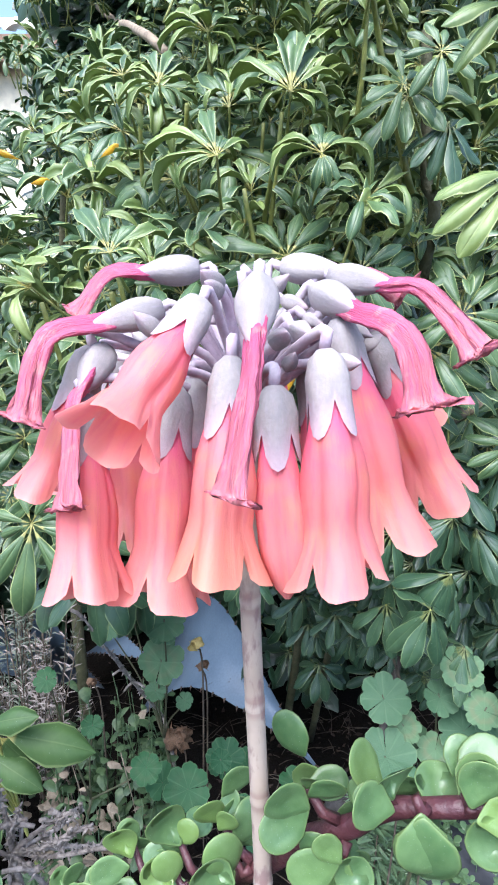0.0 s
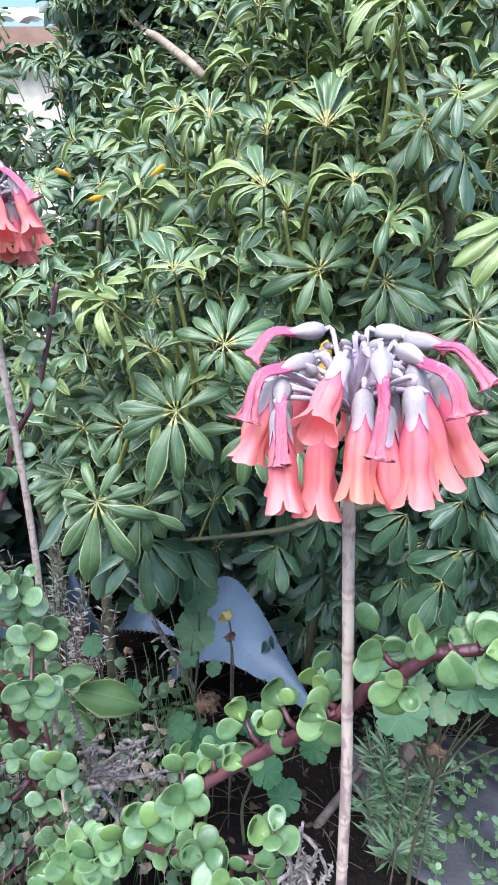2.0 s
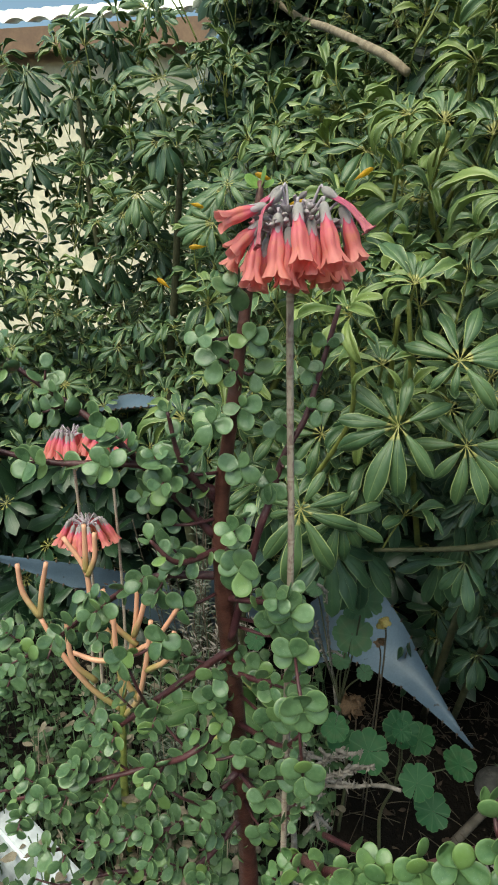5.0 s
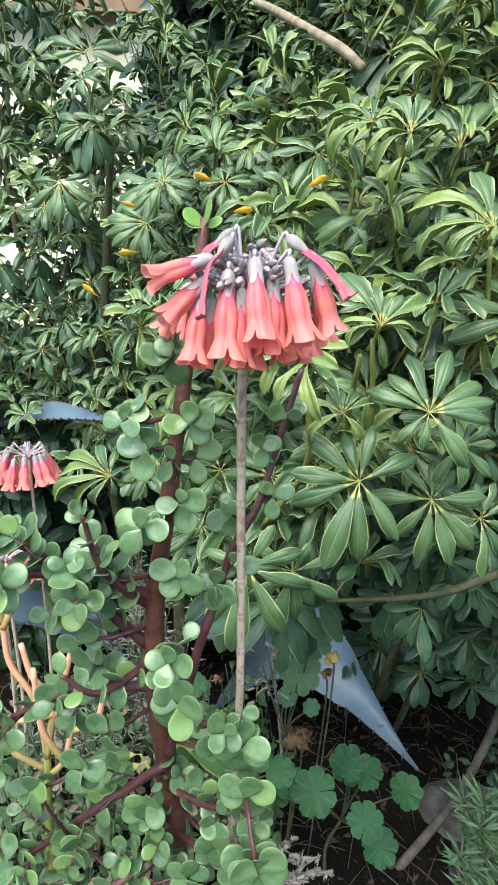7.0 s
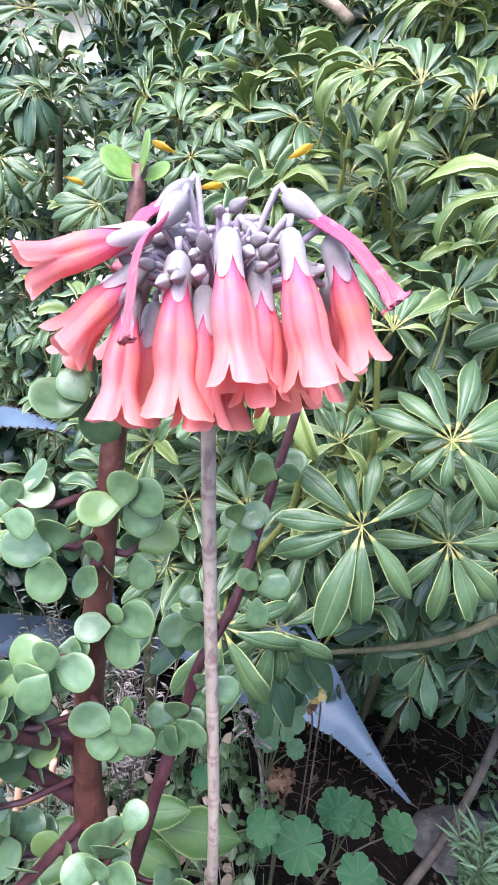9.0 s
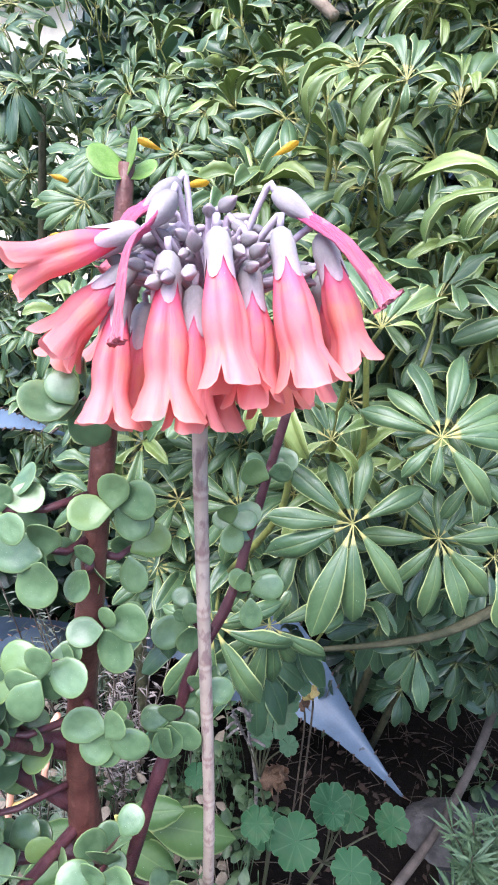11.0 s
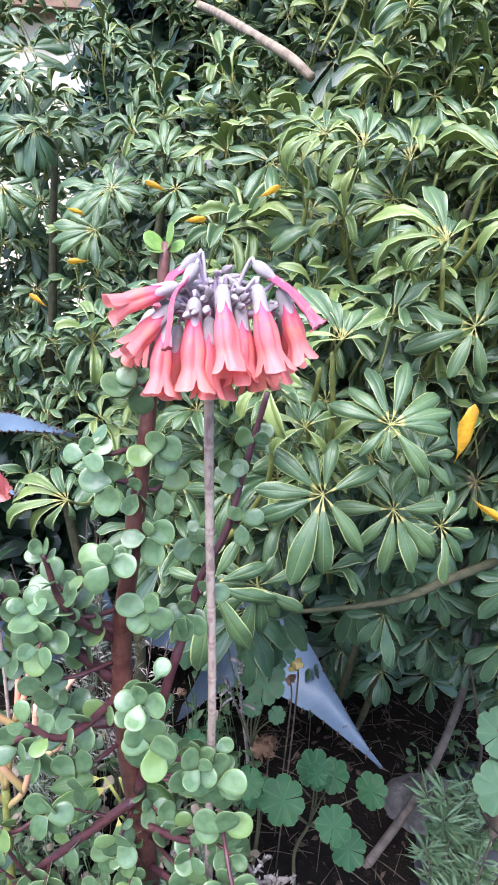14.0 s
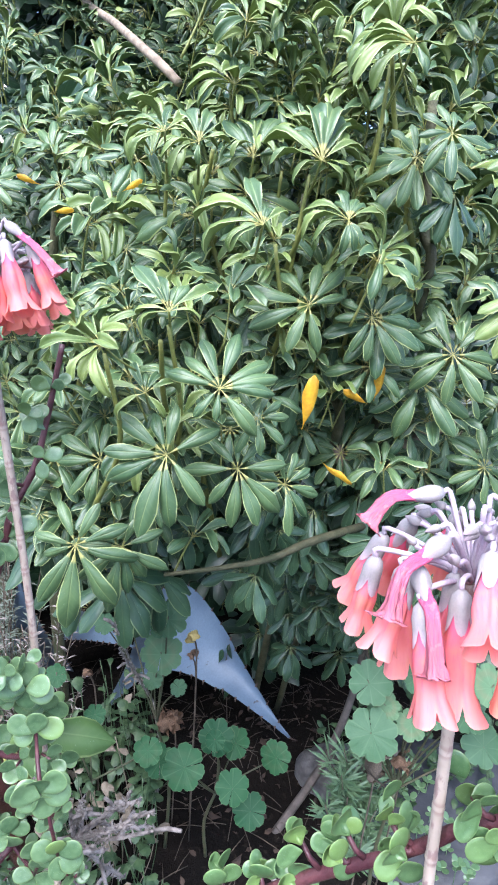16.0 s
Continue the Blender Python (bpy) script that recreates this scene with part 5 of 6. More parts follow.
TIP = [mesh("leaf", *jade_leaf_geo(w, c), [M_TIP]) for w, c in ((0.46, 0.15),)]
bush = thing("elephant_bush", (-0.295, 0.56, ground_z(-0.295, 0.56)), "upright elephant bush with maroon stems and round fleshy leaves", "succulent", "elephant bush")
main = jade_branch(bush, [(-0.295, 0.56, -0.16), (-0.308, 0.560, 0.30), (-0.312, 0.520, 0.52), (-0.316, 0.456, 0.80), (-0.318, 0.425, 0.93), (-0.318, 0.420, 1.01), (-0.305, 0.405, 1.10), (-0.292, 0.402, 1.20), (-0.283, 0.41, 1.29)], 0.0160, 0.0028, 0.0175, 0.028, 1, 0.45, 0.36, 0.03, (0.70, 1.01), False, bark=M_TRUNK)
rosettes(bush, main, (
    ((-0.288, 0.395, 1.168), ((-177, 0.0172), (87, 0.0154), (23, 0.0223), (-49, 0.017))),
    ((-0.294, 0.395, 1.111), ((-167, 0.0161), (81, 0.0121), (18, 0.0204), (-69, 0.0207))),
    ((-0.294, 0.39, 1.059), ((170, 0.0225), (62, 0.0164), (-119, 0.0198), (-31, 0.0225), (-99, 0.0253))),
    ((-0.286, 0.41, 1.139), ((-77, 0.0173), (29, 0.0193))),
    ((-0.298, 0.39, 1.143), ((108, 0.011), (-118, 0.0148))),
), 1)
rosettes(bush, main, (
    ((-0.298, 0.39, 1.211), ((128, 0.0141), (-158, 0.0128), (180, 0.0206), (-81, 0.0241))),
    ((-0.311, 0.38, 1.154), ((175, 0.0198), (84, 0.0166), (-131, 0.0152), (-104, 0.0204))),
    ((-0.327, 0.38, 1.17), ((180, 0.0145), (86, 0.0113), (-9, 0.0147))),
    ((-0.316, 0.38, 1.1), ((-77, 0.0154), (172, 0.025), (90, 0.0159), (-121, 0.0206), (-142, 0.0315), (-10, 0.0198))),
    ((-0.35, 0.39, 1.049), ((162, 0.0123), (34, 0.014), (-63, 0.013))),
), 2)
for d, face, long in (((-0.75, -0.1, 0.55), (0.4, -0.6, 0.7), 0.0155), ((0.28, -0.1, 0.95), (-0.9, -0.4, 0.2), 0.0165), ((-0.95, -0.2, 0.12), (0.0, -0.35, 0.95), 0.012), ((0.8, 0.1, 0.40), (0.1, -0.5, 0.85), 0.012)):
    d, face = Vector(d).normalized(), Vector(face)
    face = (face - d * face.dot(d)).normalized()
    child("leaf", TIP[0], main, Matrix.Translation(Vector((-0.283, 0.409, 1.285)) - bush.location) @ Matrix((d.cross(face), d, face)).transposed().to_4x4() @ Matrix.Scale(long, 4))
rosettes(bush, main, (
    ((-0.242, 0.42, 0.864), ((68, 0.0256), (180, 0.0237), (-76, 0.0294), (-9, 0.0289))),
    ((-0.269, 0.425, 0.898), ((143, 0.0234), (70, 0.0274), (-41, 0.0216))),
    ((-0.232, 0.42, 0.798), ((149, 0.029), (42, 0.0299), (-90, 0.0248), (-144, 0.0338))),
    ((-0.352, 0.4, 0.903), ((149, 0.0256), (56, 0.0238), (-90, 0.0242))),
    ((-0.367, 0.39, 0.994), ((-167, 0.0184), (56, 0.0216), (-90, 0.022))),
    ((-0.28, 0.43, 0.817), ((-135, 0.0283), (34, 0.018), (127, 0.025))),
    ((-0.324, 0.41, 0.816), ((156, 0.0236), (56, 0.0259), (-45, 0.0271))),
), 6)
rosettes(bush, main, (((-0.288, 0.362, 0.974), ((135, 0.021), (80, 0.020), (25, 0.022), (-35, 0.021), (-75, 0.022), (-125, 0.0235), (175, 0.019))),), 13, JADE, 0.015, 0.0255, 1)
rosettes(bush, main, (
    ((-0.259, 0.398, 0.899), ((160, 0.023), (100, 0.022), (40, 0.024), (-20, 0.023), (-80, 0.024), (-140, 0.022))),
    ((-0.226, 0.335, 0.861), ((150, 0.024), (95, 0.022), (35, 0.024), (-25, 0.024), (-85, 0.023), (-145, 0.024))),
    ((-0.243, 0.378, 0.926), ((155, 0.024), (90, 0.022), (25, 0.024), (-40, 0.023), (-100, 0.024), (-165, 0.022))),
    ((-0.239, 0.374, 0.886), ((150, 0.023), (70, 0.023), (-5, 0.024), (-75, 0.024), (-135, 0.023))),
    ((-0.232, 0.360, 0.835), ((165, 0.023), (80, 0.022), (15, 0.023), (-60, 0.022), (-120, 0.023))),
    ((-0.224, 0.360, 0.760), ((150, 0.024), (90, 0.023), (30, 0.024), (-30, 0.024), (-90, 0.023), (-150, 0.023))),
    ((-0.262, 0.410, 0.772), ((150, 0.022), (75, 0.023), (0, 0.022), (-100, 0.023))),
    ((-0.256, 0.415, 0.690), ((140, 0.023), (60, 0.022), (-20, 0.023), (-110, 0.023))),
    ((-0.270, 0.430, 0.640), ((160, 0.022), (70, 0.023), (-30, 0.023), (-120, 0.022))),
    ((-0.275, 0.450, 0.560), ((150, 0.022), (60, 0.023), (-40, 0.023), (-130, 0.022))),
    ((-0.292, 0.430, 0.700), ((150, 0.022), (80, 0.022), (10, 0.022), (-70, 0.023), (-130, 0.021))),
    ((-0.335, 0.440, 0.760), ((170, 0.022), (100, 0.021), (20, 0.020), (-60, 0.022), (-120, 0.022))),
    ((-0.345, 0.430, 0.680), ((160, 0.022), (90, 0.022), (20, 0.021), (-80, 0.022), (-140, 0.021))),
    ((-0.350, 0.440, 0.600), ((150, 0.022), (80, 0.021), (0, 0.021), (-60, 0.022), (-130, 0.022))),
    ((-0.390, 0.420, 0.640), ((170, 0.022), (110, 0.021), (40, 0.021), (-70, 0.022))),
    ((-0.400, 0.425, 0.740), ((150, 0.022), (80, 0.021), (10, 0.021), (-80, 0.022), (-150, 0.021))),
    ((-0.420, 0.400, 0.830), ((160, 0.021), (95, 0.021), (30, 0.021), (-80, 0.022), (-140, 0.021))),
    ((-0.375, 0.400, 0.860), ((150, 0.022), (80, 0.022), (10, 0.021), (-70, 0.022), (-130, 0.021))),
), 7, JADE, 0.015, 0.0245, 1)
second_stem = jade_branch(bush, [(-0.310, 0.43, 0.85), (-0.284, 0.42, 0.972), (-0.270, 0.43, 1.02), (-0.261, 0.435, 1.057), (-0.244, 0.445, 1.09), (-0.233, 0.455, 1.131), (-0.218, 0.46, 1.194)], 0.0042, 0.0022, 0.0180, 0.016, 2, 0.35, 0.0, 0.02, (-0.1, 1.01), False)
rosettes(bush, second_stem, (
    ((-0.244, 0.44, 1.139), ((104, 0.0128), (18, 0.0131), (-86, 0.0155))),
    ((-0.233, 0.435, 1.104), ((128, 0.0121), (22, 0.0171), (-86, 0.0159))),
    ((-0.263, 0.43, 1.089), ((70, 0.0124), (150, 0.0085), (-90, 0.0169), (-150, 0.0256))),
    ((-0.259, 0.425, 1.049), ((85, 0.012), (-2, 0.0305))),
    ((-0.271, 0.42, 1.034), ((86, 0.0164), (172, 0.0154), (-115, 0.0204), (-43, 0.0208), (-95, 0.0251))),
    ((-0.227, 0.45, 1.16), ((150, 0.0168), (18, 0.0132))),
), 3)
for seed, pts in enumerate((
    [(-0.318, 0.42, 1.02), (-0.379, 0.385, 1.055), (-0.455, 0.35, 1.065), (-0.53, 0.33, 1.09)],
    [(-0.325, 0.42, 0.975), (-0.369, 0.41, 1.025), (-0.428, 0.40, 1.085), (-0.482, 0.40, 1.12), (-0.54, 0.40, 1.16)],
    [(-0.322, 0.43, 0.925), (-0.391, 0.42, 0.92), (-0.459, 0.42, 0.872), (-0.534, 0.42, 0.807), (-0.62, 0.43, 0.77)],
    [(-0.314, 0.44, 0.829), (-0.375, 0.435, 0.775), (-0.436, 0.43, 0.718), (-0.542, 0.42, 0.623), (-0.62, 0.42, 0.58)],
    [(-0.315, 0.47, 0.724), (-0.350, 0.42, 0.703), (-0.407, 0.42, 0.668), (-0.483, 0.40, 0.648), (-0.56, 0.39, 0.62)],
    [(-0.313, 0.495, 0.603), (-0.369, 0.44, 0.568), (-0.440, 0.40, 0.572), (-0.52, 0.38, 0.56)],
    [(-0.312, 0.525, 0.489), (-0.37, 0.45, 0.47), (-0.45, 0.42, 0.49), (-0.53, 0.40, 0.47)],
)):
    jade_branch(bush, pts, 0.0046, 0.0018, 0.0200, 0.0138, 30 + seed, 0.68, 0.05, 0.036)
for seed, pts in enumerate((
    [(-0.320, 0.42, 0.95), (-0.300, 0.385, 0.985), (-0.285, 0.37, 1.02)],
    [(-0.318, 0.43, 0.90), (-0.270, 0.40, 0.92), (-0.245, 0.385, 0.945)],
    [(-0.312, 0.44, 0.80), (-0.265, 0.41, 0.82), (-0.240, 0.40, 0.85)],
    [(-0.314, 0.475, 0.70), (-0.255, 0.43, 0.72), (-0.230, 0.41, 0.76)],
    [(-0.313, 0.495, 0.60), (-0.260, 0.44, 0.61), (-0.222, 0.42, 0.65)],
    [(-0.318, 0.425, 0.96), (-0.345, 0.37, 0.97), (-0.365, 0.35, 1.00)],
    [(-0.322, 0.42, 1.01), (-0.345, 0.385, 1.06), (-0.352, 0.37, 1.11)],
)):
    jade_branch(bush, pts, 0.0036, 0.0016, 0.0175, 0.0190, 60 + seed, 0.35, 0.2, 0.022)
trailing = thing("elephant_bush", (-0.30, 0.46, ground_z(-0.30, 0.46)), "arching elephant bush branch with plump round leaves", "succulent", "elephant bush")
arch = jade_branch(trailing, [(-0.28, 0.47, -0.15), (-0.265, 0.44, 0.3), (-0.235, 0.37, 0.62), (-0.194, 0.290, 0.736), (-0.140, 0.255, 0.799), (-0.06, 0.235, 0.885), (0.005, 0.195, 0.968), (0.021, 0.18, 1.001), (0.035, 0.17, 1.018), (0.044, 0.165, 1.03), (0.055, 0.16, 1.036), (0.073, 0.155, 1.042), (0.087, 0.155, 1.043)], 0.0050, 0.0024, 0.0205, 0.0220, 3, 0.35, 0.5, 0.018, (0.745, 1.01), False, JADE_FRESH)
rosettes(trailing, arch, (
    ((0.022, 0.172, 1.027), ((146, 0.0158), (75, 0.0078), (-147, 0.0164), (36, 0.0128))),
    ((0.043, 0.163, 1.037), ((150, 0.0156), (90, 0.0142), (169, 0.0105))),
    ((0.062, 0.155, 1.042), ((75, 0.0145), (19, 0.0129), (-59, 0.0156))),
    ((0.049, 0.155, 1.041), ((-86, 0.0172), (-82, 0.0216))),
    ((0.031, 0.163, 1.014), ((130, 0.0114), (-174, 0.0121), (-62, 0.0143), (-107, 0.0209), (-151, 0.0167))),
    ((-0.006, 0.2, 0.984), ((115, 0.0156), (58, 0.0108))),
), 4, JADE_FRESH)
rosettes(trailing, arch, (
    ((-0.085, 0.232, 0.868), ((120, 0.020), (50, 0.019), (-20, 0.020), (-90, 0.021), (-150, 0.020))),
    ((-0.110, 0.238, 0.838), ((140, 0.021), (80, 0.020), (0, 0.020), (-70, 0.021), (-140, 0.020))),
    ((-0.132, 0.245, 0.818), ((110, 0.021), (30, 0.020), (-50, 0.021), (-120, 0.020), (175, 0.020))),
    ((-0.155, 0.252, 0.790), ((130, 0.021), (60, 0.020), (-20, 0.021), (-95, 0.021), (-160, 0.020))),
    ((-0.178, 0.264, 0.762), ((120, 0.021), (45, 0.021), (-35, 0.021), (-110, 0.021), (170, 0.020))),
    ((-0.200, 0.278, 0.740), ((140, 0.021), (70, 0.021), (-10, 0.021), (-85, 0.021), (-150, 0.020))),
    ((-0.170, 0.280, 0.728), ((110, 0.021), (20, 0.021), (-60, 0.021), (-130, 0.021))),
), 12, JADE_FRESH, more=1)
rosettes(trailing, arch, (
    ((-0.023, 0.21, 0.961), ((118, 0.0211), (58, 0.0116))),
    ((-0.045, 0.225, 0.938), ((117, 0.0173), (-173, 0.0166))),
    ((0.0, 0.19, 0.975), ((110, 0.0188), (-135, 0.0193), (-69, 0.0224), (149, 0.017))),
    ((-0.025, 0.21, 0.944), ((104, 0.015), (-72, 0.0172), (150, 0.0146))),
    ((-0.044, 0.225, 0.904), ((90, 0.016), (27, 0.0134), (164, 0.0146))),
    ((-0.065, 0.235, 0.896), ((96, 0.0189), (18, 0.0132), (-149, 0.0122))),
    ((-0.088, 0.25, 0.871), ((120, 0.0181), (45, 0.0159))),
), 5, JADE_FRESH)
jade_branch(trailing, [(-0.20, 0.395, 0.645), (-0.13, 0.33, 0.70), (-0.07, 0.27, 0.77), (-0.03, 0.23, 0.82)], 0.0032, 0.0014, 0.0200, 0.022, 5, 0.35, 0.1, 0.025, shapes=JADE_FRESH)


# ---- agave ----
def agave_leaf(plant, base, tip, width, face, sag, seed, crest=None):
    """A thick tapering leaf from base to tip, bent over at crest; face: roughly the way its upper side looks."""
    base, tip, face = Vector(base), Vector(tip), Vector(face)
    o = plant.location
    along = tip - base
    side = along.cross(face).normalized()
    up = side.cross(along).normalized()
    rows, across = 22, 9
    verts, faces, uvs = [], [], []
    spines = []
    bent = smooth_line([base, crest, tip], 20) if crest else None
    for half in (1, -1):
        for i in range(rows):
            s = i / (rows - 1)
            w = width * 0.5 * (1 + 1.3 * s) * (1 - s) ** 1.4 + 0.0015
            c = bent[round(40 * s)] if bent else base + along * s + up * (sag * math.sin(math.pi * s))
            for j in range(across):
                q = 2 * j / (across - 1) - 1
                thick = 0.016 * (1 - q * q) * (1 - s) + 0.0012
                p = c + side * (w * q) + up * (0.24 * w * q * q + (0 if half > 0 else -thick) + 0.006 * math.sin(5 * s + seed + 2 * q))
                verts.append(p - o)
                uvs.append((j / (across - 1), s))
        b = 0 if half > 0 else rows * across
        for i in range(rows - 1):
            for j in range(across - 1):
                a = b + i * across + j
                quad = (a, a + 1, a + across + 1, a + across)
                faces.append(quad if half > 0 else quad[::-1])
    leaf = child("leaf", mesh("leaf", verts, faces, uvs, [M_AGAVE]), plant)
    for i in range(3, rows - 1):
        for j, sign in ((0, -1), (across - 1, 1)):
            p = verts[i * across + j]
            spines.append(tube_geo([p - side * sign * 0.003, p + side * sign * 0.004, p + side * sign * 0.010 + along.normalized() * 0.003], [0.0035, 0.002, 0.0003], 5))
    end = verts[(rows - 1) * across + across // 2]
    spines.append(tube_geo([end - along.normalized() * 0.01, end + along.normalized() * 0.022], [0.003, 0.0004], 6))
    tagged(child("spine", mesh("spine", *join_geo(spines), [M_SPINE]), leaf, label="small dark marginal spines"), kind="stuff")


agave = thing("agave", (-0.62, 1.95, -0.30), "large blue-grey agave with broad spiny-edged leaves", "agave")
for i, (b, t, w, face, sag) in enumerate((
    ((-1.15, 1.80, 0.70), (-0.60, 1.27, 0.885), 0.12, (0.2, -0.6, 0.8), 0.03),
    ((-1.12, 1.75, 0.50), (-0.70, 1.22, 0.745), 0.13, (0.1, -0.6, 0.8), 0.06),
    ((-0.68, 1.90, -0.28), (-0.59, 1.45, 0.40), 0.25, (0.1, -0.85, 0.5), 0.04),
    ((-0.80, 1.80, -0.10), (-1.25, 1.20, 0.45), 0.16, (-0.2, -0.7, 0.7), 0.06),
    ((-0.70, 1.75, -0.10), (-0.80, 1.00, 0.50), 0.17, (0.0, -0.6, 0.8), 0.07),
    ((-0.58, 1.90, -0.12), (-0.27, 1.45, 0.14), 0.15, (0.2, -0.7, 0.7), 0.05),
)):
    agave_leaf(agave, b, t, w, face, sag, i)
agave_leaf(agave, (-0.34, 1.80, -0.22), (0.163, 1.155, 0.068), 0.40, (-0.2, -0.8, 0.75), 0.0, 7, (-0.115, 1.49, 0.165))


# ---- geraniums ----
def geranium_geo(seed):
    """A round scalloped leaf of radius 1 with shallow folds, facing z."""
    r = random.Random(seed)
    seg, rings = 71, (0.06, 0.3, 0.55, 0.78, 0.92, 1.0)
    verts, faces, uvs = [(0, 0, 0)], [], [(0.0, 0.0)]
    tilt = r.uniform(-0.1, 0.2)
    for q in rings:
        for k in range(seg):
            a = 0.03 + (2 * math.pi - 0.06) * k / (seg - 1)
            lobe = abs(math.cos(3.5 * (a - math.pi) )) ** 0.5
            rad = q * (1 - q ** 3 * (0.20 * (1 - lobe) + 0.05 * (1 - abs(math.cos(10.5 * (a - math.pi)))))) * (0.86 + 0.14 * math.sin(a / 2))
            z = 0.10 * q * q + 0.035 * q * math.cos(7 * (a - math.pi)) * q + tilt * q * q * math.sin(a + seed) * 0.5 + 0.012 * q ** 3 * math.sin(21 * a) + 0.08 * q ** 2 * math.sin(2 * a + 2 * seed)
            verts.append((rad * math.cos(a), rad * math.sin(a), z))
            uvs.append((k / (seg - 1), q))
    for k in range(seg - 1):
        faces.append((0, 1 + k, 2 + k))
    for i in range(len(rings) - 1):
        for k in range(seg - 1):
            b = 1 + i * seg + k
            faces.append((b, b + seg, b + seg + 1, b + 1))
    return verts, faces, uvs


GERANIUM = [mesh("leaf", *geranium_geo(i), [M_GERANIUM]) for i in range(6)]
ZONED = [mesh("leaf", *geranium_geo(i), [M_ZONED]) for i in range(6)]


def geranium(x, y, leaves, label, seed, shapes=GERANIUM):
    """A plant whose leaves (place, radius) stand on stalks that spread from the top of one stem."""
    r = random.Random(seed)
    foot = Vector((x, y, ground_z(x, y)))
    plant = thing("geranium", foot, label, "geranium", "geraniums")
    mean = sum((Vector(place) for place, _ in leaves), Vector()) / len(leaves)
    crown = foot.lerp(mean, 0.62) + Vector((0, 0.02, 0))
    tube("stem", [foot, foot.lerp(crown, 0.5) + Vector((r.uniform(-0.02, 0.02), 0.01, 0)), crown], lambda s: 0.0048 - 0.0016 * s, M_DIM_STALK, plant, 7, 5)
    for place, rad in leaves:
        p = Vector(place)
        d = (Vector((-0.12, -0.25, 1.25)) - p).normalized() * 0.75 + Vector((r.uniform(-0.3, 0.3), r.uniform(-0.2, 0.2), 0.35))
        stalk = tube("stalk", [crown, crown.lerp(p, 0.5) + Vector((r.uniform(-0.012, 0.012), 0.012, -0.008)), p - d.normalized() * 0.012, p], lambda s: 0.0022 - 0.0010 * s, M_DIM_STALK, plant, 6, 5)
        child("leaf", shapes[r.randrange(6)], stalk, Matrix.Translation(p - foot) @ aim(d, r.uniform(0, 6.28)) @ Matrix.Scale(rad * 0.80, 4))
    return plant


geranium(-0.06, 1.0, (((-0.168, 0.95, 0.225), 0.050), ((-0.114, 0.92, 0.241), 0.062), ((-0.045, 0.98, 0.253), 0.055), ((0.0, 0.99, 0.227), 0.048), ((-0.012, 0.90, 0.198), 0.050), ((0.108, 1.05, 0.115), 0.054), ((0.032, 0.92, 0.107), 0.052), ((-0.05, 0.93, 0.30), 0.0001 + 0.03)), "low green geranium with scalloped round leaves", 1)
geranium(-0.16, 1.03, (((-0.165, 0.97, 0.488), 0.060), ((-0.161, 1.0, 0.548), 0.050), ((-0.149, 0.93, 0.600), 0.054), ((-0.298, 1.10, 0.474), 0.033), ((-0.252, 1.10, 0.516), 0.034), ((-0.185, 1.0, 0.40), 0.030), ((-0.13, 1.02, 0.36), 0.026)), "leggy geranium stem with pale green leaves", 2, ZONED)
geranium(0.29, 0.82, (((0.218, 0.80, 0.547), 0.054), ((0.214, 0.75, 0.483), 0.063), ((0.306, 0.80, 0.551), 0.039), ((0.333, 0.80, 0.606), 0.047), ((0.341, 0.78, 0.506), 0.050), ((0.385, 0.75, 0.516), 0.052), ((0.40, 0.72, 0.60), 0.051), ((0.27, 0.83, 0.45), 0.047), ((0.43, 0.75, 0.44), 0.051), ((0.25, 0.79, 0.505), 0.036), ((0.36, 0.76, 0.56), 0.039), ((0.30, 0.78, 0.47), 0.039)), "geranium with bronze-zoned scalloped leaves", 3, ZONED)
geranium(-0.36, 0.93, (((-0.359, 0.90, 0.501), 0.030), ((-0.189, 0.90, 0.311), 0.040), ((-0.30, 0.95, 0.36), 0.030)), "geranium leaves half hidden among dry stems", 4)


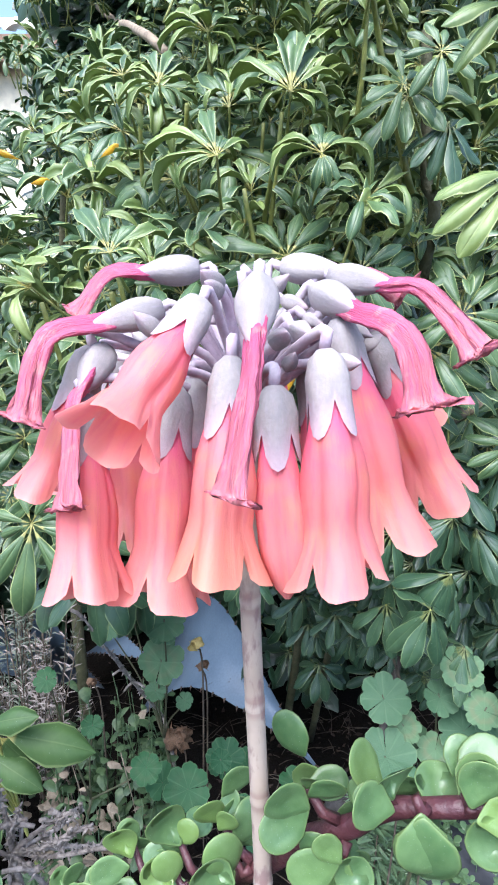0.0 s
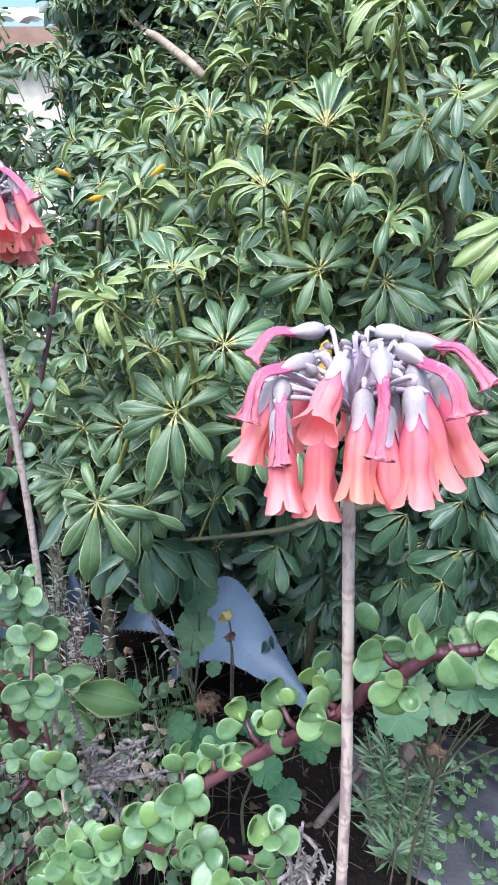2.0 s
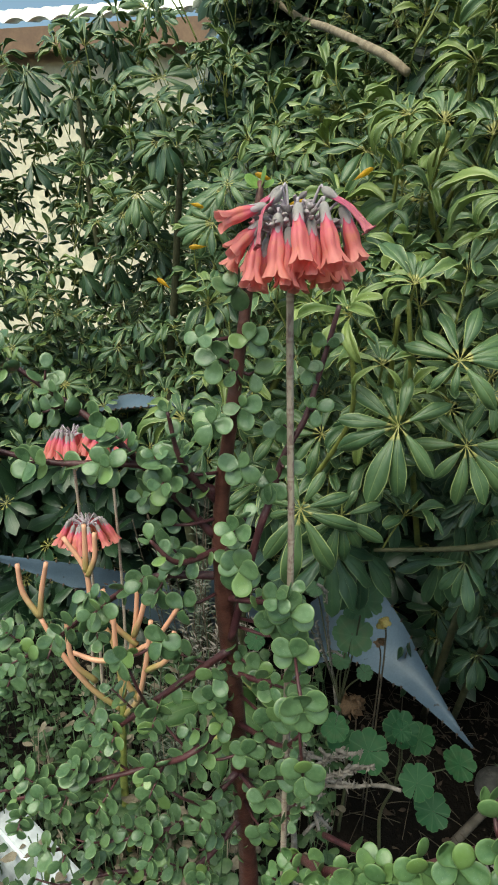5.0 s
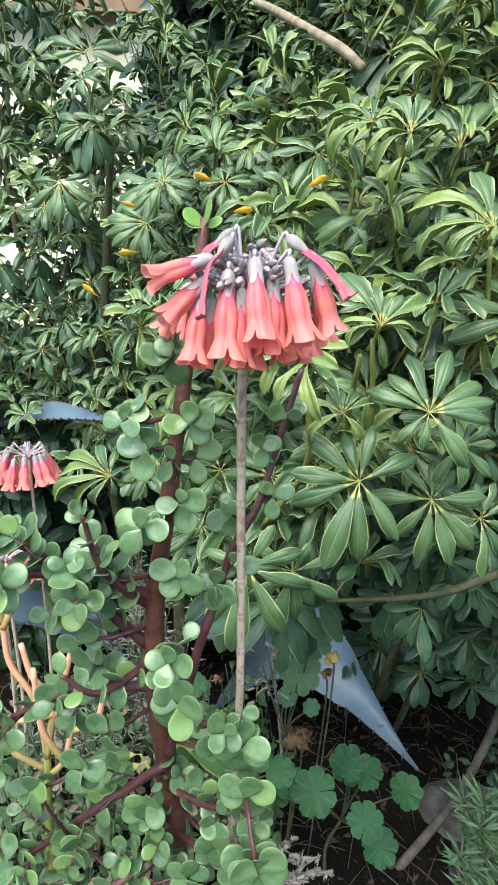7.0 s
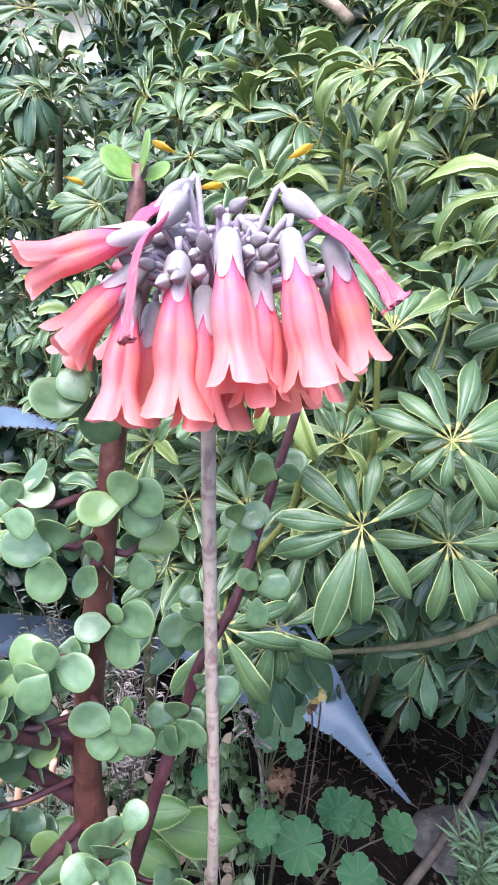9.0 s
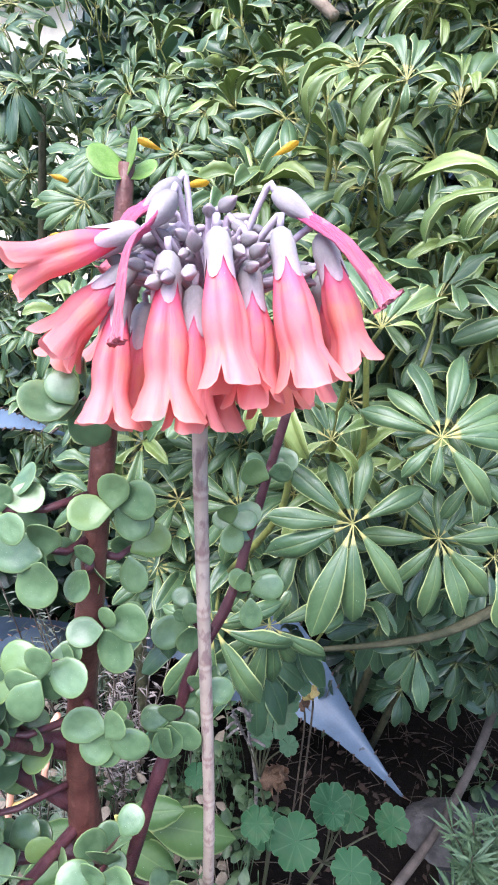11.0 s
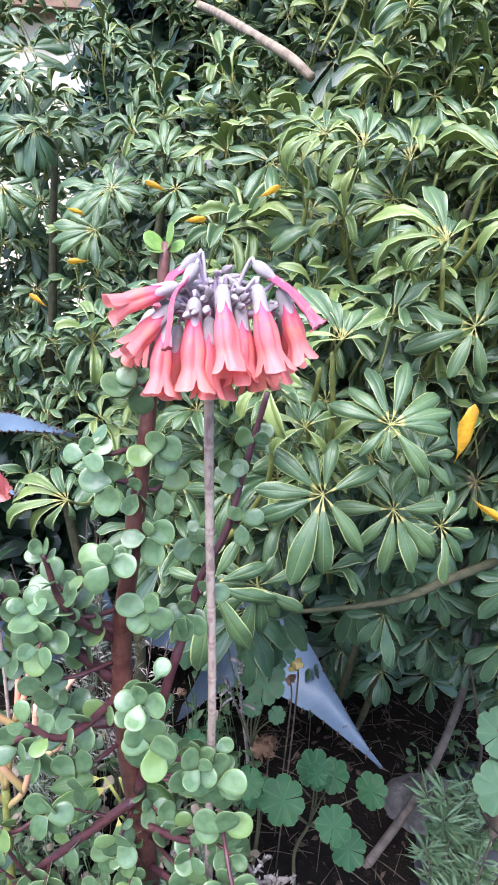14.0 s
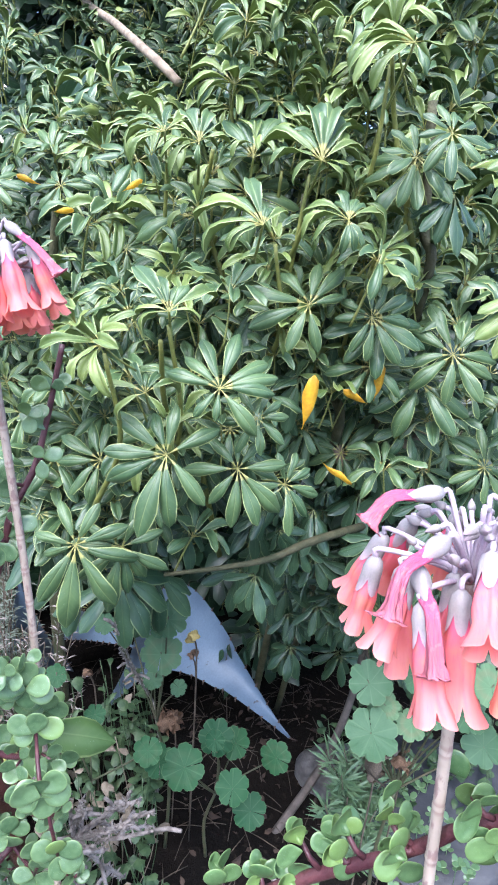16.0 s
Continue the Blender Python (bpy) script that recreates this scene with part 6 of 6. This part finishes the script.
# ---- fire stick spurge ----
fire = thing("fire_stick_plant", (-0.62, 0.82, ground_z(-0.62, 0.82)), "orange pencil-stemmed fire stick succulent", "succulent")
tube("trunk", [(-0.62, 0.82, -0.14), (-0.625, 0.81, 0.15), (-0.61, 0.80, 0.40)], lambda s: 0.010 - 0.003 * s, M_GREEN_STEM, fire)
for pts in (
    [(-0.65, 0.80, 0.40), (-0.63, 0.80, 0.50), (-0.575, 0.80, 0.55), (-0.519, 0.80, 0.642)],
    [(-0.65, 0.80, 0.40), (-0.63, 0.80, 0.50), (-0.615, 0.80, 0.58), (-0.607, 0.80, 0.66)],
    [(-0.65, 0.80, 0.40), (-0.66, 0.80, 0.52), (-0.70, 0.80, 0.60), (-0.708, 0.80, 0.679), (-0.748, 0.80, 0.745)],
    [(-0.708, 0.80, 0.679), (-0.706, 0.80, 0.72), (-0.704, 0.80, 0.775)],
    [(-0.705, 0.80, 0.67), (-0.688, 0.80, 0.71), (-0.685, 0.80, 0.76)],
    [(-0.63, 0.80, 0.50), (-0.690, 0.79, 0.490), (-0.745, 0.79, 0.500)],
    [(-0.66, 0.81, 0.36), (-0.71, 0.79, 0.42), (-0.76, 0.78, 0.50), (-0.80, 0.78, 0.58)],
    [(-0.80, 0.78, 0.58), (-0.83, 0.78, 0.63), (-0.835, 0.78, 0.69)], [(-0.80, 0.78, 0.58), (-0.79, 0.78, 0.64), (-0.775, 0.78, 0.70)],
    [(-0.66, 0.81, 0.34), (-0.61, 0.78, 0.42), (-0.585, 0.77, 0.52), (-0.572, 0.77, 0.61)],
    [(-0.61, 0.78, 0.42), (-0.64, 0.77, 0.50), (-0.645, 0.77, 0.62)],
    [(-0.615, 0.80, 0.53), (-0.655, 0.79, 0.58), (-0.672, 0.79, 0.65)], [(-0.585, 0.77, 0.50), (-0.54, 0.76, 0.54), (-0.525, 0.76, 0.60)],
    [(-0.62, 0.80, 0.55), (-0.60, 0.79, 0.60), (-0.585, 0.79, 0.66)], [(-0.70, 0.79, 0.44), (-0.735, 0.77, 0.50), (-0.740, 0.77, 0.60)],
):
    tube("stick", [(x + 0.04, y, z) for x, y, z in pts], lambda s: 0.0060 - 0.0016 * s, M_FIRE, fire, 8, 6)


# ---- rosemary-like herbs ----
def herb(name, place, stems, height, spread, leaf_long, mat, label, seed, wide=0.0017):
    r = random.Random(seed)
    plant = thing(name, place, label, "herb", "needle-leaved herbs")
    o = Vector(place)
    for _ in range(stems):
        a = r.uniform(0, 6.28)
        top = o + Vector((spread * math.cos(a) * r.random(), spread * math.sin(a) * r.random(), height * r.uniform(0.6, 1.1)))
        line = smooth_line([o, o.lerp(top, 0.5) + Vector((r.uniform(-0.02, 0.02), r.uniform(-0.02, 0.02), 0.02)), top], 7)
        stem = tube("stem", [line[0], line[7], line[-1]], lambda s: 0.0022 - 0.001 * s, M_DARK_WOOD, plant, 6, 4)
        blades = []
        for i in range(46 if leaf_long < 0.05 else 52):
            s = r.uniform(0.35, 1.0)
            p = line[min(len(line) - 1, int(s * (len(line) - 1)))] + (line[-1] - line[-2]) * r.uniform(-0.8, 0.4) - o
            b = r.uniform(0, 6.28)
            d = Vector((math.cos(b), math.sin(b), r.uniform(0.2, 1.1))).normalized()
            e = d.orthogonal().normalized() * wide
            long = leaf_long * r.uniform(0.7, 1.2)
            mid = p + d * long * 0.5
            blades.append(([p, mid + e, p + d * long + Vector((0, 0, -0.004)), mid - e, mid + Vector((0, 0, 0.0012))], [(0, 1, 4), (1, 2, 4), (2, 3, 4), (3, 0, 4)], [(0, 0)] * 5))
        child("needle_leaves", mesh("needle_leaves", *join_geo(blades), [mat]), stem)


herb("rosemary", (0.325, 1.03, ground_z(0.325, 1.03)), 9, 0.24, 0.13, 0.066, M_ROSEMARY, "dark green rosemary-like herb with narrow leaves", 1, 0.0033)
herb("rosemary", (0.255, 0.95, ground_z(0.255, 0.95)), 6, 0.20, 0.10, 0.066, M_ROSEMARY, "dark green rosemary-like herb with narrow leaves", 2, 0.0033)
herb("lavender", (-0.49, 1.15, ground_z(-0.49, 1.15)), 20, 0.58, 0.15, 0.030, M_DEAD, "grey dry lavender with narrow twisted leaves", 3)
herb("lavender", (-0.60, 1.30, ground_z(-0.60, 1.30)), 24, 0.70, 0.18, 0.032, M_HERB, "grey-green lavender with narrow leaves", 5)
herb("lavender", (-0.60, 0.98, ground_z(-0.60, 0.98)), 18, 0.50, 0.16, 0.030, M_HERB, "grey-green lavender with narrow leaves", 4)


# ---- dead twigs ----
def dead_twigs(place, fork, ends, label, seed):
    r = random.Random(seed)
    plant = thing("dead_branch", place, label, "dead branch", "dead grey twigs")
    o, fork = Vector(place), Vector(fork)
    tube("stem", [o, o.lerp(fork, 0.5) + Vector((0.015, 0.01, 0)), fork], lambda s: 0.0055 - 0.0015 * s, M_DEAD, plant)
    for end in ends:
        e = Vector(end)
        mid = fork.lerp(e, 0.5) + Vector((r.uniform(-0.006, 0.006), r.uniform(-0.006, 0.006), r.uniform(-0.008, 0.004)))
        line = smooth_line([fork, mid, e], 9)
        v, f, u = tube_geo([p - o for p in line], lambda s: 0.0027 - 0.0009 * s + 0.0005 * math.sin(70 * s + seed), 8)
        v = [p + Vector((r.uniform(-1, 1), r.uniform(-1, 1), r.uniform(-1, 1))) * 0.0007 for p in v]
        twig = child("twig", mesh("twig", v, f, u, [M_DEAD]), plant)
        for i in range(2):
            p = line[r.randrange(8, len(line))]
            q = p + Vector((r.uniform(-1, 1), r.uniform(-0.8, 0.4), r.uniform(-0.3, 1))).normalized() * r.uniform(0.012, 0.04)
            child("side_shoot", mesh("side_shoot", *tube_geo([p - o, (p + q) / 2 - o + Vector((0, 0, 0.003)), q - o], [0.0024, 0.0026, 0.0022], 6), [M_DEAD]), twig)
        stubs = []
        for i in range(34):
            p = line[r.randrange(6, len(line))] - o
            d = Vector((r.uniform(-1, 1), r.uniform(-1, 1), r.uniform(-1, 1))).normalized()
            stubs.append(tube_geo([p, p + d * 0.0045, p + d * r.uniform(0.006, 0.009)], [0.0016, 0.0012, 0.0004], 4))
        tagged(child("stub", mesh("stub", *join_geo(stubs), [M_DEAD]), twig), kind="stuff")


dead_twigs((-0.24, 0.52, ground_z(-0.24, 0.52)), (-0.245, 0.50, 0.60), ((-0.223, 0.47, 0.673), (-0.141, 0.47, 0.643), (-0.163, 0.47, 0.689), (-0.205, 0.47, 0.613), (-0.178, 0.47, 0.652), (-0.147, 0.47, 0.672), (-0.184, 0.55, 0.601), (-0.16, 0.54, 0.56), (-0.232, 0.50, 0.658), (-0.243, 0.49, 0.52), (-0.234, 0.50, 0.611), (-0.19, 0.52, 0.50), (-0.26, 0.50, 0.72)), "lichen-grey dead twigs with stubby side shoots", 1)
dead_twigs((-0.03, 0.50, ground_z(-0.03, 0.50)), (0.01, 0.47, 0.44), ((-0.018, 0.46, 0.511), (0.006, 0.46, 0.565), (0.039, 0.46, 0.537), (0.021, 0.46, 0.58), (0.059, 0.46, 0.512), (-0.004, 0.45, 0.575), (0.025, 0.45, 0.54), (-0.04, 0.45, 0.54), (0.01, 0.46, 0.50)), "lichen-grey dead twigs with stubby side shoots", 2)

dead_twigs((-0.19, 1.16, ground_z(-0.19, 1.16)), (-0.194, 1.129, 0.228), ((-0.219, 0.709, 0.745), (-0.24, 0.90, 0.56)), "long thin grey dead stem leaning out of the undergrowth", 3)


# ---- soft broad leaves, vine, dried leaves ----
def blade_geo(width, droop, wave):
    return leaflet_geo(width, droop, 0.35, wave, 0.1, 0.5, (0.0, 0.10, 0.22, 0.38, 0.55, 0.72, 0.88, 1.0), 7)


BROAD = mesh("leaf", *[(lambda g: (([(x * (1.25 - 0.9 * max(0, y)), y, z) for x, y, z in g[0]]), g[1], g[2]))(blade_geo(0.28, 0.7, 0.06))][0], [M_BROAD])
broad = thing("broadleaf_weed", (-0.33, 0.80, ground_z(-0.33, 0.80)), "soft green weed with large pointed leaves", "weed")
for place, d, size in (((-0.365, 0.72, 0.550), (0.145, 0.0, -0.022), 0.146), ((-0.385, 0.72, 0.560), (0.07, -0.02, 0.04), 0.095), ((-0.375, 0.74, 0.53), (0.5, 0.0, -0.6), 0.085), ((-0.40, 0.74, 0.50), (0.9, -0.35, -0.25), 0.11), ((-0.42, 0.76, 0.46), (-0.6, -0.5, 0.1), 0.11), ((-0.41, 0.76, 0.40), (0.2, -0.6, -0.5), 0.09), ((-0.44, 0.80, 0.43), (-0.9, -0.3, 0.1), 0.09)):
    stalk = tube("stalk", [(-0.33, 0.80, ground_z(-0.33, 0.80)), (-0.38, 0.81, 0.25), place], lambda s: 0.0022, M_PETIOLE, broad, 6, 4)
    d = Vector(d).normalized()
    face = Vector((0.05, -0.55, 0.85))
    face = (face - d * face.dot(d)).normalized()
    child("leaf", BROAD, stalk, Matrix.Translation(Vector(place) - broad.location) @ Matrix((d.cross(face), d, face)).transposed().to_4x4() @ Matrix.Scale(size * 1.04, 4))

vine = thing("vine", (0.02, 1.40, ground_z(0.02, 1.40)), "thin vine with small dark leaves beside the agave leaf", "vine")
tube("stem", [(0.02, 1.40, ground_z(0.02, 1.40)), (0.01, 1.37, 0.0), (0.0, 1.36, 0.12), (0.01, 1.35, 0.22)], lambda s: 0.0012, M_DARK_WOOD, vine, 5, 5)
VINE_LEAF = mesh("leaf", *[(lambda g: ([(x * 1.6, y, z) for x, y, z in g[0]], g[1], g[2]))(blade_geo(0.2, 0.4, 0.03))][0], [M_VINE])
for k, (dx, dz, size) in enumerate(((0.02, 0.16, 0.05), (-0.02, 0.15, 0.045), (0.015, 0.06, 0.05), (-0.015, 0.05, 0.045), (0.075, 0.13, 0.06), (0.0, 0.02, 0.045), (0.06, 0.20, 0.045))):
    child("leaf", VINE_LEAF, vine, Matrix.Translation(Vector((0.0 + dx, 1.35, dz)) - vine.location) @ aim((0.2 * (-1) ** k, -0.3, -1)) @ Matrix.Rotation(radians(-90), 4, "X") @ Matrix.Scale(size, 4))


def crumpled(name, place, size, count, label, seed, mat=None):
    """A tuft of dried, curled leaves hanging together."""
    r = random.Random(seed)
    plant = thing(name, place, label, "dry leaf")
    for i in range(count):
        g = leaflet_geo(r.uniform(0.25, 0.4), r.uniform(1.5, 4.0), r.uniform(0.5, 1.2), 0.2, 0.3, r.uniform(0, 6))
        d = Vector((r.uniform(-1, 1), r.uniform(-1, 0.4), r.uniform(-1, 0.6)))
        child("dry_leaf", mesh("dry_leaf", *g, [mat or M_DRY]), plant, Matrix.Translation(d * size * 0.35) @ aim(d, r.uniform(0, 6)) @ Matrix.Rotation(radians(-60), 4, "X") @ Matrix.Scale(size * r.uniform(0.5, 1), 4))
    tube("stalk", [Vector(place), Vector(place) + Vector((0.01, 0.02, -0.1)), (place[0], place[1] + 0.04, ground_z(place[0], place[1] + 0.04))], lambda s: 0.002, M_STRAW, plant, 5, 4)


crumpled("dried_leaf_tuft", (-0.146, 1.05, 0.245), 0.085, 12, "brown crumpled dried leaves on a dead stalk", 1)
crumpled("dried_leaf_tuft", (0.250, 0.80, 0.350), 0.075, 5, "pale tan withered geranium leaf", 2, M_STRAW)
crumpled("dried_leaf_tuft", (0.305, 0.80, 0.36), 0.06, 4, "pinkish brown withered leaf", 3)
crumpled("yellow_leaf_tuft", (-0.101, 1.0, 0.51), 0.045, 3, "yellow withering geranium leaf", 4, M_PALE_YELLOW)
crumpled("dried_leaf_tuft", (-0.335, 1.08, 0.36), 0.04, 3, "small brown dried seed head", 5)
crumpled("dried_leaf_tuft", (-0.10, 1.08, 0.40), 0.045, 2, "curled brown dead leaf", 6)


# ---- stones, boards, litter ----
def stone(place, size, mat, label, seed, name="stone"):
    bm = bmesh.new()
    bmesh.ops.create_icosphere(bm, subdivisions=4, radius=1.0)
    for v in bm.verts:
        n = noise.noise(v.co * 1.3 + Vector((seed, 0, 0))) * 0.28 + noise.noise(v.co * 4 + Vector((0, seed, 0))) * 0.08
        v.co = Vector((v.co.x * size[0], v.co.y * size[1], v.co.z * size[2])) * (1 + n)
    me = bpy.data.meshes.new(name)
    bm.to_mesh(me)
    bm.free()
    me.materials.append(mat)
    me.polygons.foreach_set("use_smooth", [True] * len(me.polygons))
    return thing(name, place, label, "stone", data=me)


stone((0.300, 1.20, -0.145), (0.110, 0.080, 0.120), M_STONE, "rough grey stone lying on the soil", 1)
stone((0.54, 1.10, -0.14), (0.30, 0.25, 0.06), M_SLATE, "flat dark slate slab on the ground", 4)
stone((0.37, 0.98, -0.15), (0.06, 0.05, 0.035), M_STONE, "small grey stone lying on the soil", 7)
board = thing("edging_board", (-0.66, 0.63, ground_z(-0.66, 0.63)), "weathered white-painted edging board", "board")
bm = bmesh.new()
bmesh.ops.create_cube(bm, size=1.0, matrix=Matrix.Translation((0, 0, 0.115)) @ Matrix.Rotation(radians(-28), 4, "Z") @ Matrix.Diagonal((0.5, 0.06, 0.24, 1)))
bmesh.ops.bevel(bm, geom=bm.edges[:], offset=0.006, segments=2, affect="EDGES")
board_me = bpy.data.meshes.new("plank")
bm.to_mesh(board_me)
bm.free()
board_me.materials.append(M_WHITE_WOOD)
child("plank", board_me, board)


def litter(count, seed, xs=(-1.3, 0.9), ys=(0.5, 2.1)):
    """Dry leaves, straw and thin twigs strewn over the soil."""
    r = random.Random(seed)
    leaves, straws = [], []
    shapes = [leaflet_geo(r.uniform(0.18, 0.3), r.uniform(0.3, 2.0), r.uniform(0.1, 0.8), 0.1, 0.2, 1.0, (0.0, 0.2, 0.5, 0.8, 1.0), 3) for _ in range(6)]
    for _ in range(count):
        x, y = r.uniform(*xs), r.uniform(*ys)
        p = Vector((x, y, ground_z(x, y) + r.uniform(0.002, 0.012)))
        if r.random() < 0.45:
            m = Matrix.Translation(p) @ Matrix.Rotation(r.uniform(0, 6.28), 4, "Z") @ Matrix.Rotation(r.uniform(-0.5, 0.5), 4, "X") @ Matrix.Scale(r.uniform(0.016, 0.042), 4)
            leaves.append(moved(r.choice(shapes), m))
        else:
            a = r.uniform(0, 6.28)
            d = Vector((math.cos(a), math.sin(a), r.uniform(-0.02, 0.25))) * r.uniform(0.03, 0.12)
            straws.append(tube_geo([p, p + d * 0.5 + Vector((0, 0, 0.004)), p + d], [0.0009, 0.0011, 0.0007], 4))
    tagged(new("leaf_litter", mesh("leaf_litter", *join_geo(leaves), [M_LITTER])), "brown dry leaves strewn on the soil", "litter", kind="stuff")
    tagged(new("straw_litter", mesh("straw_litter", *join_geo(straws), [M_STRAW])), "straw and thin twigs on the soil, coloured darker for shade", "litter", kind="stuff")


litter(1000, 3)
litter(330, 8, (-0.15, 0.65), (0.95, 1.75))


def creeper(count, seed):
    """Small-leaved weeds creeping over the soil and slate."""
    r = random.Random(seed)
    parts = []
    for _ in range(count):
        x, y = r.uniform(0.32, 0.55), r.uniform(0.80, 1.15)
        h = r.uniform(0.01, 0.13)
        p = Vector((x, y, ground_z(x, y) + h))
        for k in range(4):
            m = Matrix.Translation(p) @ Matrix.Rotation(1.57 * k + r.random(), 4, "Z") @ Matrix.Rotation(r.uniform(0.0, 0.6), 4, "X") @ Matrix.Scale(r.uniform(0.014, 0.022), 4)
            parts.append(moved(jade_leaf_geo(0.42, 0.1), m))
        parts.append(tube_geo([p, p + Vector((0.004, 0.004, -h - 0.01))], [0.0008, 0.0010], 4))
    tagged(new("creeping_weed", mesh("creeping_weed", *join_geo(parts), [M_JADE])), "small round-leaved weed creeping over soil", "weed", kind="stuff")


creeper(55, 4)


def undergrowth(name, count, xs, ys, tall, mat, label, seed):
    """Low tangled leafy growth that hides the soil."""
    r = random.Random(seed)
    shapes = [leaflet_geo(r.uniform(0.2, 0.34), r.uniform(0.3, 1.4), 0.3, 0.08, 0.3, r.uniform(0, 6), (0.0, 0.13, 0.4, 0.7, 0.9, 1.0), 3) for _ in range(6)]
    parts = []
    for _ in range(count):
        x, y = r.uniform(*xs), r.uniform(*ys)
        h = tall * r.uniform(0.25, 1.0)
        foot = Vector((x, y, ground_z(x, y)))
        top = foot + Vector((r.uniform(-0.06, 0.06), r.uniform(-0.06, 0.06), h))
        parts.append(tube_geo(smooth_line([foot, foot.lerp(top, 0.5) + Vector((0.01, 0, 0)), top], 3), [0.0012] * 7, 4))
        for i in range(r.randrange(4, 8)):
            p = foot.lerp(top, r.uniform(0.35, 1.0))
            a = r.uniform(0, 6.28)
            m = Matrix.Translation(p) @ Matrix.Rotation(a, 4, "Z") @ Matrix.Rotation(r.uniform(-0.5, 0.9), 4, "X") @ Matrix.Scale(r.uniform(0.022, 0.05), 4)
            parts.append(moved(r.choice(shapes), m))
    tagged(new(name, mesh(name, *join_geo(parts), [mat])), label, "undergrowth", kind="stuff")


undergrowth("undergrowth", 420, (-1.25, -0.18), (0.62, 1.35), 0.42, M_UNDER, "tangled dark green undergrowth beneath the succulents", 11)
undergrowth("undergrowth", 50, (0.28, 0.95), (0.85, 1.35), 0.16, M_UNDER, "low green weeds on the dark soil", 12)
undergrowth("dry_stems", 150, (-0.95, -0.22), (0.55, 1.25), 0.36, M_DRY_STEM, "dry pale stems and curled dead leaves in the undergrowth", 13)
